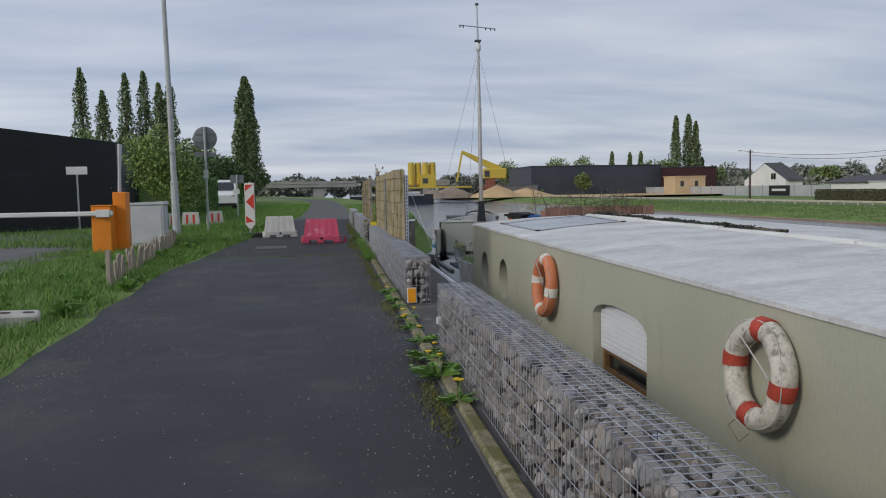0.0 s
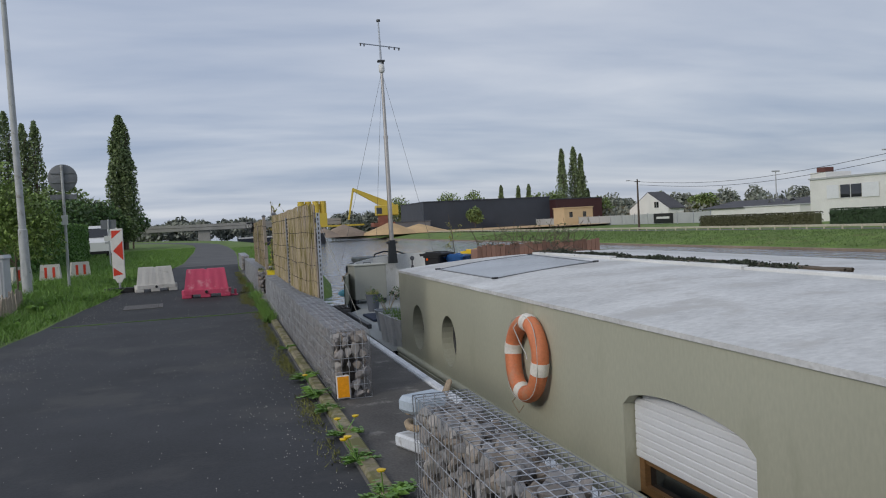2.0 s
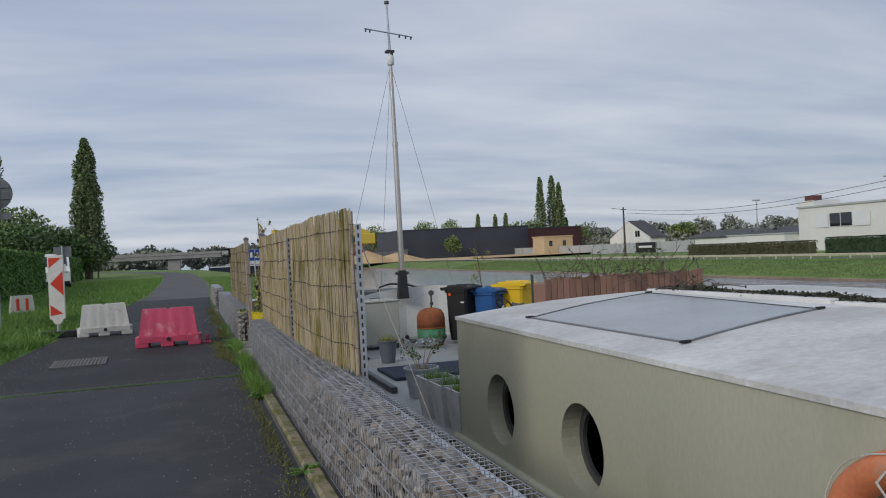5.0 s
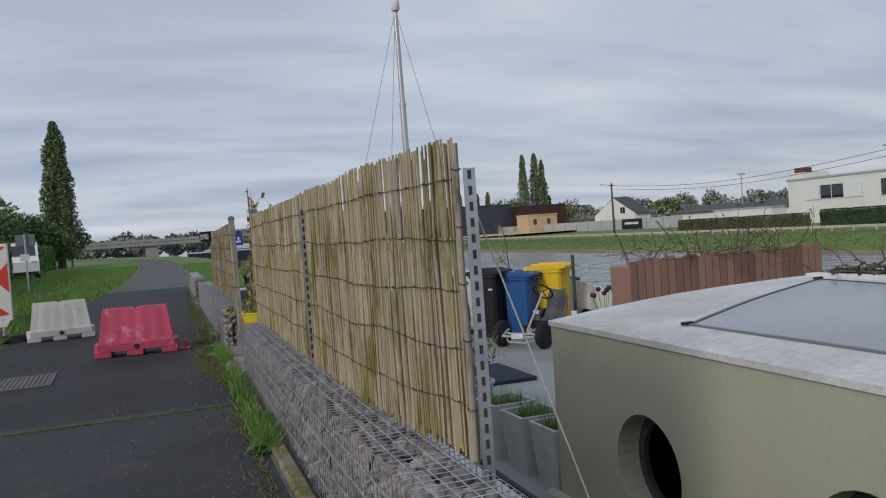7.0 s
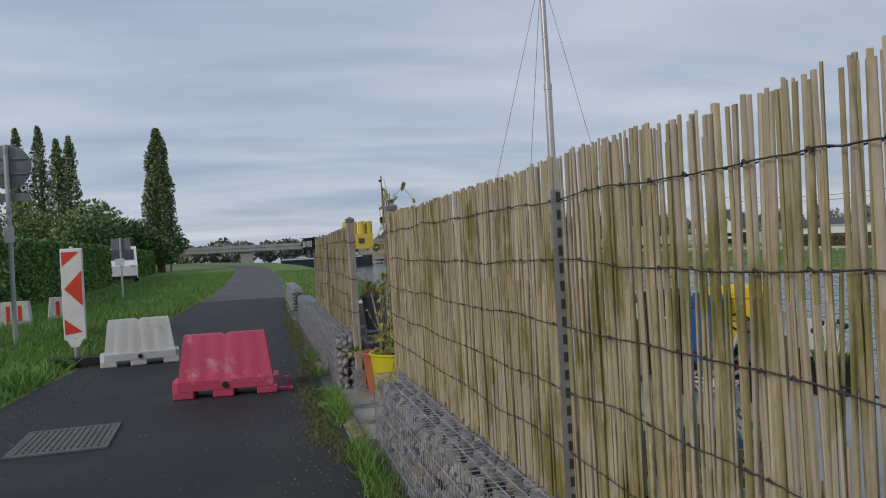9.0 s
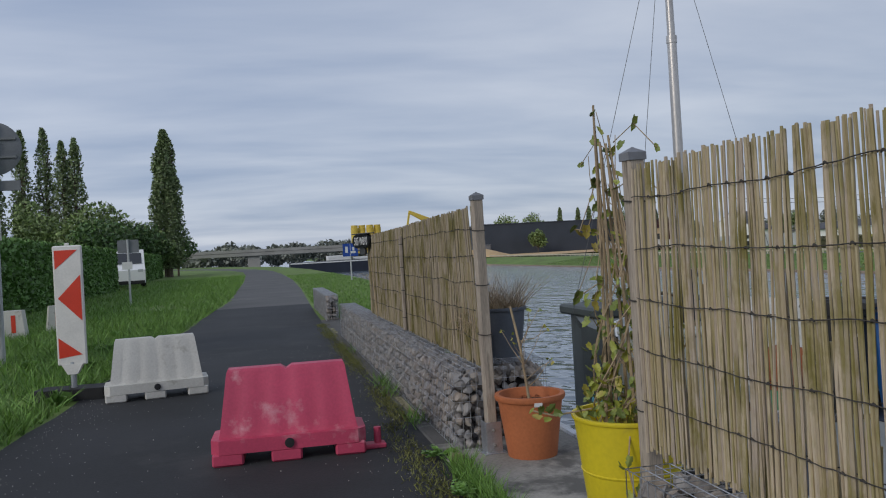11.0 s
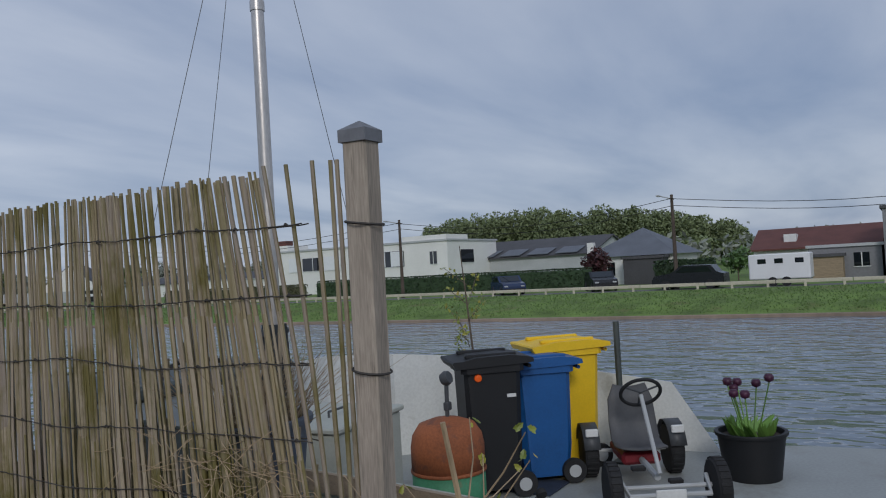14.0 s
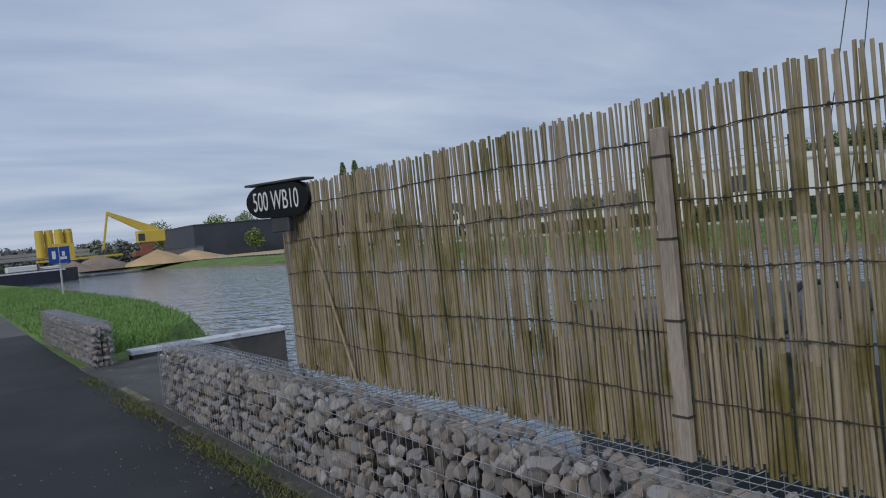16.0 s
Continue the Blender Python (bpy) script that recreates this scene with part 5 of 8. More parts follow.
# ---- wheelie bins ----
def wheelie_bin(x, y, rz, body, label, h=1.02, w0=0.46, w1=0.56, d0=0.50, d1=0.66, extra=None):
    root = thing("wheelie_bin", label, "waste bin", pose(x, y, -0.50, 0, 0, rz), group="waste bins on the deck")
    s = Shape()
    lv = [(0.06, w0, d0), (0.30, w0 + 0.03, d0 + 0.05), (h - 0.10, w1 - 0.02, d1 - 0.02), (h - 0.095, w1 + 0.03, d1 + 0.03), (h - 0.04, w1 + 0.03, d1 + 0.03)]
    pr = []
    for z, w, d in lv:
        c = 0.04
        pr.append([(-w / 2 + c, -d / 2, z), (w / 2 - c, -d / 2, z), (w / 2, -d / 2 + c, z), (w / 2, d / 2 - c, z), (w / 2 - c, d / 2, z), (-w / 2 + c, d / 2, z), (-w / 2, d / 2 - c, z), (-w / 2, -d / 2 + c, z)])
    for row in pr:
        s.v.extend(row)
    for i in range(len(pr) - 1):
        for k in range(8):
            s.f.append((i * 8 + k, i * 8 + (k + 1) % 8, (i + 1) * 8 + (k + 1) % 8, (i + 1) * 8 + k))
    s.f.append(tuple(range(7, -1, -1))); s.f.append(tuple(range(32, 40)))
    part("bin_body", s, body, root, "", 35)
    w, d = w1 + 0.06, d1 + 0.06
    prof = [(-d / 2 - 0.03, h - 0.055), (-d / 2 - 0.055, h - 0.01), (-d / 2 - 0.045, h + 0.004), (-d / 2 + 0.02, h + 0.004), (-d / 4, h + 0.026), (d / 4, h + 0.032), (d / 2 - 0.02, h + 0.018), (d / 2 + 0.05, h + 0.002), (d / 2 + 0.055, h - 0.03), (d / 2, h - 0.038)]
    lid = part("lid", Shape().prism(prof, -w / 2, w / 2, "x"), body, root, "closed lid with a front lip", 30)
    for sx in (-0.3, 0.3):
        part("lid_rib", Shape().box(sx * w - 0.03, -d / 2 + 0.06, h + 0.012, sx * w + 0.03, d / 2 - 0.06, h + 0.044, 0.012), body, lid)
    for sx in (-1, 1):
        part("side_rib", Shape().prism([(-d0 / 2 + 0.03, 0.12), (-d0 / 2 + 0.055, 0.12), (-d1 / 2 + 0.06, h - 0.12), (-d1 / 2 + 0.035, h - 0.12)], sx * (w1 / 2 - 0.012), sx * (w0 / 2 - 0.01), "x"), body, root)
    part("handle", Shape().tube([(-w1 / 2 + 0.05, d1 / 2 + 0.07, h - 0.07), (w1 / 2 - 0.05, d1 / 2 + 0.07, h - 0.07)], 0.016, 8), body, root)
    for sx in (-1, 1):
        wh = part("wheel", Shape().lathe([(0.05, -0.025), (0.095, -0.028), (0.10, 0.0), (0.095, 0.028), (0.05, 0.025)], 20, (sx * (w0 / 2 + 0.03), d0 / 2 + 0.02, 0.10), False, Matrix.Rotation(radians(90), 3, "Y")), M["rubber"], root, "black rubber wheel", 40)
        part("hub", Shape().lathe([(0.0, -0.03), (0.05, -0.03), (0.05, 0.03), (0.0, 0.03)], 14, (sx * (w0 / 2 + 0.03), d0 / 2 + 0.02, 0.10), False, Matrix.Rotation(radians(90), 3, "Y")), M["panel_grey"], wh, "grey hub")
    part("axle", Shape().tube([(-w0 / 2, d0 / 2 + 0.02, 0.10), (w0 / 2, d0 / 2 + 0.02, 0.10)], 0.012, 6), M["steel_dark"], root)
    return root


bk = wheelie_bin(5.34, 18.73, -139, M["bin_black"], "black wheeled waste bin with an orange reflector", 1.05, 0.40, 0.48, 0.36, 0.46)
part("reflector", Shape().lathe([(0, 0), (0.03, 0.002), (0.026, 0.012), (0, 0.016)], 16, (0.236, -0.12, 0.92), False, Matrix.Rotation(radians(90), 3, "Y")), M["reflector_red"], bk, "round orange-red reflector", 40)
part("nameplate", Shape().box(0.205, 0.10, 0.76, 0.232, 0.17, 0.785, m=None), M["white_paint"], bk, "small white mark")
wheelie_bin(5.83, 18.52, -141, M["bin_blue"], "blue wheeled waste bin standing sideways", 0.98, 0.42, 0.50, 0.36, 0.45)
wheelie_bin(6.33, 18.52, -136, M["bin_yellow"], "bright yellow wheeled waste bin", 1.06, 0.44, 0.54, 0.42, 0.54)

# gas cylinder, half rust half green
gc = thing("gas_cylinder", "old rusty gas cylinder with a green lower band", "gas cylinder", pose(4.71, 18.74, -0.50))
part("cylinder_top", Shape().lathe([(0.265, 0.33), (0.265, 0.50), (0.25, 0.58), (0.20, 0.655), (0.10, 0.69), (0, 0.70)], 32), M["rust"], gc, "rust-brown domed upper half", True)
part("cylinder_band", Shape().lathe([(0.255, 0.08), (0.263, 0.14), (0.263, 0.32)], 32), M["gas_green"], gc, "worn green painted band", True)
part("weld_ring", Shape().lathe([(0.262, 0.315), (0.272, 0.322), (0.272, 0.338), (0.262, 0.345)], 32), M["rust"], gc, "", True)
part("base_ring", Shape().lathe([(0.20, 0.0), (0.215, 0.0), (0.25, 0.085), (0.24, 0.085)], 32, (0, 0, 0), True), M["rust"], gc, "rusty foot ring")
part("valve_stem", Shape().tube([(0.02, 0, 0.69), (0.03, 0.0, 0.95)], 0.016, 8).box(0.0, -0.02, 0.74, 0.06, 0.02, 0.80, 0.006), M["steel_dark"], gc, "dark valve stem")
part("valve_wheel", Shape().lathe([(0.0, -0.03), (0.045, -0.03), (0.055, 0.0), (0.045, 0.03), (0.0, 0.03)], 12, (0.03, 0, 0.97), False, Matrix.Rotation(radians(70), 3, "X")), M["steel_dark"], gc, "", 40)

# beige locker
lk = thing("deck_locker", "beige steel deck locker with a lifting lid", "locker", pose(3.69, 18.96, -0.50, 0, 0, 6))
part("locker_body", Shape().box(-0.38, -0.29, 0.09, 0.38, 0.29, 0.86, 0.012), M["locker"], lk)
part("lid", Shape().box(-0.40, -0.31, 0.862, 0.40, 0.31, 0.895, 0.010), M["locker"], lk, "slightly overhanging lid")
part("handle", Shape().tube([(-0.09, -0.05, 0.895), (-0.09, -0.05, 0.93), (0.09, -0.05, 0.93), (0.09, -0.05, 0.895)], 0.008, 6), M["steel_dark"], lk)
for sx in (-0.33, 0.33):
    part("foot", Shape().box(sx - 0.04, -0.25, 0.0, sx + 0.04, 0.25, 0.09, 0.008), M["steel_dark"], lk)
bd = thing("surfboard", "pale turquoise and blue board lying against the bulwark", "board", pose(3.50, 19.60, -0.30, 60, 0, 20))
part("board_body", Shape().lathe([(0.0, -0.015), (0.12, -0.015), (0.13, 0), (0.12, 0.015), (0, 0.015)], 24, (0, 0, 0), False, Matrix.Diagonal((3.6, 1.0, 1.0))), mat("board_blue", (0.14, 0.42, 0.52), 0.4, 3, 40, 0.15, 0), bd, "", 40)


# ---- pedal go-kart ----
hx = Vector((-0.866, -0.5, 0))
kart = thing("pedal_kart", "grey pedal go-kart with black wheels and a plastic seat", "go-kart", pose(5.72, 17.62, -0.50, 0, 0, math.degrees(math.atan2(hx.y, hx.x)) - 90))


def kart_wheel(x, y, R, wd):
    s = Shape().lathe([(R * 0.55, -wd / 2), (R * 0.92, -wd / 2), (R, -wd * 0.28), (R, wd * 0.28), (R * 0.92, wd / 2), (R * 0.55, wd / 2)], 24, (x, y, R), False, Matrix.Rotation(radians(90), 3, "Y"))
    t = part("wheel", s, M["rubber"], kart, "black knobbly tyre", 35)
    part("rim", Shape().lathe([(0.0, -wd * 0.3), (R * 0.56, -wd * 0.42), (R * 0.56, wd * 0.42), (0.0, wd * 0.3)], 16, (x, y, R), False, Matrix.Rotation(radians(90), 3, "Y")), M["panel_grey"], t, "grey spoked rim", 40)
    for k in range(24):
        a = 2 * math.pi * k / 24
        part("tread_block", Shape().box(-wd * 0.4, -0.011, R - 0.004, wd * 0.4, 0.011, R + 0.006, 0.002, Matrix.Translation((x, y, R)) @ Matrix.Rotation(a, 4, "X")), M["rubber"], t)


for sx in (-1, 1):
    kart_wheel(sx * 0.36, 0.55, 0.185, 0.09)
    kart_wheel(sx * 0.34, -0.52, 0.20, 0.11)
fr = Shape()
fr.tube([(0, -0.55, 0.22), (0, 0.35, 0.20)], 0.024, 8)
fr.tube([(-0.34, 0.55, 0.19), (0.34, 0.55, 0.19)], 0.016, 8)
fr.tube([(-0.32, -0.52, 0.20), (0.32, -0.52, 0.20)], 0.016, 8)
part("frame", fr, M["panel_grey"], kart, "grey tubular steel frame", 40)
part("seat_base", Shape().box(-0.15, -0.62, 0.17, 0.15, -0.12, 0.27, 0.03), M["kart_red"], kart, "dark red plastic seat base")
part("bumper", Shape().tube([(-0.30, 0.48, 0.24), (-0.27, 0.68, 0.17), (0.27, 0.68, 0.17), (0.30, 0.48, 0.24)], 0.018, 8), M["panel_grey"], kart, "bent front bumper bar", 40)
part("bumper_lower", Shape().tube([(-0.25, 0.60, 0.12), (-0.15, 0.70, 0.09), (0.15, 0.70, 0.09), (0.25, 0.60, 0.12)], 0.014, 8), M["panel_grey"], kart, "", 40)
part("front_plate", Shape().box(-0.10, 0.69, 0.14, 0.10, 0.705, 0.21, 0.004), M["white_paint"], kart, "small pale front plate")
part("steering_column", Shape().tube([(0, 0.42, 0.24), (0, -0.02, 0.72)], 0.016, 8), M["panel_grey"], kart, "", 40)
sw = Matrix.Rotation(radians(48), 3, "X")
ring = [Vector((0, -0.03, 0.74)) + sw @ Vector((0.15 * math.cos(a), 0.15 * math.sin(a), 0)) for a in [2 * math.pi * k / 24 for k in range(25)]]
wheel_s = part("steering_wheel", Shape().tube(ring, 0.014, 8, False), M["rubber"], kart, "black steering wheel", 60)
for a in (0.5, 2.64, 4.71):
    part("spoke", Shape().tube([(0, -0.03, 0.74), Vector((0, -0.03, 0.74)) + sw @ Vector((0.145 * math.cos(a), 0.145 * math.sin(a), 0))], 0.008, 6), M["steel_dark"], wheel_s)
seat = Shape()
prof = [(-0.02, 0.30), (-0.24, 0.27), (-0.36, 0.30), (-0.43, 0.43), (-0.48, 0.60), (-0.49, 0.72)]
wds = [0.17, 0.19, 0.19, 0.19, 0.18, 0.13]
for (yy, zz), wd in zip(prof, wds):
    for u in (-1, -0.5, 0, 0.5, 1):
        seat.v.append((u * wd, yy + 0.05 * u * u, zz + 0.03 * u * u))
for i in range(len(prof) - 1):
    for k in range(4):
        seat.f.append((i * 5 + k, i * 5 + k + 1, (i + 1) * 5 + k + 1, (i + 1) * 5 + k))
so = part("seat", seat, mat("seat_plastic", (0.075, 0.075, 0.078), 0.6, 5, 60, 0.1, 0.1), kart, "dark grey moulded plastic seat", 60)
md = so.modifiers.new("thick", "SOLIDIFY"); md.thickness = 0.012
for sx in (-1, 1):
    mg = Shape()
    for i in range(7):
        a = radians(15 + 25 * i)
        for w_ in (-0.065, 0.065):
            mg.v.append((sx * 0.34 + w_, -0.52 + 0.235 * math.cos(a), 0.20 + 0.235 * math.sin(a)))
    for i in range(6):
        mg.f.append((2 * i, 2 * i + 1, 2 * i + 3, 2 * i + 2))
    mo = part("mudguard", mg, M["steel_dark"], kart, "dark mudguard", 40)
    m2 = mo.modifiers.new("thick", "SOLIDIFY"); m2.thickness = 0.008
    part("side_lamp", Shape().box(sx * 0.34 - 0.05, -0.33, 0.36, sx * 0.34 + 0.05, -0.30, 0.42, 0.006), M["white_paint"], mo, "pale rectangular reflector")
    part("pedal", Shape().box(sx * 0.13 - 0.05, 0.30, 0.20 + sx * 0.05, sx * 0.13 + 0.05, 0.36, 0.23 + sx * 0.05, 0.006), M["rubber"], kart)

# caster board, deck pole, drain hose
cb = thing("caster_board", "black and white caster board lying upside down on the deck", "skateboard", pose(4.50, 18.33, -0.39, 32, 0, -40))
part("board_deck", Shape().lathe([(0.0, -0.012), (0.105, -0.012), (0.115, 0), (0.105, 0.012), (0, 0.012)], 24, (0, 0, 0), False, Matrix.Diagonal((2.3, 1.0, 1.0))), mat("board_pattern", (0.10, 0.11, 0.13), 0.5, 30, 60, 0.40, 0.05, stain=(0.45, 0.47, 0.50), stain_at=0.57, stain_scale=22), cb, "patterned black and white deck", 40)
for sx in (-1, 1):
    tr = part("truck", Shape().box(sx * 0.27 - 0.05, -0.035, 0.0, sx * 0.27 + 0.05, 0.035, 0.05, 0.008).tube([(sx * 0.31, 0, 0.04), (sx * 0.36, 0, 0.10)], 0.014, 6), M["steel_dark"], cb, "black caster mount")
    part("caster_wheel", Shape().lathe([(0.0, -0.02), (0.035, -0.02), (0.038, 0), (0.035, 0.02), (0, 0.02)], 14, (sx * 0.37, 0.0, 0.12), False, Matrix.Rotation(radians(90), 3, "X")), M["rubber"], tr, "", 40)
dp = thing("deck_pole", "thin dark steel pole standing on the deck", "pole", pose(6.50, 18.05, -0.50))
part("pole", Shape().tube([(0, 0, 0), (0, 0, 1.22)], 0.028, 8), M["cover_dark"], dp, "", 40)
part("pole_foot", Shape().box(-0.08, -0.08, 0, 0.08, 0.08, 0.02, 0.005), M["cover_dark"], dp)
tagged(part("floor_mat", Shape().box(5.35, 18.25, -0.498, 5.75, 18.75, -0.482, 0.004), M["navy_mat"]), "dark rubber mat on the deck", "mat")

# blossom sapling behind the bins
bs_ = thing("young_tree", "slim young tree with pale blossom behind the bins", "tree", pose(5.90, 19.15, -0.50))
tw, lv = Shape(), Shape()
r = random.Random(77)
part("trunk", Shape().tube([(0, 0, 0), (0.02, 0, 0.9), (-0.03, 0.02, 1.5), (-0.10, 0.02, 1.95)], [0.014, 0.012, 0.008, 0.004], 6), M["bark"], bs_, "thin grey-brown stem")
for k in range(9):
    z0 = r.uniform(0.85, 1.8)
    a = r.uniform(0, 6.3)
    b, e = Vector((-0.03, 0.01, z0)), Vector((0.22 * math.cos(a), 0.22 * math.sin(a), z0 + r.uniform(0.1, 0.35)))
    tw.tube([b, e], [0.004, 0.002], 4, False)
    for _ in range(16):
        leaf(lv, b.lerp(e, r.uniform(0.3, 1)) + rvec(r) * 0.04, rvec(r), rvec(r), r.uniform(0.018, 0.04), 0.9)
tagged(part("twig_tangle", tw, M["bark"], bs_, "", fix=False), kind="stuff")
tagged(part("blossom", lv, M["leaf_ivy"], bs_, "pale green leaves and blossom", fix=False), kind="stuff")
pt = thing("plant_pot", "dark nursery pot holding the young tree", "plant pot", pose(5.90, 19.15, -0.50))
part("pot", pot(Shape(), 0.12, 0.16, 0.3, 0.012, 0.01), M["bin_black"], pt, "", 40)

# slatted wooden planter with bare climbing stems
sp = thing("wooden_planter", "reddish-brown slatted wooden planter behind the cabin", "planter", pose(5.72, 13.62, -0.50))
for k in range(27):
    x = -1.12 + k * 0.085
    part("slat", Shape().box(x, -0.14, 0.0, x + 0.078, -0.12, 1.33 + 0.012 * ((k * 7) % 3), 0.004), M["slat_brown"], sp)
part("planter_back", Shape().box(-1.12, -0.118, 0.0, 1.18, 0.22, 1.28, 0.01), M["slat_brown"], sp, "planter box behind the slats")
r = random.Random(5)


def bramble(shape, lshape, p0, length, rad, count, rise, r):
    """Crooked bare stems with a few leaves, from p0 along -y."""
    for _ in range(count):
        p = Vector(p0) + Vector((r.uniform(-0.12, 0.12), r.uniform(-length, 0), 0))
        pts = [p.copy()]
        d = Vector((r.gauss(0, 0.3), r.gauss(-0.2, 0.7), r.uniform(0.1, rise))).normalized()
        for i in range(6):
            d = (d + rvec(r) * 0.55 - Vector((0, 0, 0.12))).normalized()
            p = p + d * r.uniform(0.05, 0.11)
            p.z = max(p.z, p0[2] + 0.01)
            pts.append(p.copy())
            if r.random() < 0.5:
                leaf(lshape, p, rvec(r), rvec(r), r.uniform(0.02, 0.045), 0.7)
        shape.tube(pts, [rad * (1 - 0.1 * i) for i in range(7)], 4, False)


vn = thing("climbing_vine", "dark evergreen climber lying low along the roof ridge", "plant", pose(0, 0, 0))
s1, s2 = Shape(), Shape()
for seg in range(3):
    yy = 11.6 - seg * 0.23
    bramble(s1, s2, (4.98, yy, roof_z(4.98, yy) + 0.03), 0.25, 0.007, 7, 0.3, r)
for k in range(5200):
    yy = 11.4 - 5.2 * r.random()
    hump = 0.034 + 0.020 * noise.noise((3, yy * 2.1, 0))
    c = Vector((4.93 + r.gauss(0, 0.035), yy, roof_z(5.0, yy) + hump * min(1.6, abs(r.gauss(0, 0.8)))))
    leaf(s2, c, rvec(r) + Vector((0, 0, 0.4)), rvec(r), r.uniform(0.018, 0.038), 0.8)
for k in range(6):
    s1.tube([(4.92 + 0.03 * k + 0.02 * math.sin(yy * 3 + k), yy, roof_z(4.98, yy) + 0.02 + 0.01 * math.sin(yy * 5 + 2 * k)) for yy in np.arange(5.8, 11.6, 0.2)], 0.016, 5, False)
tagged(part("stem_tangle", s1, M["bark"], vn, "dark woody stems", fix=False), kind="stuff")
tagged(part("leaves", s2, M["leaf_ridge"], vn, "dense low dark leaves", fix=False), kind="stuff")
vn = thing("climbing_shrub", "bare thorny shrub growing out of the wooden planter", "plant", pose(0, 0, 0))
s1, s2 = Shape(), Shape()
for k in range(60):
    x = r.uniform(4.7, 6.8)
    bramble(s1, s2, (x, 13.64, 0.82), 0.2, 0.006, 1, 2.0, r)
for k in range(14):
    x = r.uniform(4.7, 6.6)
    s1.tube([(x, 13.64, 0.75), (x + r.uniform(-.1, .1), 13.62, 0.95), (x + r.uniform(-.2, .3), 13.6, 1.05 + 0.15 * r.random())], 0.005, 4, False)
tagged(part("stem_tangle", s1, M["bark"], vn, "", fix=False), kind="stuff")
tagged(part("leaves", s2, M["leaf_dark"], vn, "", fix=False), kind="stuff")

# boarding step and dark flower tub by the post
st = thing("boarding_step", "black plastic grating step between quay and deck", "step", pose(2.50, 16.78, -0.64))
part("step_frame", Shape().box(-0.28, -0.38, 0.0, 0.36, 0.38, 0.28, 0.012), M["steel_dark"], st)
for i in range(8):
    part("grating_bar", Shape().box(-0.27 + i * 0.082, -0.37, 0.282, -0.235 + i * 0.082, 0.37, 0.30), M["rubber"], st)
for i in range(9):
    part("grating_bar", Shape().box(-0.27, -0.37 + i * 0.088, 0.283, 0.35, -0.345 + i * 0.088, 0.298), M["rubber"], st)

# ---- fence posts ----
def wooden_post(x, y, h, label, ties):
    root = thing("wooden_post", label, "post", pose(x, y, 0.02, 0.6, -0.8, 3))
    part("post_shaft", Shape().box(-0.031, -0.031, 0.0, 0.031, 0.031, h - 0.045, 0.006), M["post_wood"], root, "weathered grey-brown timber shaft")
    cap = Shape()
    cap.add([(-0.036, -0.036, h - 0.05), (0.036, -0.036, h - 0.05), (0.036, 0.036, h - 0.05), (-0.036, 0.036, h - 0.05), (-0.036, -0.036, h - 0.022), (0.036, -0.036, h - 0.022), (0.036, 0.036, h - 0.022), (-0.036, 0.036, h - 0.022), (0, 0, h)], [(3, 2, 1, 0), (0, 1, 5, 4), (1, 2, 6, 5), (2, 3, 7, 6), (3, 0, 4, 7), (4, 5, 8), (5, 6, 8), (6, 7, 8), (7, 4, 8)])
    part("post_cap", cap, mat("post_cap", (0.16, 0.165, 0.18), 0.6, 8, 60, 0.15, 0.1), root, "grey pyramid cap")
    shoe = part("post_shoe", Shape().box(-0.050, -0.048, 0.0, -0.044, 0.048, 0.19, 0.001).box(-0.048, -0.050, 0.0, 0.05, -0.044, 0.19, 0.001).box(-0.07, -0.07, 0.0, 0.07, 0.07, 0.008, 0.002), M["galv"], root, "galvanised post shoe")
    for zz in (0.05, 0.14):
        part("bolt", Shape().lathe([(0, 0), (0.011, 0), (0.011, 0.007), (0, 0.009)], 8, (0.0, -0.05, zz), False, Matrix.Rotation(radians(90), 3, "X")), M["iron"], shoe)
    for zz in ties:
        part("wire_tie", Shape().tube([(0.044 * math.cos(a), 0.044 * math.sin(a), zz + 0.006 * math.sin(a)) for a in [2 * math.pi * k / 16 for k in range(17)]], 0.003, 4), M["tie"], root, "dark wire tie")
    return root


wooden_post(1.315, 16.87, 1.58, "weathered square timber post with a grey cap and metal shoe", (0.72, 1.02, 1.35))
wooden_post(1.373, 14.91, 1.575, "weathered square timber post beside the climbing plant", (0.62, 1.02, 1.38))


def slotted_post(x, y, z0, z1, label):
    root = thing("steel_post", label, "post", pose(x, y, z0))
    part("angle_profile", Shape().box(-0.020, -0.022, 0, 0.020, -0.019, z1 - z0).box(0.017, -0.019, 0, 0.020, 0.02, z1 - z0), M["galv"], root, "galvanised angle profile")
    zz = 0.03
    while zz < z1 - z0 - 0.03:
        part("slot", Shape().box(-0.006, -0.0235, zz, 0.006, -0.0215, zz + 0.028), M["tie"], root, "dark slot")
        zz += 0.05
    return root


slotted_post(1.448, 9.455, 0.02, 1.435, "galvanised slotted steel post at the reed fence end")
gl2 = thing("guy_line", "thin pale cord running from the steel post to the quay edge", "cord", pose(1.45, 9.46, 1.36))
part("cord", Shape().tube([(0, 0, 0), (0.16, 0.02, -0.44), (0.32, 0.04, -0.88), (0.48, 0.06, -1.33)], 0.003, 6), M["cord"], gl2)
ec = thing("end_cane", "thick weathered cane tied to the reed fence end", "cane", pose(1.415, 9.462, 0.515))
part("cane", Shape().tube([(0, 0, -0.02), (0.004, 0.003, 0.3), (-0.003, 0.002, 0.62), (0, 0, 1.000)], [0.0125, 0.012, 0.0115, 0.0105], 10), M["post_wood"], ec)
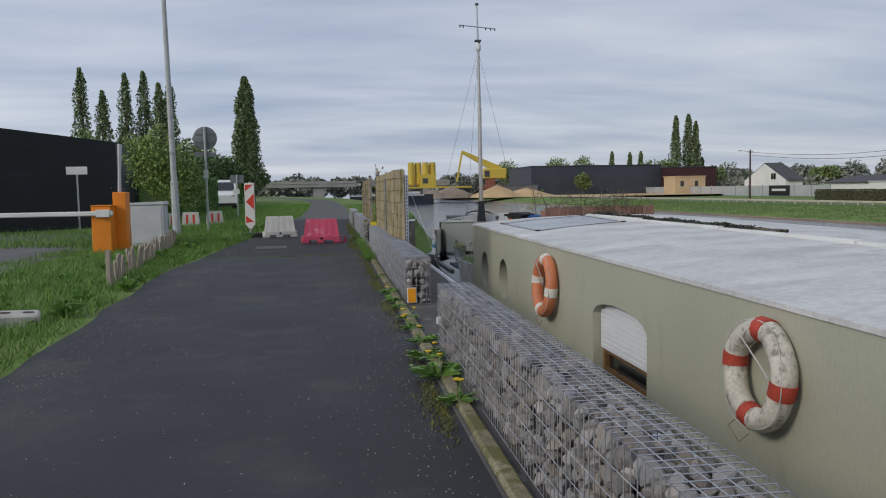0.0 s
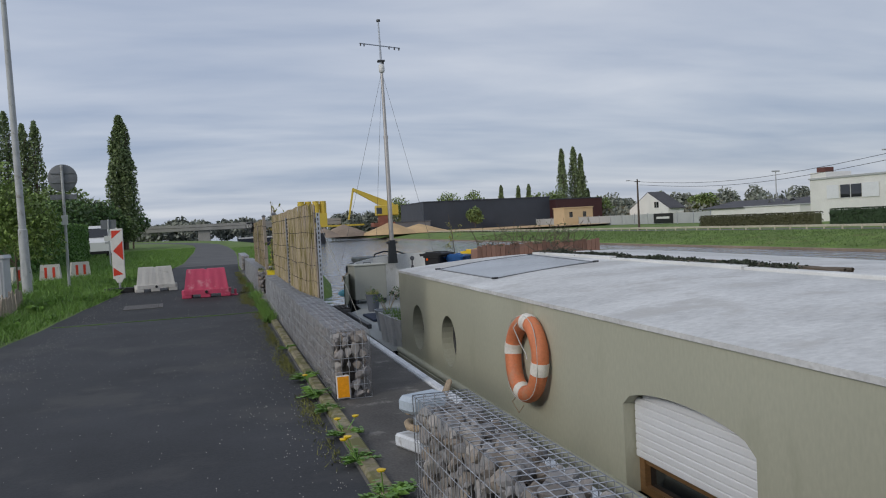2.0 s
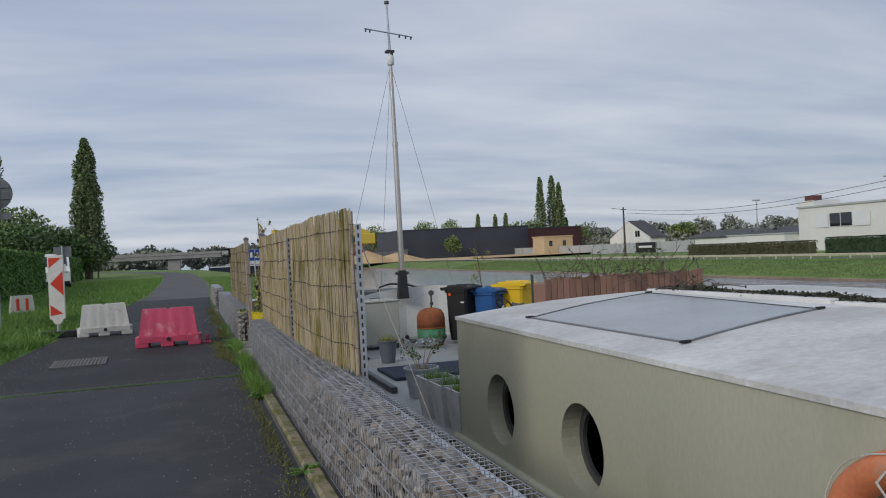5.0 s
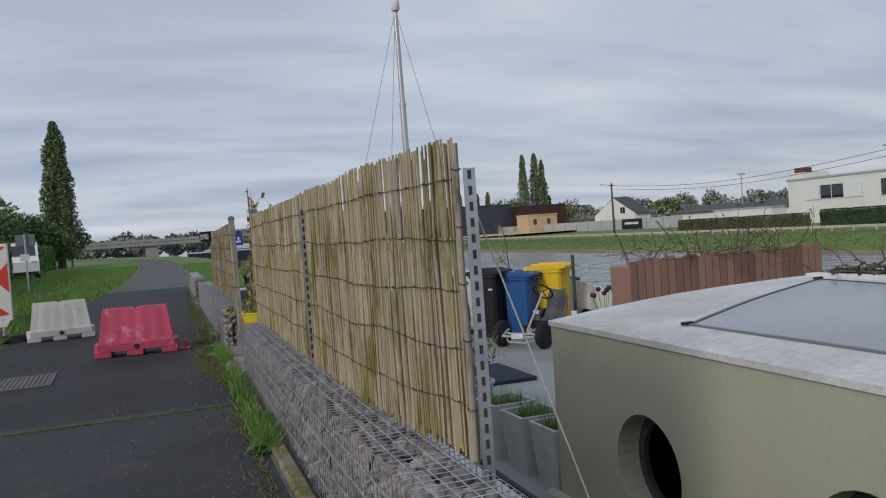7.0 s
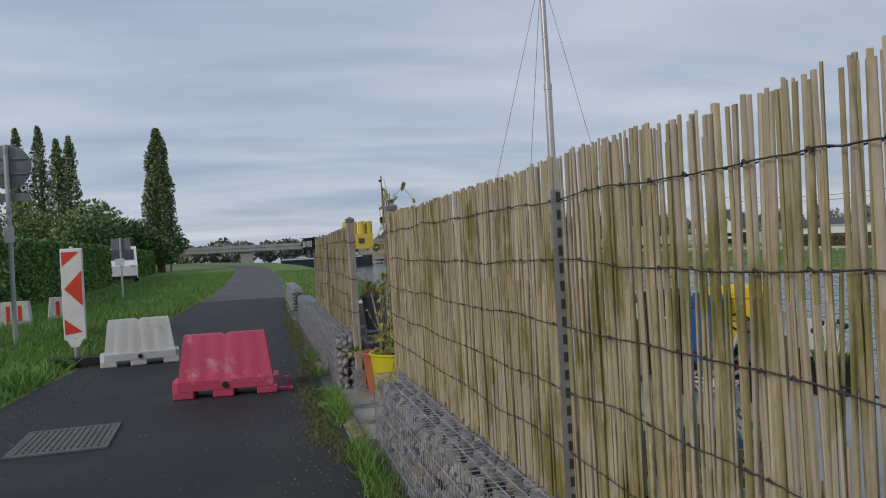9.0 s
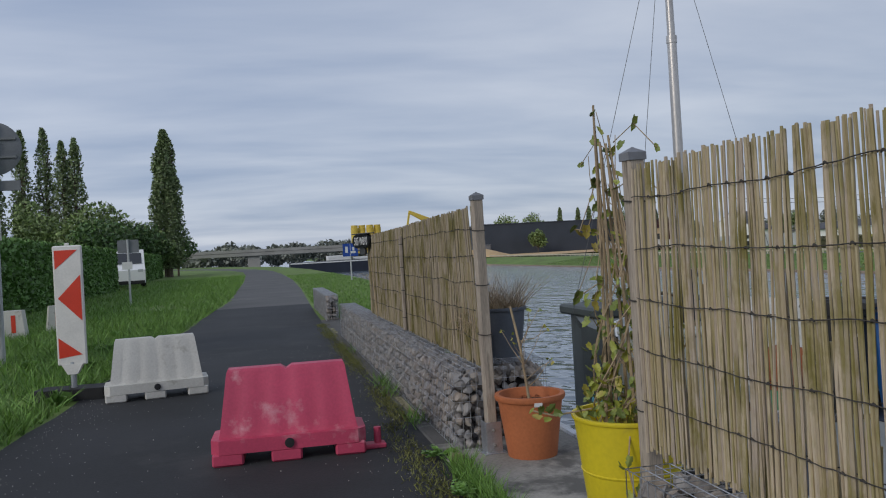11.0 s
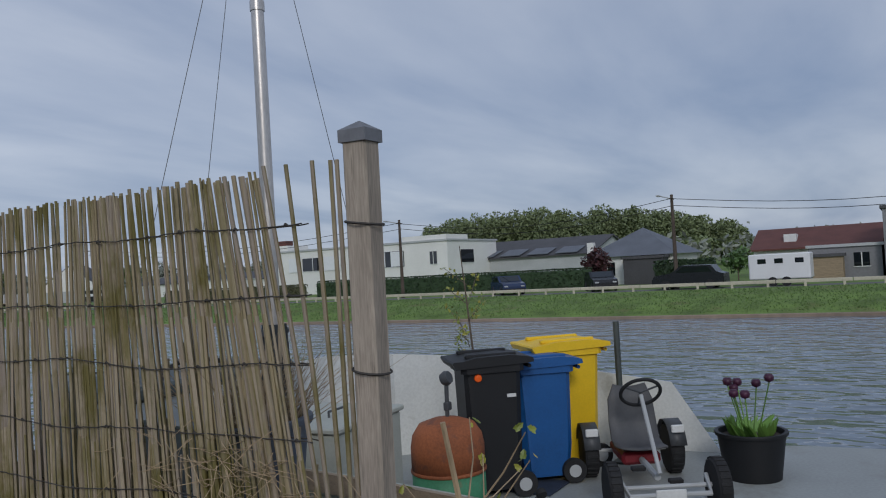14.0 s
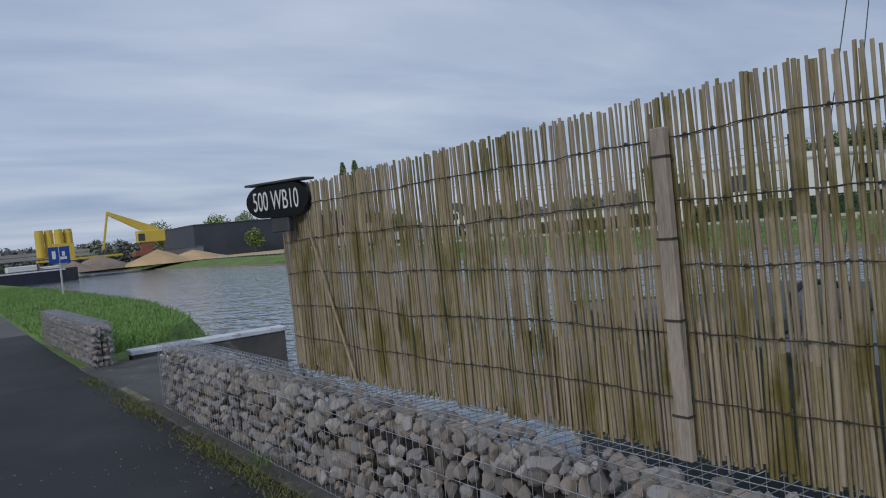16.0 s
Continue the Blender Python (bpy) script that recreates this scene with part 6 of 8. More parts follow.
for zz in (0.16, 0.38, 0.56, 0.74, 0.92):
    part("wire_tie", Shape().tube([(0.0145 * math.cos(a), 0.0145 * math.sin(a), zz + 0.004 * math.sin(a)) for a in [2 * math.pi * k / 12 for k in range(13)]], 0.0022, 4), M["tie"], ec, "dark twisted wire tie")
slotted_post(1.313, 11.83, 0.515, 1.43, "slotted steel post in front of the reed fence")
bt = thing("fence_batten", "grey wooden batten tied to the reed fence", "batten", pose(1.295, 19.67, 0.515))
part("batten", Shape().box(-0.012, -0.024, 0, 0.012, 0.024, 0.90, 0.003), M["post_wood"], bt)
for zz in (0.12, 0.38, 0.60, 0.82):
    part("cable_tie", Shape().box(-0.015, -0.027, zz, 0.015, 0.027, zz + 0.006), M["tie"], bt)
for zz in (0.2, 0.5):
    part("cane_brace", Shape().tube([(0.0, 1.6 + zz, -0.45 + zz), (0.0, 2.3, 0.75)], 0.006, 5), M["cane"], bt) if zz < 0.3 else None
slotted_post(1.345, 22.36, 0.02, 1.38, "slotted steel post at the far end of the reed fence")

# black capsule-shaped number board
nb = thing("number_board", "black rounded number board with white figures above the fence", "sign", pose(1.24, 22.16, 1.43, 0, 0, -68) @ Matrix.Diagonal((1.27, 1.0, 1.05, 1)))
cap = [(0.11 * math.cos(a) + (0.13 if math.cos(a) > 0 else -0.13) - 0.06 * (1 if math.cos(a) > 0 else -1), 0.085 * math.sin(a)) for a in [2 * math.pi * k / 24 + 0.01 for k in range(24)]]
part("board", Shape().prism(cap, -0.03, 0.03, "y"), M["sign_black"], nb, "glossy black board")
part("board_top", Shape().box(-0.17, -0.045, 0.083, 0.17, 0.045, 0.095, 0.003), M["steel_dark"], nb, "dark cover strip")
part("bracket", Shape().box(-0.05, -0.02, -0.16, 0.05, 0.02, -0.08, 0.004), M["steel_dark"], nb)


def lettering(text, size, m, material, parent, name="lettering", extrude=0.001):
    cu = bpy.data.curves.new(name, "FONT")
    cu.body, cu.size, cu.align_x, cu.align_y, cu.extrude = text, size, "CENTER", "CENTER", extrude
    ob = new(name, cu)
    cu.materials.append(material)
    ob.parent = parent
    ob.matrix_basis = m
    return ob


lettering("500 WB10", 0.078, pose(-0.004, -0.0325, -0.004, 90, 0, 0) @ Matrix.Diagonal((0.78, 1.75, 1, 1)), M["white_paint"], nb)


# ---- plastic road barriers ----
def road_barrier(x, y, rz, material, label, L=0.93):
    root = thing("road_barrier", label, "road barrier", pose(x, y, 0.008, 0, 0, rz), group="plastic barriers across the path")
    s = Shape()
    b, t = L / 2, L / 2 * 0.82
    # tapered upper body with shallow vertical flutes
    n = 21
    rowsz = [(0.15, 0.135, b - 0.045), (0.19, 0.125, b - 0.055), (0.55, 0.065, t - 0.02), (0.575, 0.05, t - 0.03)]
    for side in (-1, 1):
        base = len(s.v)
        for z, dpt, hw in rowsz:
            for k in range(n):
                u = -1 + 2 * k / (n - 1)
                flute = 0.024 if (k % 4 == 2 and 0.15 < z < 0.3) else 0.0
                notch = 0.022 if (abs(u) < 0.06 and z > 0.56) else 0.0
                s.v.append((u * hw, side * (dpt - flute), z - notch))
        for i in range(len(rowsz) - 1):
            for k in range(n - 1):
                q = (base + i * n + k, base + i * n + k + 1, base + (i + 1) * n + k + 1, base + (i + 1) * n + k)
                s.f.append(q if side < 0 else q[::-1])
    half = len(rowsz) * n
    for k in range(n - 1):
        s.f.append(((len(rowsz) - 1) * n + k, (len(rowsz) - 1) * n + k + 1, half + (len(rowsz) - 1) * n + k + 1, half + (len(rowsz) - 1) * n + k))
    for k in (0, n - 1):
        for i in range(len(rowsz) - 1):
            s.f.append((i * n + k, (i + 1) * n + k, half + (i + 1) * n + k, half + i * n + k))
    part("barrier_body", s, material, root, "", 40)
    base = Shape().prism([(-b + 0.05, -0.19), (b - 0.05, -0.19), (b, -0.14), (b, 0.14), (b - 0.05, 0.19), (-b + 0.05, 0.19), (-b, 0.14), (-b, -0.14)], 0.075, 0.16)
    part("base_flange", base, material, root)
    for fx in (-b + 0.10, -0.02, b - 0.10):
        w_ = 0.095
        part("foot", Shape().box(fx - w_, -0.188, 0.0, fx + w_, 0.188, 0.08, 0.012), material, root)
    part("drain_plug", Shape().lathe([(0, 0), (0.03, 0), (0.03, 0.012), (0, 0.014)], 12, (0.0, -0.190, 0.115), False, Matrix.Rotation(radians(90), 3, "X")), M["rubber"], root)
    return root


road_barrier(0.125, 17.42, -2, M["plastic_red"], "faded red plastic barrier standing across the asphalt path", 0.95)
road_barrier(-1.05, 20.28, 8, M["plastic_white"], "dirty white plastic barrier standing across the asphalt path", 0.93)
sm = thing("anchor_stub", "small red metal anchor stub in the asphalt", "anchor", pose(0.68, 17.35, 0.008))
part("stub", Shape().tube([(0, 0, 0), (0, 0, 0.13)], 0.024, 10), M["plastic_red"], sm, "", 40)
part("stub_plate", Shape().box(-0.09, -0.05, 0, 0.05, 0.05, 0.03, 0.006), M["plastic_red"], sm)

# beacon board on a rubber foot
bc = thing("traffic_beacon", "red and white striped traffic beacon in a black rubber foot", "traffic beacon", pose(-1.86, 20.58, 0.008, 0, 0, -4))
part("rubber_foot", Shape().prism([(-0.30, -0.15), (0.30, -0.15), (0.34, -0.10), (0.34, 0.10), (0.30, 0.15), (-0.30, 0.15), (-0.34, 0.10), (-0.34, -0.10)], 0.0, 0.11), M["rubber"], bc, "black recycled rubber foot")
part("stem", Shape().tube([(0, 0, 0.1), (0, 0, 0.36)], 0.028, 10), M["galv"], bc, "grey steel stem", 40)
part("socket", Shape().prism([(-0.045, 0.24), (0.045, 0.24), (0.10, 0.34), (-0.10, 0.34)], -0.03, 0.03, "y"), M["beacon_white"], bc)
bw_, bz0, bz1 = 0.135, 0.33, 1.50
part("panel", Shape().box(-bw_, -0.022, bz0, bw_, 0.022, bz1, 0.02), M["beacon_white"], bc, "white reflective panel")
for tri in ([(-0.115, 1.455), (0.10, 1.455), (-0.115, 1.27)], [(-0.10, 0.985), (0.115, 1.21), (0.115, 0.76)], [(-0.115, 0.60), (0.10, 0.43), (-0.115, 0.40), ], ):
    part("red_arrow", Shape().prism(tri, -0.0255, -0.0215, "y"), M["beacon_red"], bc, "red reflective arrow")
part("top_peg", Shape().box(-0.02, -0.012, 1.50, 0.02, 0.012, 1.525, 0.004), M["beacon_white"], bc)

# drain grate let into the asphalt
dg = thing("drain_grate", "worn cast iron drain grate flush in the asphalt", "drain grate", pose(-0.96, 15.98, 0.010, 0, 0, 3))
part("grate_frame", Shape().box(-0.33, -0.42, 0, 0.33, -0.38, 0.012).box(-0.33, 0.38, 0, 0.33, 0.42, 0.012).box(-0.33, -0.38, 0, -0.30, 0.38, 0.012).box(0.30, -0.38, 0, 0.33, 0.38, 0.012), M["grate_iron"], dg)
for k in range(14):
    part("grate_bar", Shape().box(-0.30 + k * 0.0435, -0.38, 0.0, -0.272 + k * 0.0435, 0.38, 0.010), M["grate_iron"], dg)
for k in range(9):
    part("cross_bar", Shape().box(-0.30, -0.37 + k * 0.09, 0.0, 0.30, -0.335 + k * 0.09, 0.008), M["grate_iron"], dg)

# bollard with mooring rope
bo = thing("mooring_bollard", "pale blue-grey cast mooring bollard with rope", "bollard", pose(1.46, 5.10, 0.02, 0, 0, 20))
part("bollard_post", Shape().lathe([(0.14, 0.0), (0.14, 0.025), (0.085, 0.045), (0.07, 0.17), (0.075, 0.22)], 24), M["bollard"], bo, "", 40)
hd = Shape()
hd.box(-0.15, -0.075, 0.20, 0.10, 0.075, 0.295, 0.03)
part("bollard_head", hd, M["bollard"], bo, "overhanging flat head")
part("base_block", Shape().box(-0.15, -0.12, 0.0, 0.15, 0.12, 0.075, 0.012), M["edge_white"], bo, "white painted base block")
part("rope_loop", Shape().tube([((0.115 + 0.02 * math.sin(2.3 * a)) * math.cos(a), (0.115 + 0.02 * math.cos(1.7 * a)) * math.sin(a), 0.10 + 0.010 * a + 0.012 * math.sin(3 * a)) for a in [0.4 * k for k in range(22)]], 0.020, 7), M["rope"], bo, "coiled mooring rope", 60)
part("rope_line", Shape().tube([(0.1, 0.05, 0.12), (0.25, 0.12, 0.30), (0.28, 0.30, 0.10), (0.3, 0.6, -0.1), (0.9, 1.2, -0.35)], 0.018, 7), M["rope"], bo, "mooring rope to the boat", 60)
rf = thing("reflector_plate", "small orange reflector plate wired to the gabion end", "reflector", pose(1.20, 6.490, 0.03, -4, 0, 4))
part("plate", Shape().box(-0.05, -0.012, 0, 0.05, 0, 0.165, 0.004), M["beacon_white"], rf, "pale rim")
part("lens", Shape().box(-0.042, -0.016, 0.008, 0.042, -0.011, 0.157, 0.003), M["reflector"], rf, "orange lens")

# dark flower tub and second small gabion behind the first post
tb = thing("plant_pot", "dark tub with a dry overgrown plant behind the post", "plant pot", pose(1.62, 17.55, 0.50))
part("pot", pot(Shape(), 0.13, 0.17, 0.34, 0.012, 0.012), M["pot_dark"], tb, "", 40)
dig(tb, 0.15, 0.31)
grass_tuft(tb, 0.15, 0.30, 0.1, 0.32, 420, M["cane"], 21, 0.6)
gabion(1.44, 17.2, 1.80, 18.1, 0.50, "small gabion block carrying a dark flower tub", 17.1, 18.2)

# ---- left verge ----
ob_ = thing("barrier_machine", "bright orange lifting barrier machine with a white arm", "barrier gate", pose(-4.48, 16.0, 0.0))
part("machine_body", Shape().box(-0.20, -0.2, 0.0, 0.20, 0.2, 1.0, 0.015), M["orange_box"], ob_, "orange painted housing")
part("machine_lid", Shape().box(-0.21, -0.21, 1.002, 0.21, 0.21, 1.025, 0.006), M["orange_box"], ob_)
part("rear_housing", Shape().box(0.14, 0.22, 0.0, 0.42, 0.55, 1.30, 0.012), M["orange_box"], ob_, "taller orange rear housing")
part("arm", Shape().box(-7.5, -0.28, 0.80, 0.26, -0.21, 0.90, 0.02), M["white_paint"], ob_, "long white barrier arm")
part("arm_clamp", Shape().box(-0.08, -0.30, 0.77, 0.20, -0.20, 0.93, 0.01), M["white_paint"], ob_)
part("flasher_pole", Shape().tube([(0.25, 0.4, 1.30), (0.27, 0.4, 1.75), (0.3, 0.4, 2.35)], [0.04, 0.035, 0.05], 8), M["cabinet_grey"], ob_, "grey pole with a light head")
cbn = thing("utility_cabinet", "grey street utility cabinet with a sloping lid", "cabinet", pose(-3.95, 17.9, 0.0, 0, 0, -2))
part("cabinet_body", Shape().box(-0.38, -0.22, 0.0, 0.38, 0.22, 1.0, 0.012), M["cabinet_grey"], cbn)
part("cabinet_lid", Shape().prism([(-0.41, 1.0), (0.41, 1.0), (0.38, 1.07), (-0.38, 1.05)], -0.25, 0.25, "y"), M["cabinet_grey"], cbn, "pale lid")
part("cabinet_door", Shape().box(-0.33, -0.232, 0.08, 0.33, -0.222, 0.95, 0.004), M["cabinet_grey"], cbn, "front door")
part("side_cabinet", Shape().box(-0.72, -0.15, 0.0, -0.41, 0.2, 0.82, 0.01), M["cabinet_grey"], cbn, "smaller side cabinet")
lp = thing("street_lamp", "tall pale grey street lamp post on the verge", "street lamp", pose(-4.05, 21.7, 0.0, 0, -0.8, 0))
part("post_tube", Shape().tube([(0, 0, 0), (0, 0, 1.6), (0, 0, 1.62), (0, 0, 9.0)], [0.115, 0.105, 0.085, 0.05], 14), M["lamp_post"], lp, "", 40)
part("arm", Shape().tube([(0, 0, 8.9), (0.3, -0.3, 9.3), (0.9, -0.9, 9.45)], 0.035, 8), M["lamp_post"], lp)
part("lamp_head", Shape().box(0.8, -1.3, 9.40, 1.15, -0.8, 9.5, 0.03), M["lamp_post"], lp)
part("service_door", Shape().box(-0.05, -0.118, 0.5, 0.05, -0.10, 0.85, 0.004), M["lamp_post"], lp)
rs = thing("road_sign", "round road sign seen from its grey back on a post", "road sign", pose(-3.52, 24.0, 0.0))
part("post", Shape().tube([(0, 0, 0), (0, 0, 3.34)], 0.038, 10), M["lamp_post"], rs, "", 40)
part("disc", Shape().lathe([(0, -0.006), (0.36, -0.006), (0.37, 0), (0.36, 0.006), (0, 0.006)], 32, (0, 0.05, 2.98), False, Matrix.Rotation(radians(90), 3, "X")), M["sign_grey"], rs, "grey back of the round sign", 40)
for zz in (2.85, 3.1):
    part("rail", Shape().box(-0.3, 0.02, zz, 0.3, 0.042, zz + 0.03), M["sign_grey"], rs)
part("under_plate", Shape().box(-0.33, 0.03, 2.40, 0.33, 0.045, 2.54, 0.003), M["sign_grey"], rs, "grey plate below")
part("mini_plate", Shape().box(-0.08, -0.05, 1.72, 0.08, -0.042, 1.98, 0.003), M["white_paint"], rs, "small white label")
s2 = thing("road_sign", "small rectangular sign back on a thin grey post", "road sign", pose(-4.42, 40.0, 0.0))
part("post", Shape().tube([(0, 0, 0), (0, 0, 2.2)], 0.035, 8), M["lamp_post"], s2)
part("panel", Shape().box(-0.33, 0.04, 1.75, 0.34, 0.055, 2.18, 0.004), M["sign_grey"], s2)
part("mini_plate", Shape().box(-0.2, -0.05, 1.2, 0.12, -0.04, 1.45, 0.004), M["white_paint"], s2, "small white plate")
ws = thing("road_sign", "white blank name plate on a thin post", "road sign", pose(-8.6, 28.0, 0.0))
part("post", Shape().tube([(0, 0, 0), (0, 0, 2.2)], 0.03, 8), M["lamp_post"], ws)
part("panel", Shape().box(-0.36, -0.03, 2.0, 0.36, -0.015, 2.28, 0.006), M["white_paint"], ws)
for bx, by, bw2, bd2, bh2, lab in ((-10.7, 29.0, 0.5, 0.3, 0.52, "pale concrete block by the side lane"), (-7.1, 27.3, 0.25, 0.3, 0.5, "pale concrete block beside the lane"), (-2.62, 6.15, 0.20, 0.16, 0.13, "hollow grey concrete block half sunk in the grass")):
    root = thing("concrete_block", lab, "block", pose(bx, by, 0.0, 2, 3, 18))
    part("block_body", Shape().box(-bw2, -bd2, -0.05, bw2, bd2, bh2, 0.02), M["block"], root)
    if bh2 == 0.13:
        for k in (-0.1, 0.1):
            part("hollow", Shape().lathe([(0, 0.1305), (0.055, 0.132)], 12, (k, 0, 0)), M["soil"], root)
pk = Shape()
pf = thing("picket_edging", "low rustic edging of split pickets in the grass", "fence", pose(0, 0, 0))
r = random.Random(3)
for k in range(46):
    t = k / 45
    x, y = -2.60 - 0.85 * t, 9.35 + 8.9 * t
    h = 0.36 + r.uniform(-0.07, 0.06)
    part("picket", Shape().prism([(-0.045, 0), (0.045, 0), (0.04, h - 0.05), (0.0, h), (-0.04, h - 0.05)], -0.012, 0.012, "y", pose(x, y, 0, r.uniform(-8, 8), r.uniform(-6, 6), 84 + r.uniform(-14, 14))), M["post_wood"], pf)
part("post", Shape().box(-2.63, 9.22, 0, -2.57, 9.28, 0.5, 0.006), M["post_wood"], pf)
tagged(part("hanging_tarp", Shape().add([(-7.9, 30.6, 0), (-16.5, 21.5, 0), (-16.5, 21.5, 4.3), (-12.0, 26.2, 3.75), (-7.9, 30.6, 3.30), (-7.9, 34, 0), (-7.9, 34, 3.3), (-16.5, 34, 0), (-16.5, 34, 4.3)], [(0, 1, 2, 3, 4), (0, 4, 6, 5), (4, 3, 2, 8, 6), (5, 6, 8, 7), (1, 7, 8, 2)]), M["tarp_black"]), "long shed wrapped in black tarpaulin", "shed")
for k, (bx, by) in enumerate(((-4.9, 29.0), (-4.2, 30.2), (-5.6, 28.2))):
    root = thing("site_barrier", "small white plastic site block with red stripes on the grass", "road barrier", pose(bx, by, 0, 0, 0, 20 * k))
    part("block_body", Shape().prism([(-0.33, 0), (0.33, 0), (0.27, 0.55), (-0.27, 0.55)], -0.12, 0.12, "y"), M["plastic_white"], root)
    for u in (-0.12, 0.12):
        part("red_stripe", Shape().box(u - 0.04, -0.124, 0.12, u + 0.04, -0.121, 0.46), M["beacon_red"], root)


# ---- trees, hedges ----
def crown(s, c, rx, ry, rz, count, size, r, shape="ball", flat=0.0):
    """Many small leaf clumps in an uneven outline with gaps."""
    lumps = [(rvec(r), r.uniform(0.75, 1.2)) for _ in range(14)]
    for _ in range(count):
        d = rvec(r)
        k = max((d.dot(a) ** 3 * b for a, b in lumps if d.dot(a) > 0), default=0.6)
        rad = (0.55 + 0.5 * min(1.0, k)) * r.random() ** 0.33
        z = d.z
        if shape == "poplar":
            u = r.random() ** 0.9
            a = r.uniform(0, 6.3)
            prof = math.sin(math.pi * min(1, 0.10 + 0.88 * u)) ** 0.6 * (1 - 0.35 * u)
            rr = prof * (0.55 + 0.45 * noise.noise((a * 1.2 + c[0], u * 6.0, c[1]))) * r.uniform(0.45, 1.05)
            p = Vector((c[0] + rx * rr * math.cos(a), c[1] + ry * rr * math.sin(a), c[2] - rz + 2 * rz * u))
        else:
            p = Vector((c[0] + d.x * rx * rad, c[1] + d.y * ry * rad, c[2] + z * rz * rad))
        n1 = (rvec(r) + Vector((0, 0, 0.3))).normalized()
        al = rvec(r)
        al = (al - n1 * al.dot(n1)).normalized() * size * r.uniform(0.6, 1.3)
        sd = n1.cross(al) * r.uniform(0.5, 0.9)
        s.add([p - al, p + sd * 0.7, p + al, p - sd * 0.7], [(0, 1, 2, 3)])


def tree(x, y, h, w, kind, material, label, seed, count=1500, size=0.35, z0=0.0, name="tree", trunk=0.2):
    r = random.Random(seed)
    root = thing(name, label, "tree", pose(x, y, z0))
    tr = Shape()
    tr.tube([(0, 0, 0), (0.02 * h * r.uniform(-1, 1), 0, h * 0.4), (0, 0, h * 0.85)], [0.022 * h * trunk * 5, 0.014 * h * trunk * 5, 0.003 * h], 8)
    for k in range(10):
        a, zz = r.uniform(0, 6.3), h * r.uniform(0.2, 0.7)
        reach = w * (0.3 if kind == "poplar" else 0.75)
        tr.tube([(0, 0, zz), (reach * 0.5 * math.cos(a), reach * 0.5 * math.sin(a), zz + h * 0.10), (reach * math.cos(a), reach * math.sin(a), zz + h * 0.2)], [0.006 * h, 0.004 * h, 0.002 * h], 5, False)
    part("trunk", tr, M["bark"], root, "brown trunk and limbs", fix=False)
    s = Shape()
    if kind == "poplar":
        crown(s, (0, 0, h * 0.53), w, w, h * 0.47, count, size, r, "poplar")
    else:
        for k in range(5):
            a = k * 1.3 + r.random()
            crown(s, (w * 0.4 * math.cos(a), w * 0.4 * math.sin(a), h * (0.52 + 0.09 * k % 0.3)), w * 0.7, w * 0.7, h * 0.30, count // 5, size, r)
    tagged(part("crown", s, material, root, "", fix=False), kind="stuff")
    return root


tree(-10.2, 102, 16.0, 3.1, "poplar", M["leaf_poplar"], "tall narrow dark poplar beside the towpath", 1, 15000, 0.20)
for k, (x, y, h) in enumerate(((-33.0, 112, 18.6), (-30.2, 112, 15.5), (-27.2, 112, 17.9), (-25.0, 113, 18.3), (-22.8, 112, 16.6), (-21.4, 112, 16.9), (-29.0, 118, 11.0))):
    tree(x, y, h, 2.5, "poplar", M["leaf_poplar"], "slender poplar in a loose row, half bare in spring", 20 + k, 3600, 0.20)
r = random.Random(44)
for k in range(13):
    x, y = -48 + k * 3.0, 100 + r.uniform(-6, 10)
    tree(x, y, r.uniform(5.5, 8.5), r.uniform(2.6, 3.8), "round", M["leaf_tree"], "leafy green tree behind the hedge", 60 + k, 3200, 0.24)
for k in range(6):
    tree(-14.5 + k * 0.9, 86 + k * 4.5, 5.5, 2.3, "round", M["leaf_dark"], "dark green shrub below the tall poplar", 90 + k, 2200, 0.20)
bu = tree(-4.58, 23.2, 3.1, 1.2, "round", M["leaf_spring"], "young elder bush with fresh pale green leaves", 7, 9000, 0.055, name="bush", trunk=0.08)
sbl = Shape()
r = random.Random(17)
for k in range(60):
    c = Vector((r.gauss(0, 0.55), r.gauss(0, 0.55), r.uniform(1.2, 2.7)))
    for _ in range(9):
        leaf(sbl, c + rvec(r) * 0.05, (0, 0, 1), rvec(r), 0.03, 0.9)
tagged(part("blossom", sbl, M["blossom"], bu, "creamy flower heads", fix=False), kind="stuff")


def hedge(x0, y0, x1, y1, w, h, label, seed, count, size, material, z0=0.0):
    root = thing("hedge", label, "hedge", pose((x0 + x1) / 2, (y0 + y1) / 2, z0))
    a, b = Vector((x0, y0, 0)), Vector((x1, y1, 0))
    d = (b - a).normalized()
    sd = Vector((-d.y, d.x, 0))
    L = (b - a).length
    off = Vector(((x0 + x1) / 2, (y0 + y1) / 2, 0))
    r = random.Random(seed)
    core = Shape().box(-L / 2, -w / 2 + 0.1, 0, L / 2, w / 2 - 0.1, h - 0.1, 0.1, Matrix.Rotation(math.atan2(d.y, d.x), 4, "Z"))
    part("hedge_core", core, material, root, "dense inner growth")
    s = Shape()
    for _ in range(count):
        u = r.uniform(-L / 2, L / 2)
        side = r.random()
        if side < 0.35:
            p = Vector((u, r.uniform(-w / 2, w / 2), h))
        else:
            p = Vector((u, w / 2 * (1 if side > 0.68 else -1), r.uniform(0, h)))
        q = off + d * p.x + sd * p.y + Vector((0, 0, p.z + 0.06 * noise.noise((u * 0.6, seed, 0)))) - off
        n1, al = rvec(r), rvec(r)
        al = (al - n1 * al.dot(n1)).normalized() * size * r.uniform(0.6, 1.3)
        s2_ = n1.cross(al) * 0.7
        s.add([q - al, q + s2_, q + al, q - s2_], [(0, 1, 2, 3)])
    tagged(part("foliage", s, material, root, "clipped green foliage", fix=False), kind="stuff")


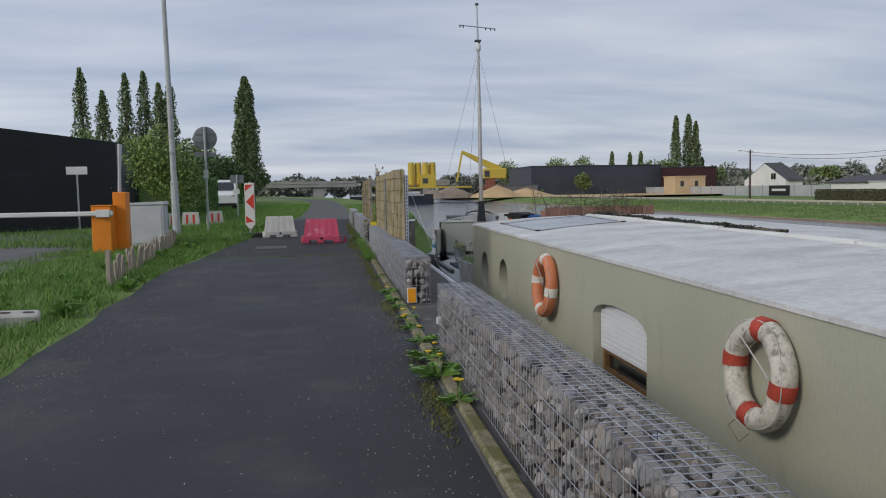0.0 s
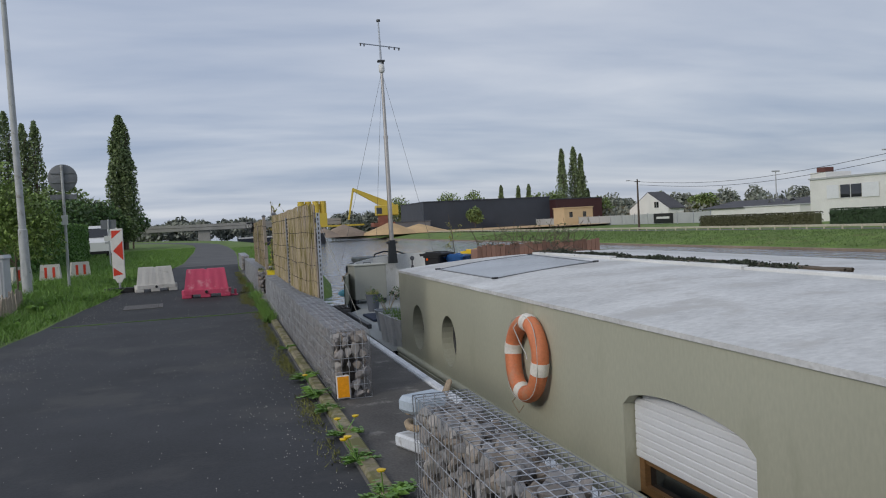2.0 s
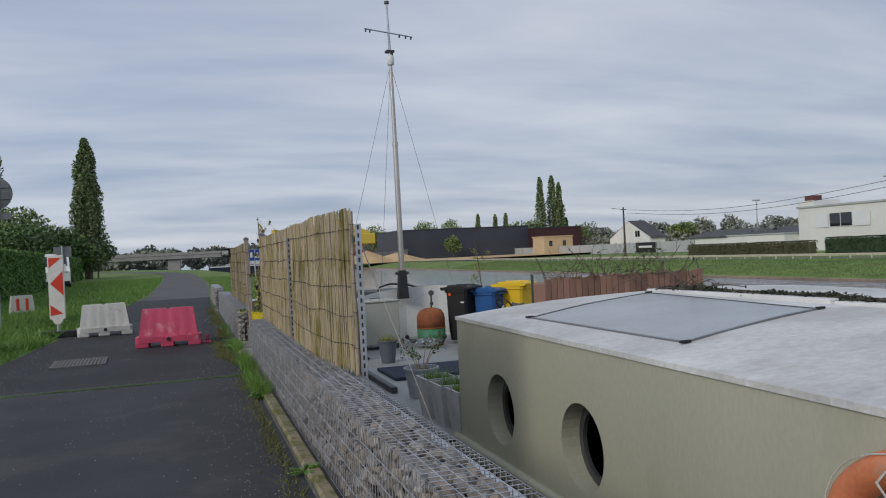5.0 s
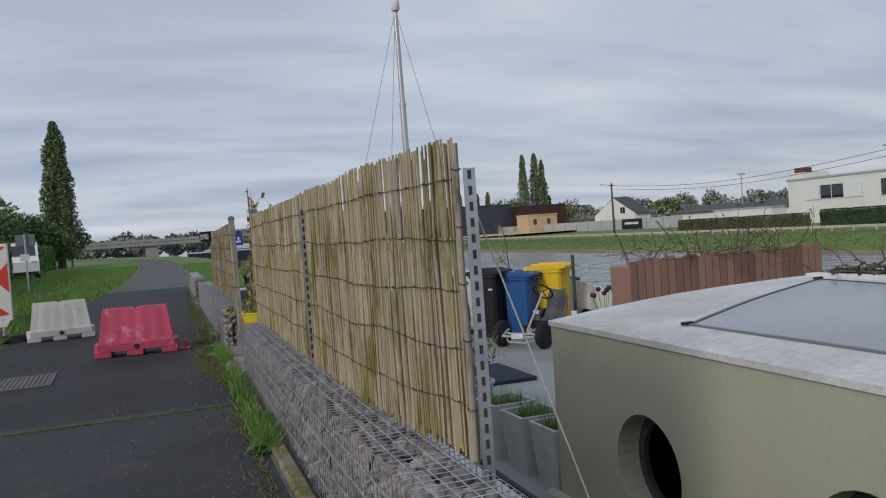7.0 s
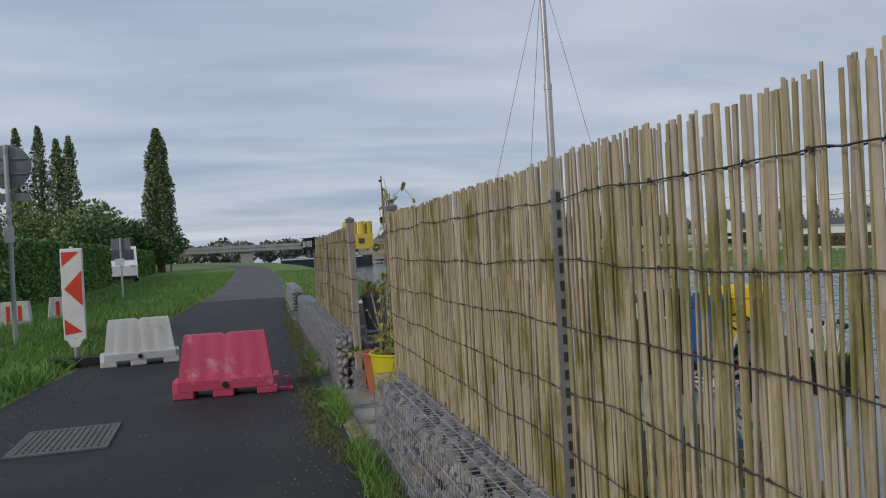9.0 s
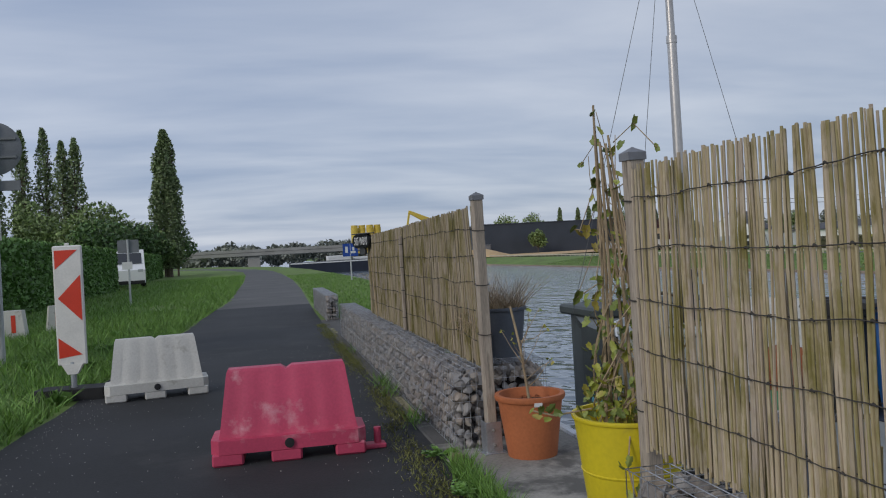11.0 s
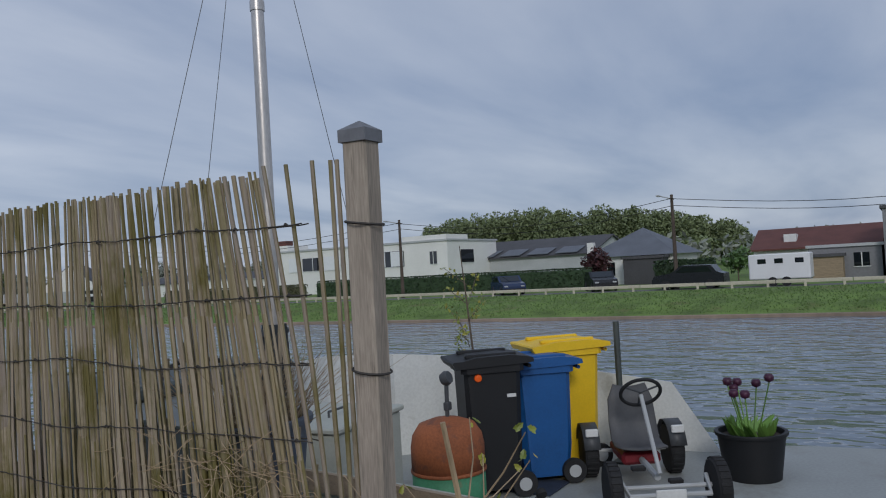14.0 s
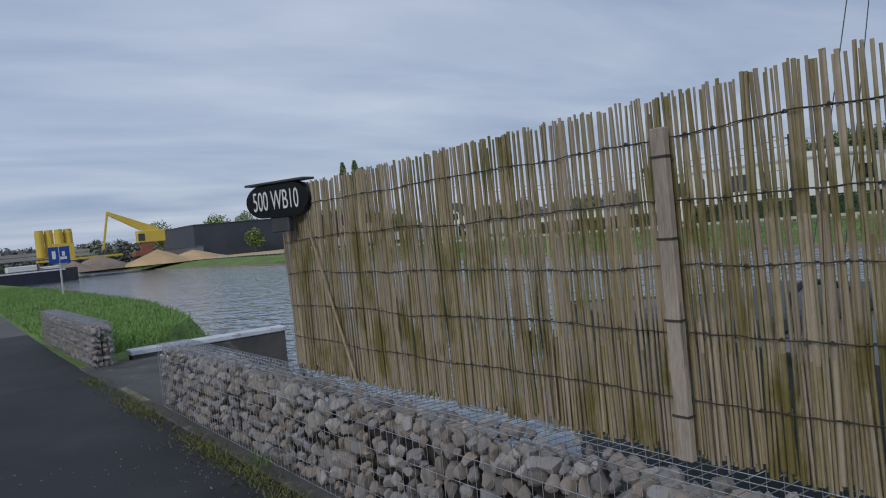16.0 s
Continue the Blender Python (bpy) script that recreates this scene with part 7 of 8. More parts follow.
hedge(-7.6, 34, -8.6, 58, 1.4, 2.25, "long clipped dark green hedge beside the verge", 4, 16000, 0.09, M["hedge"])
hedge(-9.8, 66, -11.5, 100, 1.6, 2.3, "clipped dark green hedge further along the towpath", 5, 6000, 0.16, M["hedge"])

# white van by the hedge
def car(name, x, y, z, rz, L, W, Hh, body, label, van=False, category="car"):
    root = thing(name, label, category, pose(x, y, z, 0, 0, rz))
    if van:
        prof = [(-L / 2, 0.35), (-L / 2, Hh), (L * 0.22, Hh), (L * 0.36, Hh * 0.62), (L / 2, Hh * 0.48), (L / 2, 0.35)]
        glassp = [(L * 0.10, Hh * 0.62), (L * 0.10, Hh * 0.90), (L * 0.205, Hh * 0.90), (L * 0.33, Hh * 0.62)]
    else:
        prof = [(-L / 2, 0.30), (-L / 2 + 0.03, Hh * 0.62), (-L * 0.40, Hh * 0.70), (-L * 0.33, Hh * 0.98), (L * 0.08, Hh), (L * 0.22, Hh * 0.70), (L * 0.46, Hh * 0.60), (L / 2, Hh * 0.45), (L / 2, 0.30)]
        glassp = [(-L * 0.34, Hh * 0.70), (-L * 0.29, Hh * 0.93), (L * 0.06, Hh * 0.94), (L * 0.17, Hh * 0.70)]
    part("body", Shape().prism(prof, -W / 2, W / 2, "y"), body, root, "painted body")
    for sy in (-1, 1):
        part("side_window", Shape().prism(glassp, sy * (W / 2 + 0.004), sy * (W / 2 - 0.02), "y"), M["window_glass"], root, "dark glass")
        for sx in (-0.31, 0.31):
            wh = part("wheel", Shape().lathe([(0.15, -0.1), (0.30, -0.1), (0.33, 0), (0.30, 0.1), (0.15, 0.1)], 18, (sx * L, sy * (W / 2 - 0.06), 0.33), False, Matrix.Rotation(radians(90), 3, "X")), M["rubber"], root, "", 40)
            part("rim", Shape().lathe([(0, -0.09), (0.17, -0.1), (0.17, 0.1), (0, 0.09)], 12, (sx * L, sy * (W / 2 - 0.06), 0.33), False, Matrix.Rotation(radians(90), 3, "X")), M["panel_grey"], wh)
        part("headlight", Shape().box(L / 2 - 0.06, sy * W * 0.36 - 0.14, Hh * 0.43, L / 2 + 0.01, sy * W * 0.36 + 0.14, Hh * 0.50, 0.02), M["panel_grey"], root)
    fx0, fx1 = (L * 0.225, L * 0.355) if van else (L * 0.09, L * 0.215)
    fz0, fz1 = (Hh * 0.97, Hh * 0.645) if van else (Hh * 0.975, Hh * 0.715)
    part("windscreen", Shape().quad((fx0 + 0.02, -W * 0.42, fz0), (fx0 + 0.02, W * 0.42, fz0), (fx1 + 0.03, W * 0.42, fz1), (fx1 + 0.03, -W * 0.42, fz1)), M["window_glass"], root, "dark windscreen")
    part("bumper", Shape().box(L / 2 - 0.02, -W / 2 + 0.05, 0.3, L / 2 + 0.04, W / 2 - 0.05, 0.5, 0.02), M["rubber"], root)
    return root


car("van", -8.15, 62.5, 0, -80, 4.9, 1.9, 2.3, M["car_white"], "white van parked in a gap of the hedge", True, "van")

# ---- grass and weeds ----
def blades(name, label, material, spots, hmin, hmax, wid, seed, lean=0.35):
    r, n = np.random.default_rng(seed), len(spots)
    p = np.array(spots, float)
    h = r.uniform(hmin, hmax, n)
    a = r.uniform(0, 6.283, n)
    t = p + np.stack([r.normal(0, lean, n) * h, r.normal(0, lean, n) * h, h], 1)
    sd = np.stack([np.cos(a), np.sin(a), np.zeros(n)], 1) * wid
    v = np.empty((n * 3, 3))
    v[0::3], v[1::3], v[2::3] = p - sd, p + sd, t
    me = bpy.data.meshes.new(name)
    me.vertices.add(n * 3); me.vertices.foreach_set("co", v.ravel())
    me.loops.add(n * 3); me.loops.foreach_set("vertex_index", np.arange(n * 3))
    me.polygons.add(n); me.polygons.foreach_set("loop_start", np.arange(0, n * 3, 3))
    me.update(calc_edges=True)
    me.materials.append(material)
    return tagged(new(name, me), label, "grass", kind="stuff")


r = random.Random(8)
spots = []
def left_edge(y):
    return float(np.interp(y, (-8, 3.5, 11, 19, 38, 55, 80, 106), (-1.9, -1.85, -2.25, -1.85, -1.15, -1.25, -1.7, -2.6)))
while len(spots) < 70000:
    y = r.uniform(1.5, 34)
    e = left_edge(y)
    x = e - 0.02 - abs(r.gauss(0, 2.4))
    if -11 < y - 0 and (x < -4.9 and y < 24 and not (x > -5.6)):
        continue
    dens = 0.5 + 0.9 * noise.noise((x * 0.8, y * 0.8, 1.0))
    if r.random() < dens:
        spots.append((x, y, 0.0))
blades("verge_grass", "uneven green grass along the towpath", M["blade"], spots, 0.03, 0.15, 0.006, 1, 0.6)
spots = []
while len(spots) < 45000:
    y = 18 + 62 * r.random() ** 1.4
    x = left_edge(y) - 0.05 - abs(r.gauss(0, 4.0))
    if r.random() < 0.55 + 0.9 * noise.noise((x * 0.5, y * 0.5, 3.0)):
        spots.append((x, y, 0.0))
blades("verge_grass", "tall tufted green grass further along the path", M["blade"], spots, 0.05, 0.24, 0.011, 2, 0.6)
spots = []
while len(spots) < 22000:
    y = 28.2 + 45 * r.random() ** 1.5
    x0 = float(np.interp(y, (28, 30, 52, 80), (1.4, 1.12, 1.55, 1.35)))
    x1 = near_edge(y) - 0.2
    x = x0 + (x1 - x0) * r.random()
    tp_ = near_edge(y) - 1.3
    z = 0.0 if x < tp_ else 0.02 - 0.88 * (x - tp_) / max(0.1, near_edge(y) - 0.7 - tp_)
    spots.append((x, y, z))
blades("bank_grass", "long green grass on the canal bank", M["blade"], spots, 0.03, 0.12, 0.010, 3, 0.6)
spots = []
while len(spots) < 4200:
    y = r.uniform(-3, 27)
    if noise.noise((0.3, y * 1.1, 0)) + 0.25 * noise.noise((5, y * 4, 0)) + (0.15 if 11.8 < y < 16.6 else -0.22 if 16.6 <= y < 20.0 else -0.75) > r.uniform(-0.1, 0.45):
        spots.append((1.03 + r.gauss(0, 0.035), y, 0.01 if r.random() < 0.5 else 0.05))
blades("kerb_grass", "tufts of grass and moss along the kerb", M["blade"], spots, 0.03, 0.13, 0.004, 4, 0.6)
spots = []
while len(spots) < 30000:
    y, u = r.uniform(5, 110), r.random()
    x = 35.6 + 7.4 * u
    spots.append((x, y, float(np.interp(x, (35.4, 37, 40, 43), (-1.38, -1.1, -0.8, -0.62)))))
blades("far_bank_grass", "mown green grass on the opposite bank", M["blade_far"], spots, 0.03, 0.10, 0.03, 5)


def dandelion(x, y, sc, seed, flowers):
    r = random.Random(seed)
    root = thing("dandelion", "leafy dandelion rosette growing out of the kerb joint", "weed", pose(x, y, 0.02))
    s = Shape()
    for k in range(30):
        a, L = r.uniform(0, 6.3), sc * r.uniform(0.5, 1.1)
        d = Vector((math.cos(a), math.sin(a), 0))
        up_ = r.uniform(0.15, 0.8)
        sd = Vector((-d.y, d.x, 0)) * L * 0.10
        p0, p1, p2 = Vector((0, 0, 0.01)), d * L * 0.5 + Vector((0, 0, L * up_ * 0.6)), d * L + Vector((0, 0, L * up_ * 0.45))
        s.add([p0, p1 - sd, p2, p1 + sd], [(0, 1, 2), (0, 2, 3)])
        for q in (0.35, 0.6, 0.8):
            m_ = p0.lerp(p2, q) + Vector((0, 0, L * up_ * 0.25))
            s.add([m_, m_ + sd * 2.0 + d * 0.01, m_ + d * L * 0.14], [(0, 1, 2)]); s.add([m_, m_ - sd * 2.0 + d * 0.01, m_ + d * L * 0.14], [(0, 2, 1)])
    tagged(part("leaf_rosette", s, M["weed"], root, "jagged green leaves", fix=False), kind="stuff")
    for k in range(flowers):
        e = Vector((r.uniform(-.08, .08), r.uniform(-.08, .08), r.uniform(0.08, 0.2)))
        part("stem", Shape().tube([(0, 0, 0.01), e], 0.003, 5), M["weed"], root)
        part("flower", Shape().lathe([(0, -0.006), (0.018, 0), (0.022, 0.008), (0.0, 0.012)], 12, e), M["flower_yellow"], root, "yellow flower head")
    return root


for k, (x, y, sc, fl) in enumerate(((1.06, 2.55, 0.13, 2), (1.04, 3.15, 0.20, 2), (1.02, 3.75, 0.16, 1), (1.05, 4.35, 0.15, 1), (1.03, 4.95, 0.13, 2), (1.05, 5.5, 0.12, 2), (1.04, 6.15, 0.12, 0), (1.02, 6.7, 0.15, 1), (1.01, 7.4, 0.14, 0), (1.02, 9.2, 0.10, 0), (1.0, 16.1, 0.14, 0), (1.0, 16.9, 0.12, 0), (1.01, 11.9, 0.12, 0))):
    dandelion(x, y, sc, 300 + k, fl)

# ---- far bank ----
FZ = -1.0
rd = Shape().quad((47.2, -300, FZ + 0.012), (54.5, -300, FZ + 0.012), (54.5, 900, FZ + 0.012), (47.2, 900, FZ + 0.012))
setting("road_far", rd, M["asphalt_old"], "grey road along the opposite bank", "road", fix=False)
ed = Shape().box(34.75, -200, -1.75, 35.05, 400, -1.36, 0.02)
setting("bank_edge", ed, M["sand_grey"], "brown stone edging at the opposite water line", "bank edge")
for k in range(56):
    y = 4 + k * 3.6
    root = thing("guard_rail", "low pale timber guard rail along the far road", "guard rail", pose(44.0, y, -0.66), group="guard rail along the far road")
    part("rail", Shape().box(-0.05, 0, 0.20, 0.05, 3.56, 0.38, 0.015), M["rail_wood"], root)
    for u in (0.3, 2.1):
        part("post", Shape().box(-0.11, u, 0, -0.052, u + 0.12, 0.36), M["rail_wood"], root)


def building(name, x0, y0, x1, y1, h, wall, roofm, label, roof="flat", ridge="x", rise=2.0, windows=(), category="house", z=FZ):
    """windows: (face, u0, z0, u1, z1) with face 'w' (towards the canal, along y) or 's' (along x)."""
    root = thing(name, label, category, pose(x0, y0, z))
    w_, d_ = x1 - x0, y1 - y0
    part("wall", Shape().box(0, 0, 0, w_, d_, h), wall, root)
    if roof == "flat":
        part("roof", Shape().box(-0.15, -0.15, h + 0.004, w_ + 0.15, d_ + 0.15, h + 0.22), roofm, root)
    elif roof == "hip":
        part("roof", Shape().add([(-0.5, -0.5, h), (w_ + 0.5, -0.5, h), (w_ + 0.5, d_ + 0.5, h), (-0.5, d_ + 0.5, h), (w_ / 2, d_ / 2, h + rise)], [(3, 2, 1, 0), (0, 1, 4), (1, 2, 4), (2, 3, 4), (3, 0, 4)]), roofm, root)
    else:
        if ridge == "x":
            poly = [(-0.4, h - 0.15), (d_ / 2, h + rise), (d_ + 0.4, h - 0.15), (d_ + 0.4, h), (d_ / 2, h + rise + 0.2), (-0.4, h)]
            part("gable", Shape().prism([(0, h), (d_, h), (d_ / 2, h + rise)], 0.0, w_, "x"), wall, root)
            part("roof", Shape().prism(poly, 0.1, w_ + 0.3, "x"), roofm, root)
        else:
            poly = [(-0.4, h - 0.15), (w_ / 2, h + rise), (w_ + 0.4, h - 0.15), (w_ + 0.4, h), (w_ / 2, h + rise + 0.2), (-0.4, h)]
            part("gable", Shape().prism([(0, h), (w_, h), (w_ / 2, h + rise)], 0, d_, "y"), wall, root)
            part("roof", Shape().prism(poly, -0.3, d_ + 0.3, "y"), roofm, root)
    for face, u0, z0, u1, z1 in windows:
        if face == "w":
            o = part("window", Shape().box(-0.05, u0, z0, 0.02, u1, z1), M["window_glass"], root, "dark window")
            part("window_frame", Shape().box(-0.08, u0 - 0.06, z0 - 0.06, -0.02, u1 + 0.06, z0).box(-0.08, (u0 + u1) / 2 - 0.04, z0, -0.05, (u0 + u1) / 2 + 0.04, z1), M["white_paint"], o)
        else:
            o = part("window", Shape().box(u0, -0.05, z0, u1, 0.02, z1), M["window_glass"], root, "dark window")
            part("window_frame", Shape().box(u0 - 0.06, -0.08, z0 - 0.06, u1 + 0.06, -0.02, z0), M["white_paint"], o)
    return root


# houses along the far road
vl = building("villa", 75, 60, 87, 86.2, 5.4, M["render_white"], M["panel_grey"], "white flat-roofed modernist villa with wide windows", windows=[("w", 17.7, 2.9, 21.0, 4.5), ("w", 5.8, 2.8, 12.5, 4.6), ("w", 1.4, 2.9, 2.3, 4.3), ("s", 3, 2.9, 6, 4.4)])
part("parapet_block", Shape().box(0.02, 23.4, 5.41, 4, 26.1, 6.3), M["render_white"], vl, "raised white parapet block")
part("chimney", Shape().box(0.6, 24.2, 6.3, 2.0, 25.6, 6.95), M["roof_red"], vl, "dark brown brick chimney")
part("stair_block", Shape().box(0.03, 0.1, 5.41, 5, 6.0, 6.15), M["render_white"], vl, "raised white stair block")
for u0, u1 in ((15.0, 17.5), (21.2, 23.2), (5.9, 7.6), (8.4, 10.2)):
    part("shutter", Shape().box(-0.12, u0, 2.85, -0.06, u1, 4.55), M["shutter"], vl, "lowered white shutter")
sh = building("solar_hall", 85, 47, 100, 66.5, 3.2, M["panel_grey"], M["roof_dark"], "long low hall with solar panels on its roof", "gable", "y", 2.0, category="hall")
for k in range(5):
    part("solar_panel", Shape().box(0.3, 1.5 + 3.6 * k, 3.35, 3.4, 4.2 + 3.6 * k, 3.42, m=Matrix.Translation((0, 0, 0)) @ Matrix.Rotation(radians(-14), 4, "Y")), M["roof_slate"], sh)
ph = building("bungalow", 68, 33.4, 77, 41.0, 2.5, M["render_white"], M["roof_slate"], "low bungalow with a blue-grey pyramid roof", "hip", "x", 2.6, windows=[("w", 1.0, 0.8, 2.6, 2.0), ("w", 5.2, 0.8, 6.6, 2.0)])
part("chimney", Shape().box(0.5, 7.3, 2.2, 1.1, 7.9, 3.9), M["render_white"], ph)
building("garage", 66, 33.8, 67.9, 37.2, 2.2, M["roof_dark"], M["roof_dark"], "dark timber garage beside the bungalow", category="garage")
building("grey_house", 64, 17.6, 74, 22.4, 2.25, M["render_grey"], M["panel_grey"], "low grey rendered house wing", windows=[("w", 0.8, 0.8, 1.8, 1.8), ("w", 3.0, 0.8, 3.8, 1.8)])
building("dark_house", 63, 9.0, 73, 17.4, 4.8, M["render_grey"], M["roof_dark"], "dark grey two-storey modern house", windows=[("w", 5.6, 2.6, 8.0, 4.0)])
rh = building("red_roof_house", 72, 18.0, 82, 27.5, 2.4, M["render_white"], M["roof_red"], "old house with a dark red tiled roof and dormer", "gable", "y", 1.6)
part("dormer", Shape().box(1.2, 6.2, 2.4, 2.6, 7.2, 3.6), M["white_paint"], rh, "small white dormer")
building("timber_shed", 62, 20.0, 63.5, 22.0, 1.6, M["plank"], M["roof_dark"], "low timber shed near the road", category="shed")
car("car", 54.5, 42.7, -1.0, -140, 4.2, 1.75, 1.45, M["car_blue"], "dark blue parked car")
car("car", 55.5, 35.6, -1.0, -150, 4.2, 1.75, 1.45, M["car_black"], "dark hatchback parked by the bungalow")
car("car", 53.5, 28.6, -1.0, 90, 4.7, 1.85, 1.6, M["car_black"], "black sport utility car on the far road")
tr_ = thing("horse_trailer", "white box trailer with small windows", "trailer", pose(54.0, 23.0, -1.0))
part("box", Shape().box(-1, -1.8, 0.45, 1, 1.8, 2.05, 0.06), M["car_white"], tr_)
for k in (-1.2, 0.0, 1.0):
    part("window", Shape().box(-1.02, k - 0.25, 1.45, -0.98, k + 0.25, 1.75), M["window_glass"], tr_)
for k in (-0.4, 0.4):
    part("wheel", Shape().lathe([(0, -0.1), (0.3, -0.1), (0.3, 0.1), (0, 0.1)], 16, (-0.95, k, 0.3), False, Matrix.Rotation(radians(90), 3, "Y")), M["rubber"], tr_)
hedge(60, 38, 60, 66, 1.2, 1.7, "dark clipped garden hedge along the far road", 11, 8000, 0.09, M["hedge_far"], -1.0)
hedge(60, 68, 60, 88, 1.2, 1.45, "brownish garden hedge by the white villa", 12, 5000, 0.10, M["hedge_brown"], -1.0)
hedge(61, 28.5, 61, 33, 1.2, 1.9, "dark hedge beside the garage", 13, 1200, 0.14, M["hedge_far"], -1.0)
tree(62, 38.2, 3.2, 1.3, "round", M["leaf_red"], "small copper-leaved tree in a front garden", 14, 900, 0.2, -1.0)
tree(66, 27.8, 2.6, 1.2, "round", M["leaf_dark"], "round clipped evergreen in a garden", 15, 700, 0.18, -1.0)

wh = building("white_house", 88, 140.5, 91.5, 156, 3.0, M["render_white"], M["roof_dark"], "white house with a steep gable facing the canal", "gable", "x", 3.4, windows=[("w", 3.6, 3.2, 5.2, 4.4)])
building("long_shed", 95, 106, 110, 139, 2.4, M["render_white"], M["roof_dark"], "long low shed with a dark roof", "gable", "y", 1.1, category="shed")
building("white_annex", 92, 108, 95, 122, 2.3, M["render_white"], M["panel_grey"], "low white flat-roofed annex building", category="shed")
for k in range(17):
    y = 115 + k * 5
    root = thing("yard_fence", "grey steel fence panel round the yard", "fence", pose(80, y, -1.0), group="yard fence panels")
    part("panel", Shape().box(-0.03, 0.05, 0.1, 0.03, 4.9, 2.0), M["panel_grey"], root)
    part("post", Shape().box(-0.06, -0.05, 0, 0.06, 0.05, 2.2), M["galv"], root)
bn = thing("banner", "dark grey company banner on the fence", "banner", pose(79.8, 129.4, -1.0))
part("cloth", Shape().box(0, -3.2, 0.2, 0.05, 3.2, 2.0), M["sign_black"], bn)
part("lettering_bar", Shape().box(-0.03, -2.2, 1.0, -0.005, 2.2, 1.4), M["white_paint"], bn, "white lettering bar")
for k, (x, y, h) in enumerate(((55, 95.2, 6.8), (55, 52.8, 6.6), (55, 29.9, 6.55), (55, 4.0, 6.6))):
    root = thing("utility_pole", "dark wooden overhead line pole", "utility pole", pose(x, y, -1.0))
    part("pole", Shape().tube([(0, 0, 0), (0, 0, h)], [0.16, 0.10], 8), M["pole_wood"], root)
    part("insulator_arm", Shape().box(-0.4, -0.05, h - 0.35, 0.4, 0.05, h - 0.25), M["pole_wood"], root)
    part("lamp_arm", Shape().tube([(0, 0, h - 0.3), (-0.9, 0.6, h - 0.1)], 0.04, 6).box(-1.3, 0.55, h - 0.16, -0.8, 0.75, h - 0.04, 0.02), M["lamp_post"], root, "street light arm")
    if k < 3:
        y2, h2 = ((95.2, 52.8), (52.8, 29.9), (29.9, 4.0))[k][1], (6.6, 6.55, 6.6)[k]
        for dx, dz in ((-0.3, -0.3), (0.3, -0.75)):
            part("cable", Shape().tube([(dx, (y2 - y) * t, h + dz + (h2 - h) * t - 1.1 * math.sin(math.pi * t)) for t in [i / 12 for i in range(13)]], 0.022, 5), M["rubber"], root, "overhead cable")
lm = thing("floodlight_mast", "tall slim floodlight mast", "lamp", pose(110, 135.7, -1.0))
part("pole", Shape().tube([(0, 0, 0), (0, 0, 9.3)], [0.16, 0.09], 8), M["lamp_post"], lm)
part("lamp_bar", Shape().box(-0.9, -0.1, 9.2, 0.9, 0.1, 9.5), M["lamp_post"], lm)

# industrial yard
building("storage_hall", 50, 190, 84, 215, 7.4, M["hall_navy"], M["hall_navy"], "large dark navy storage hall", category="hall", z=-0.8)
# maroon box put in place of dark maroon trees; not a real building
building("tree_block", 84, 186, 97, 200, 6.6, M["leaf_red"], M["hall_navy"], "plain maroon block in place of dark maroon trees beside the hall", category="hall", z=-0.8)
building("ochre_office", 76.5, 165, 83.6, 171, 4.0, M["render_ochre"], M["render_ochre"], "small ochre flat-roofed office block", windows=[("s", 1.2, 1.9, 2.0, 3.1), ("s", 4.6, 1.9, 5.4, 3.1)], category="office", z=-0.8)
sl = thing("silo_plant", "yellow concrete plant with four silos", "silo", pose(22.5, 190, -0.5))
for k in range(4):
    so_ = part("silo", Shape().lathe([(0.0, 2.6), (0.8, 3.2), (0.85, 7.9), (0.7, 8.05), (0.0, 8.1)], 18, (-2.6 + 1.75 * k, 0.6 * (k % 2), 0)), M["yellow_plant"], sl, "yellow silo", 40)
    part("guard_ring", Shape().lathe([(0.75, 8.05), (0.78, 8.05), (0.78, 8.5), (0.75, 8.5)], 14, (-2.6 + 1.75 * k, 0.6 * (k % 2), 0), True), M["yellow_plant"], so_)
part("mixer_house", Shape().box(-0.6, -2.0, 2.6, 3.2, 0, 5.6), M["yellow_plant"], sl, "yellow mixer house")
part("house_window", Shape().box(-0.1, -2.05, 3.4, 1.2, -1.98, 4.6), M["window_glass"], sl)
part("platform", Shape().box(-3.6, -2.2, 2.2, 12, 0.5, 2.6), M["yellow_plant"], sl, "yellow conveyor platform")
for k in range(6):
    part("leg", Shape().box(-3.4 + 2.6 * k, -1.5, 0, -3.1 + 2.6 * k, -1.2, 2.2), M["sand_grey"], sl)
cr = thing("loading_crane", "yellow dockside loading crane with a folded jib", "crane", pose(37.5, 180, -0.5))
part("undercarriage", Shape().box(-2.6, -1.6, 1.6, 2.6, 1.6, 2.6, 0.1).box(-1.0, -1.0, 2.6, 1.0, 1.0, 4.2), M["brick_red"], cr, "rust-red undercarriage")
part("cab", Shape().box(-1.6, -1.2, 4.2, 3.6, 1.2, 6.6, 0.15), M["yellow_plant"], cr, "yellow machine house")
part("cab_window", Shape().box(-1.63, -1.25, 4.6, -0.4, -1.18, 6.0), M["window_glass"], cr)
part("boom", Shape().prism([(2.6, 6.0), (2.6, 7.0), (-6.6, 10.8), (-6.8, 10.2), (-1.0, 6.8)], -0.4, 0.4, "y"), M["yellow_plant"], cr, "yellow boom")
part("stick", Shape().prism([(-6.75, 10.8), (-6.4, 10.6), (-7.8, 3.6), (-8.15, 3.6)], -0.3, 0.3, "y"), M["yellow_plant"], cr, "yellow stick hanging down")
for k in range(3):
    part("track", Shape().box(-2.6 + 1.8 * k, -1.7, 0, -1.4 + 1.8 * k, 1.7, 1.6, 0.2), M["rubber"], cr)


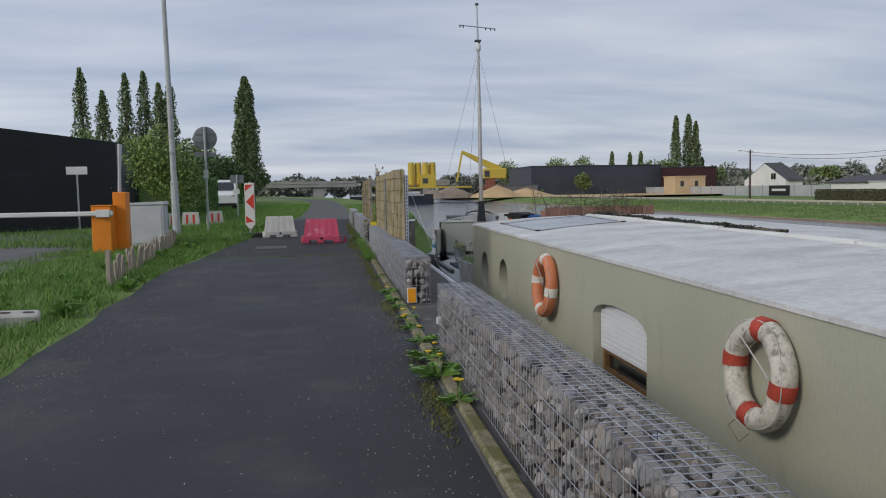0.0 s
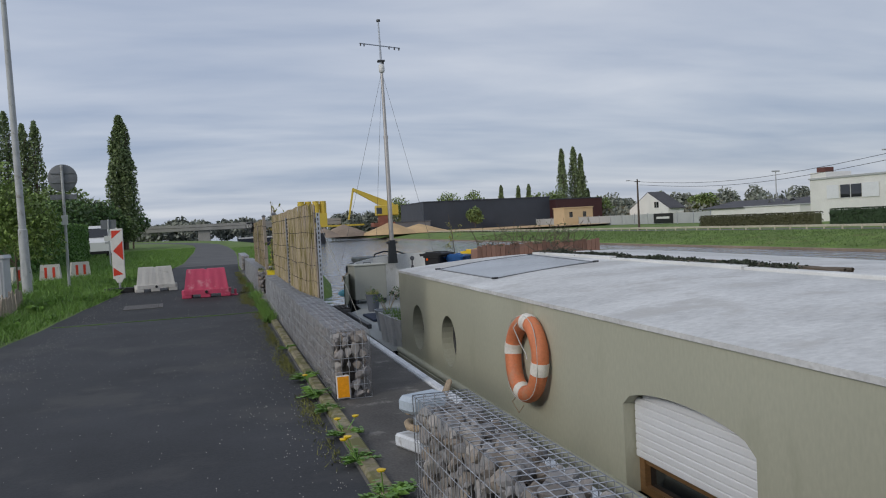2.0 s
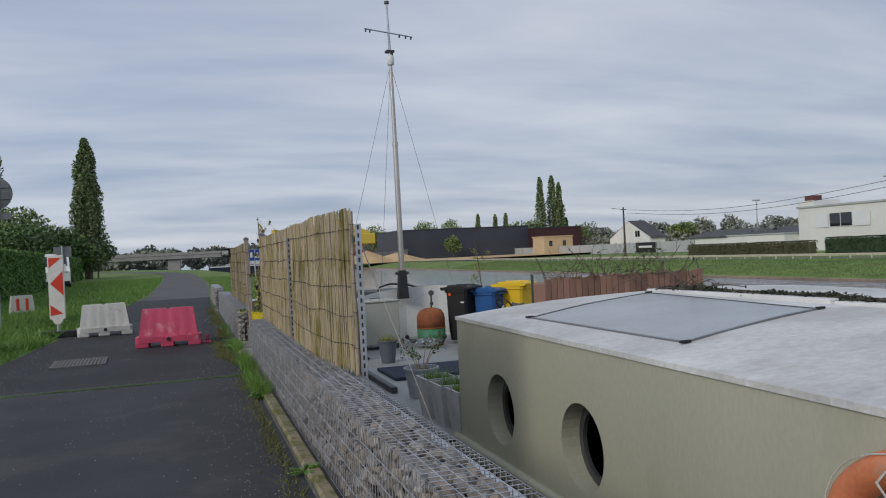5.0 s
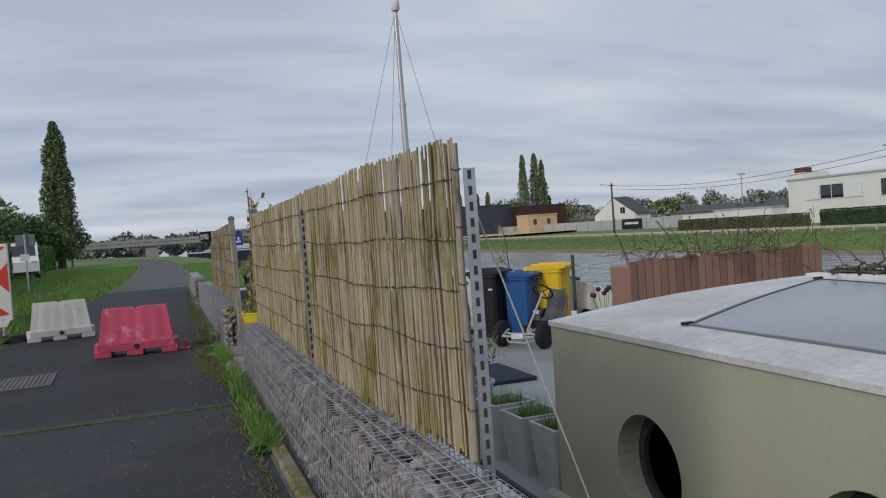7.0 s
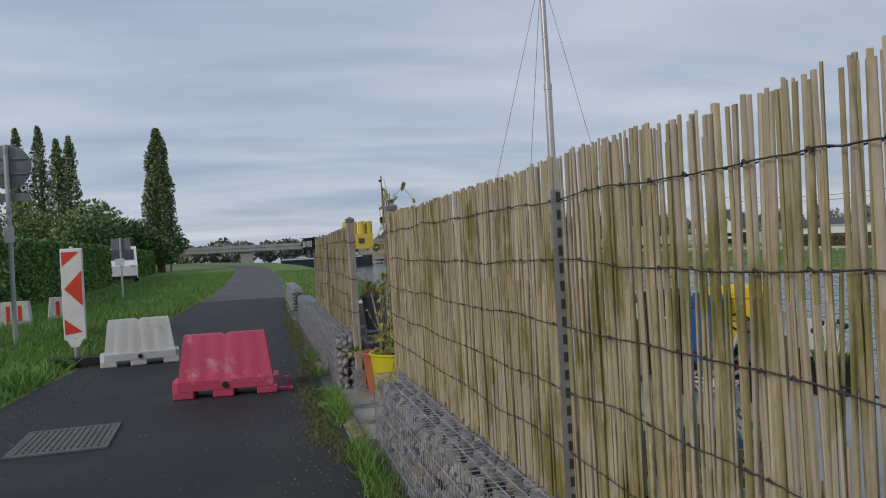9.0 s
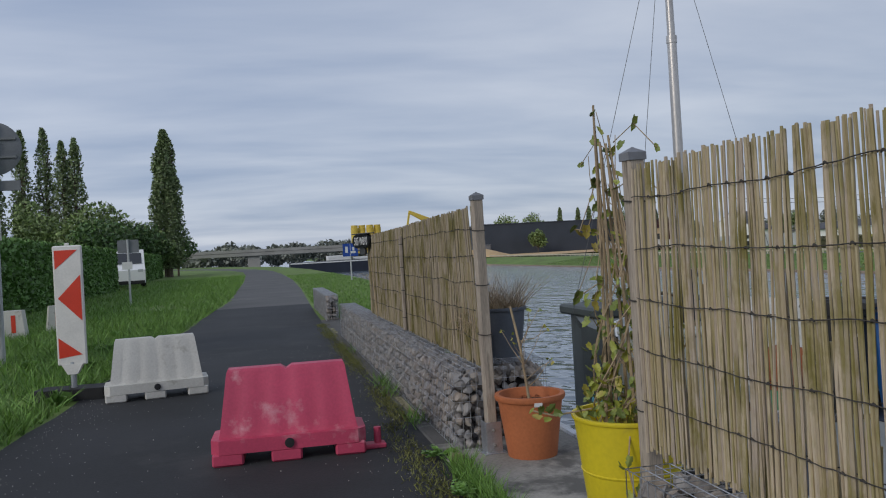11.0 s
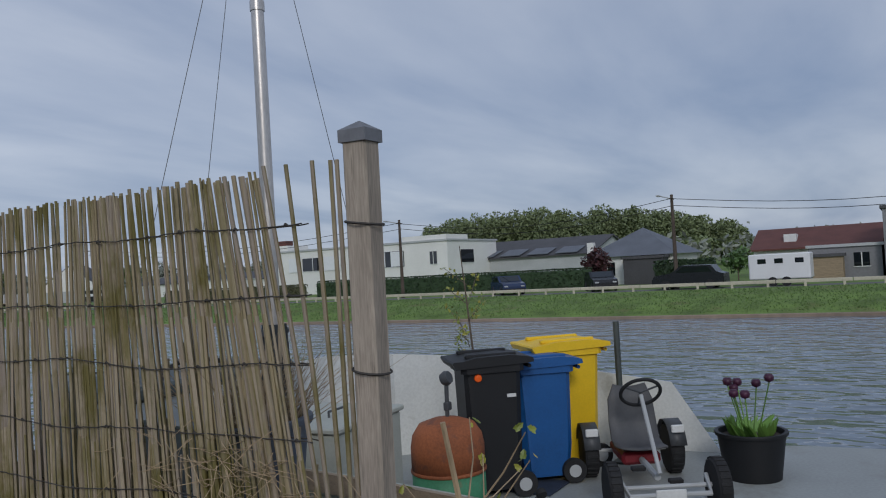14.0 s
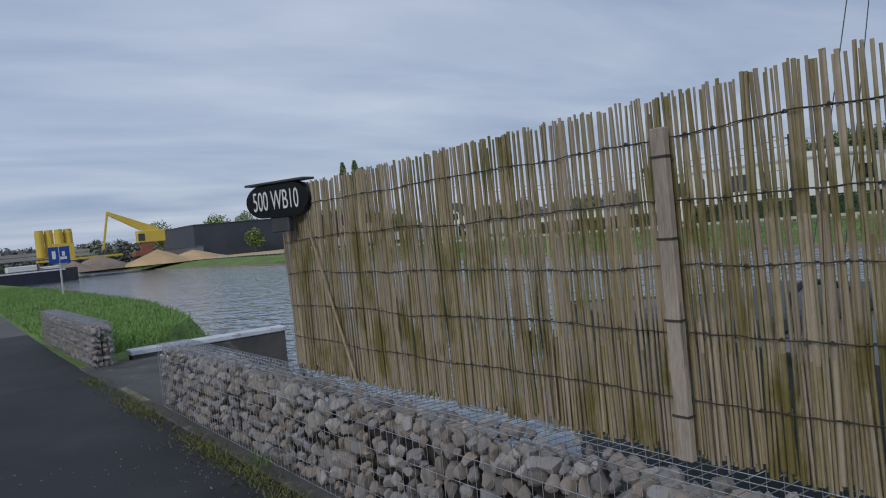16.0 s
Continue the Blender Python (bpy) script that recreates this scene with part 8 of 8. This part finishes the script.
def heap(x, y, rx, ry, h, material, label, seed):
    s, n, m_ = Shape(), 24, 8
    for i in range(m_ + 1):
        u = i / m_
        for k in range(n):
            a = 2 * math.pi * k / n
            q = 1 + 0.16 * noise.noise((math.cos(a) * 2 + seed, math.sin(a) * 2, u * 2))
            s.v.append((rx * (1 - u) * q * math.cos(a), ry * (1 - u) * q * math.sin(a), h * u ** 0.85))
    for i in range(m_):
        for k in range(n):
            s.f.append((i * n + k, i * n + (k + 1) % n, (i + 1) * n + (k + 1) % n, (i + 1) * n + k))
    ob = part("sand_mound", s, material, None, "", 60, fix=False)
    ob.location = (x, y, -0.6)
    tagged(ob, label, "sand heap")


heap(36.5, 168, 6.2, 6, 2.7, M["sand"], "pale yellow sand heap in the yard", 1)
heap(43.5, 170, 7, 6, 2.0, M["sand"], "low pale sand heap in the yard", 2)
heap(27.0, 172, 6, 6, 2.7, M["sand_grey"], "brown gravel heap in the yard", 3)
heap(22.5, 170, 4, 5, 2.0, M["sand_grey"], "dark brown gravel heap in the yard", 4)
yd = Shape().quad((45.0, 150, -0.55), (120, 150, -0.55), (120, 260, -0.4), (18, 260, -0.4))
setting("yard", yd, M["sand"], "sandy ground of the industrial yard", "ground", fix=False)
building("solar_shed", 41, 186, 50.5, 192, 2.4, M["render_grey"], M["roof_slate"], "low shed with a slate-blue panel roof", category="shed", z=-0.5)
bgx = thing("cargo_barge", "dark blue cargo barge moored along the yard", "barge", pose(13.0, 152, -1.5))
part("barge_hull", Shape().prism([(-9, -4), (5, -4), (7.3, 0), (5, 4), (-9, 4)], -0.4, 2.0), M["barge_hull"], bgx, "dark navy hull")
part("white_rail", Shape().box(-9, -4.05, 1.75, 5, -3.98, 1.95), M["white_paint"], bgx, "white sheer line")
part("wheelhouse", Shape().box(-2.5, -2, 2.0, 1.5, 2, 2.9, 0.1).box(2.2, -1.2, 2.0, 4.6, 1.2, 2.5, 0.1), M["white_paint"], bgx)
br = thing("road_bridge", "low concrete road bridge crossing beyond the bend", "bridge", pose(0, 224, 0))
part("bridge_deck", Shape().box(-80, -3, 2.5, 34, 3, 3.5, 0.1), M["bridge_conc"], br, "long concrete deck")
part("parapet", Shape().box(-80, -3.1, 3.5, 34, -2.9, 4.2), M["bridge_conc"], br)
for x in (-62, -40, -3, 28):
    part("pier", Shape().box(x - 1.6, -2.4, -2, x + 1.6, 2.4, 2.5, 0.1), M["bridge_conc"], br)

# poplars and woods in the distance
for k, (x, y, h, w_) in enumerate(((92.6, 200, 20.5, 1.9), (96.6, 201, 21.0, 2.2), (98.2, 200, 19.0, 1.8), (97.5, 262, 14, 1.6), (104, 262, 13.6, 1.6), (108, 262, 14, 1.6), (103, 206, 9.5, 1.4))):
    tree(x, y, h, w_ * 1.6, "poplar", M["leaf_poplar"], "tall poplar standing beyond the yard", 150 + k, 3600, 0.30, -0.5)
for k, (x, y, h, w_) in enumerate(((84, 196, 8, 4), (90, 198, 8.5, 4.5), (101, 196, 6.5, 4), (108, 175, 6.5, 4), (62, 186, 5.0, 2.0), (72, 240, 11, 5), (80, 238, 11, 5), (56, 240, 10, 4.5), (116, 170, 6, 4))):
    tree(x, y, h, w_, "round", M["leaf_tree"], "broad tree among the yard buildings", 170 + k, 2000, 0.38, -0.5)
wood = Shape()
r = random.Random(9)
for k in range(44):
    x = -130 + k * 5.5 + r.uniform(-2, 2)
    y = 262 + 0.25 * abs(x) + r.uniform(0, 25)
    crown(wood, (x, y, 2.8), 5.2, 5, r.uniform(3.0, 5.2), 800, 0.75, r)
for k in range(40):
    x = 110 + k * 6 + r.uniform(-2, 2)
    y = 265 - k * 2.2 + r.uniform(0, 25)
    crown(wood, (x, y, 3.5), 5.5, 5, r.uniform(3.5, 6.5), 700, 0.75, r)
tagged(part("distant_wood", wood, M["leaf_hazed"], None, fix=False), "band of distant woods on the horizon, haze painted into the leaf colour", "woods", kind="stuff")
wood = Shape()
for k in range(46):
    y = 42 + 74 * (k / 46) + r.uniform(-1.5, 1.5)
    hh = float(np.interp(y, (42, 50, 60, 85, 105, 117), (6.5, 9.2, 11.2, 13.2, 12.6, 10)))
    crown(wood, (150 + r.uniform(0, 10), y, hh * 0.58 - 0.8), 5, 3.4, hh * 0.52, 2300, 0.36, r)
for k in range(30):
    crown(wood, (140 + r.uniform(-4, 4), 46 + k * 2.4, 2.0), 4, 3, 3.4, 120, 0.5, r)
tagged(part("poplar_plantation", wood, M["leaf_wood"], None, fix=False), "dense planted wood behind the far houses", "woods", kind="stuff")
wood = Shape()
for k in range(40):
    crown(wood, (100 + r.uniform(0, 20), 100 + k * 4, 1.5), 4, 4, r.uniform(2, 3.6), 90, 0.6, r)
for k in range(26):
    crown(wood, (95 + r.uniform(0, 20), -20 + k * 4, 1.6), 4, 4, r.uniform(2, 4.0), 90, 0.55, r)
tagged(part("far_shrubs", wood, M["leaf_hazed"], None, fix=False), "loose shrubs and trees behind the far buildings", "woods", kind="stuff")
bl = thing("information_sign", "blue pedestrian and cycle sign on a grey post", "road sign", pose(4.1, 51.0, 0.05))
part("post", Shape().tube([(0, 0, 0), (0, 0, 1.8)], 0.035, 8), M["lamp_post"], bl)
part("panel", Shape().box(-0.37, -0.03, 1.17, 0.37, -0.015, 1.80, 0.004), M["sign_blue"], bl, "blue panel")
part("pictogram", Shape().box(-0.25, -0.038, 1.35, -0.12, -0.032, 1.65).box(0.02, -0.038, 1.32, 0.26, -0.032, 1.42).box(0.1, -0.038, 1.45, 0.2, -0.032, 1.62), M["white_paint"], bl, "white pictogram shapes")

# loose grit, leaf scraps and a mossy joint on the asphalt
r = random.Random(71)
grit = Shape()
for k in range(4200):
    y = -1.5 + 25 * r.random() ** 1.15
    x = r.choice((r.uniform(-1.9, 0.98), 0.98 - abs(r.gauss(0, 0.25)), -1.8 + abs(r.gauss(0, 0.3))))
    a = r.uniform(0.0018, 0.0042)
    e = Euler((r.uniform(0, 6.3), r.uniform(0, 6.3), r.uniform(0, 6.3))).to_matrix()
    p = Vector((x, y, 0.008 + a * 0.6))
    grit.add([p + e @ Vector(q) for q in ((a, 0, 0), (-a, 0.2 * a, 0), (0, a, 0.3 * a), (0, -a * 0.9, 0), (0.1 * a, 0, a * 0.8), (0, 0, -a * 0.8))], [(0, 2, 4), (2, 1, 4), (1, 3, 4), (3, 0, 4), (2, 0, 5), (1, 2, 5), (3, 1, 5), (0, 3, 5)])
tagged(part("grit", grit, M["block"], None, fix=False), "loose pale grit scattered on the asphalt", "grit", kind="stuff")
spots = []
while len(spots) < 2600:
    x = r.uniform(-2.0, 1.0)
    y = 13.42 + 0.05 * noise.noise((x * 1.7, 2, 0)) + 0.02 * noise.noise((x * 9, 5, 0)) + r.gauss(0, 0.008)
    if noise.noise((x * 3.1, 8, 0)) + 0.15 > r.uniform(-0.5, 0.5):
        spots.append((x, y, 0.006))
blades("joint_moss", "thin mossy line in a joint across the asphalt", M["blade"], spots, 0.006, 0.022, 0.004, 31, 0.9)

tang = Shape()
for k in range(90):
    p = Vector((FENCE_X - 0.02, 17.35 + r.gauss(0, 0.16), 0.78 + r.gauss(0, 0.05)))
    d = Vector((r.uniform(-0.05, 0.02), r.uniform(-0.16, 0.16), r.uniform(-0.09, 0.05)))
    tang.tube([p, p + d * 0.5 + rvec(r) * 0.01, p + d], 0.0011, 3, False)
tagged(part("straw_tangle", tang, M["cane"], None, fix=False), "dry straw caught in the reed fence", "straw", kind="stuff")
spots = []
while len(spots) < 12000:
    y = r.uniform(-2, 27)
    x = (1.10 if y > 18 else 0.98) - abs(r.gauss(0, 0.06)) - (0.16 if y > 15 else 0) * r.random()
    if noise.noise((1.3, y * 0.9, 0)) + (0.25 if y > 14.5 else 0) > r.uniform(-0.3, 0.5):
        spots.append((x, y, 0.006))
blades("edge_moss", "yellowish moss and short weeds along the asphalt edge", M["moss"], spots, 0.008, 0.04, 0.004, 37, 0.9)

def verge_weed(x, y, sc, seed):
    q = random.Random(seed)
    lv = Shape()
    for k in range(26):
        a, L = q.uniform(0, 6.3), sc * q.uniform(0.5, 1.1)
        d = Vector((math.cos(a), math.sin(a), 0))
        sd = Vector((-d.y, d.x, 0)) * L * 0.16
        u = q.uniform(0.5, 1.6)
        p1, p2 = d * L * 0.45 + Vector((0, 0, L * u * 0.6)), d * L + Vector((0, 0, L * u * 0.5))
        lv.add([(0, 0, 0), p1 - sd, p2, p1 + sd], [(0, 1, 2), (0, 2, 3)])
    ob = part("weed_clump", lv, M["weed"], None, fix=False)
    ob.location = (x, y, 0.0)
    return tagged(ob, "leafy green weed clump in the verge grass", "weed", "weed clumps in the verge")


for k in range(70):
    y = 2.5 + 26 * r.random()
    x = left_edge(y) - 0.12 - abs(r.gauss(0, 0.9))
    if x > -4.6:
        verge_weed(x, y, r.uniform(0.07, 0.20), 900 + k)
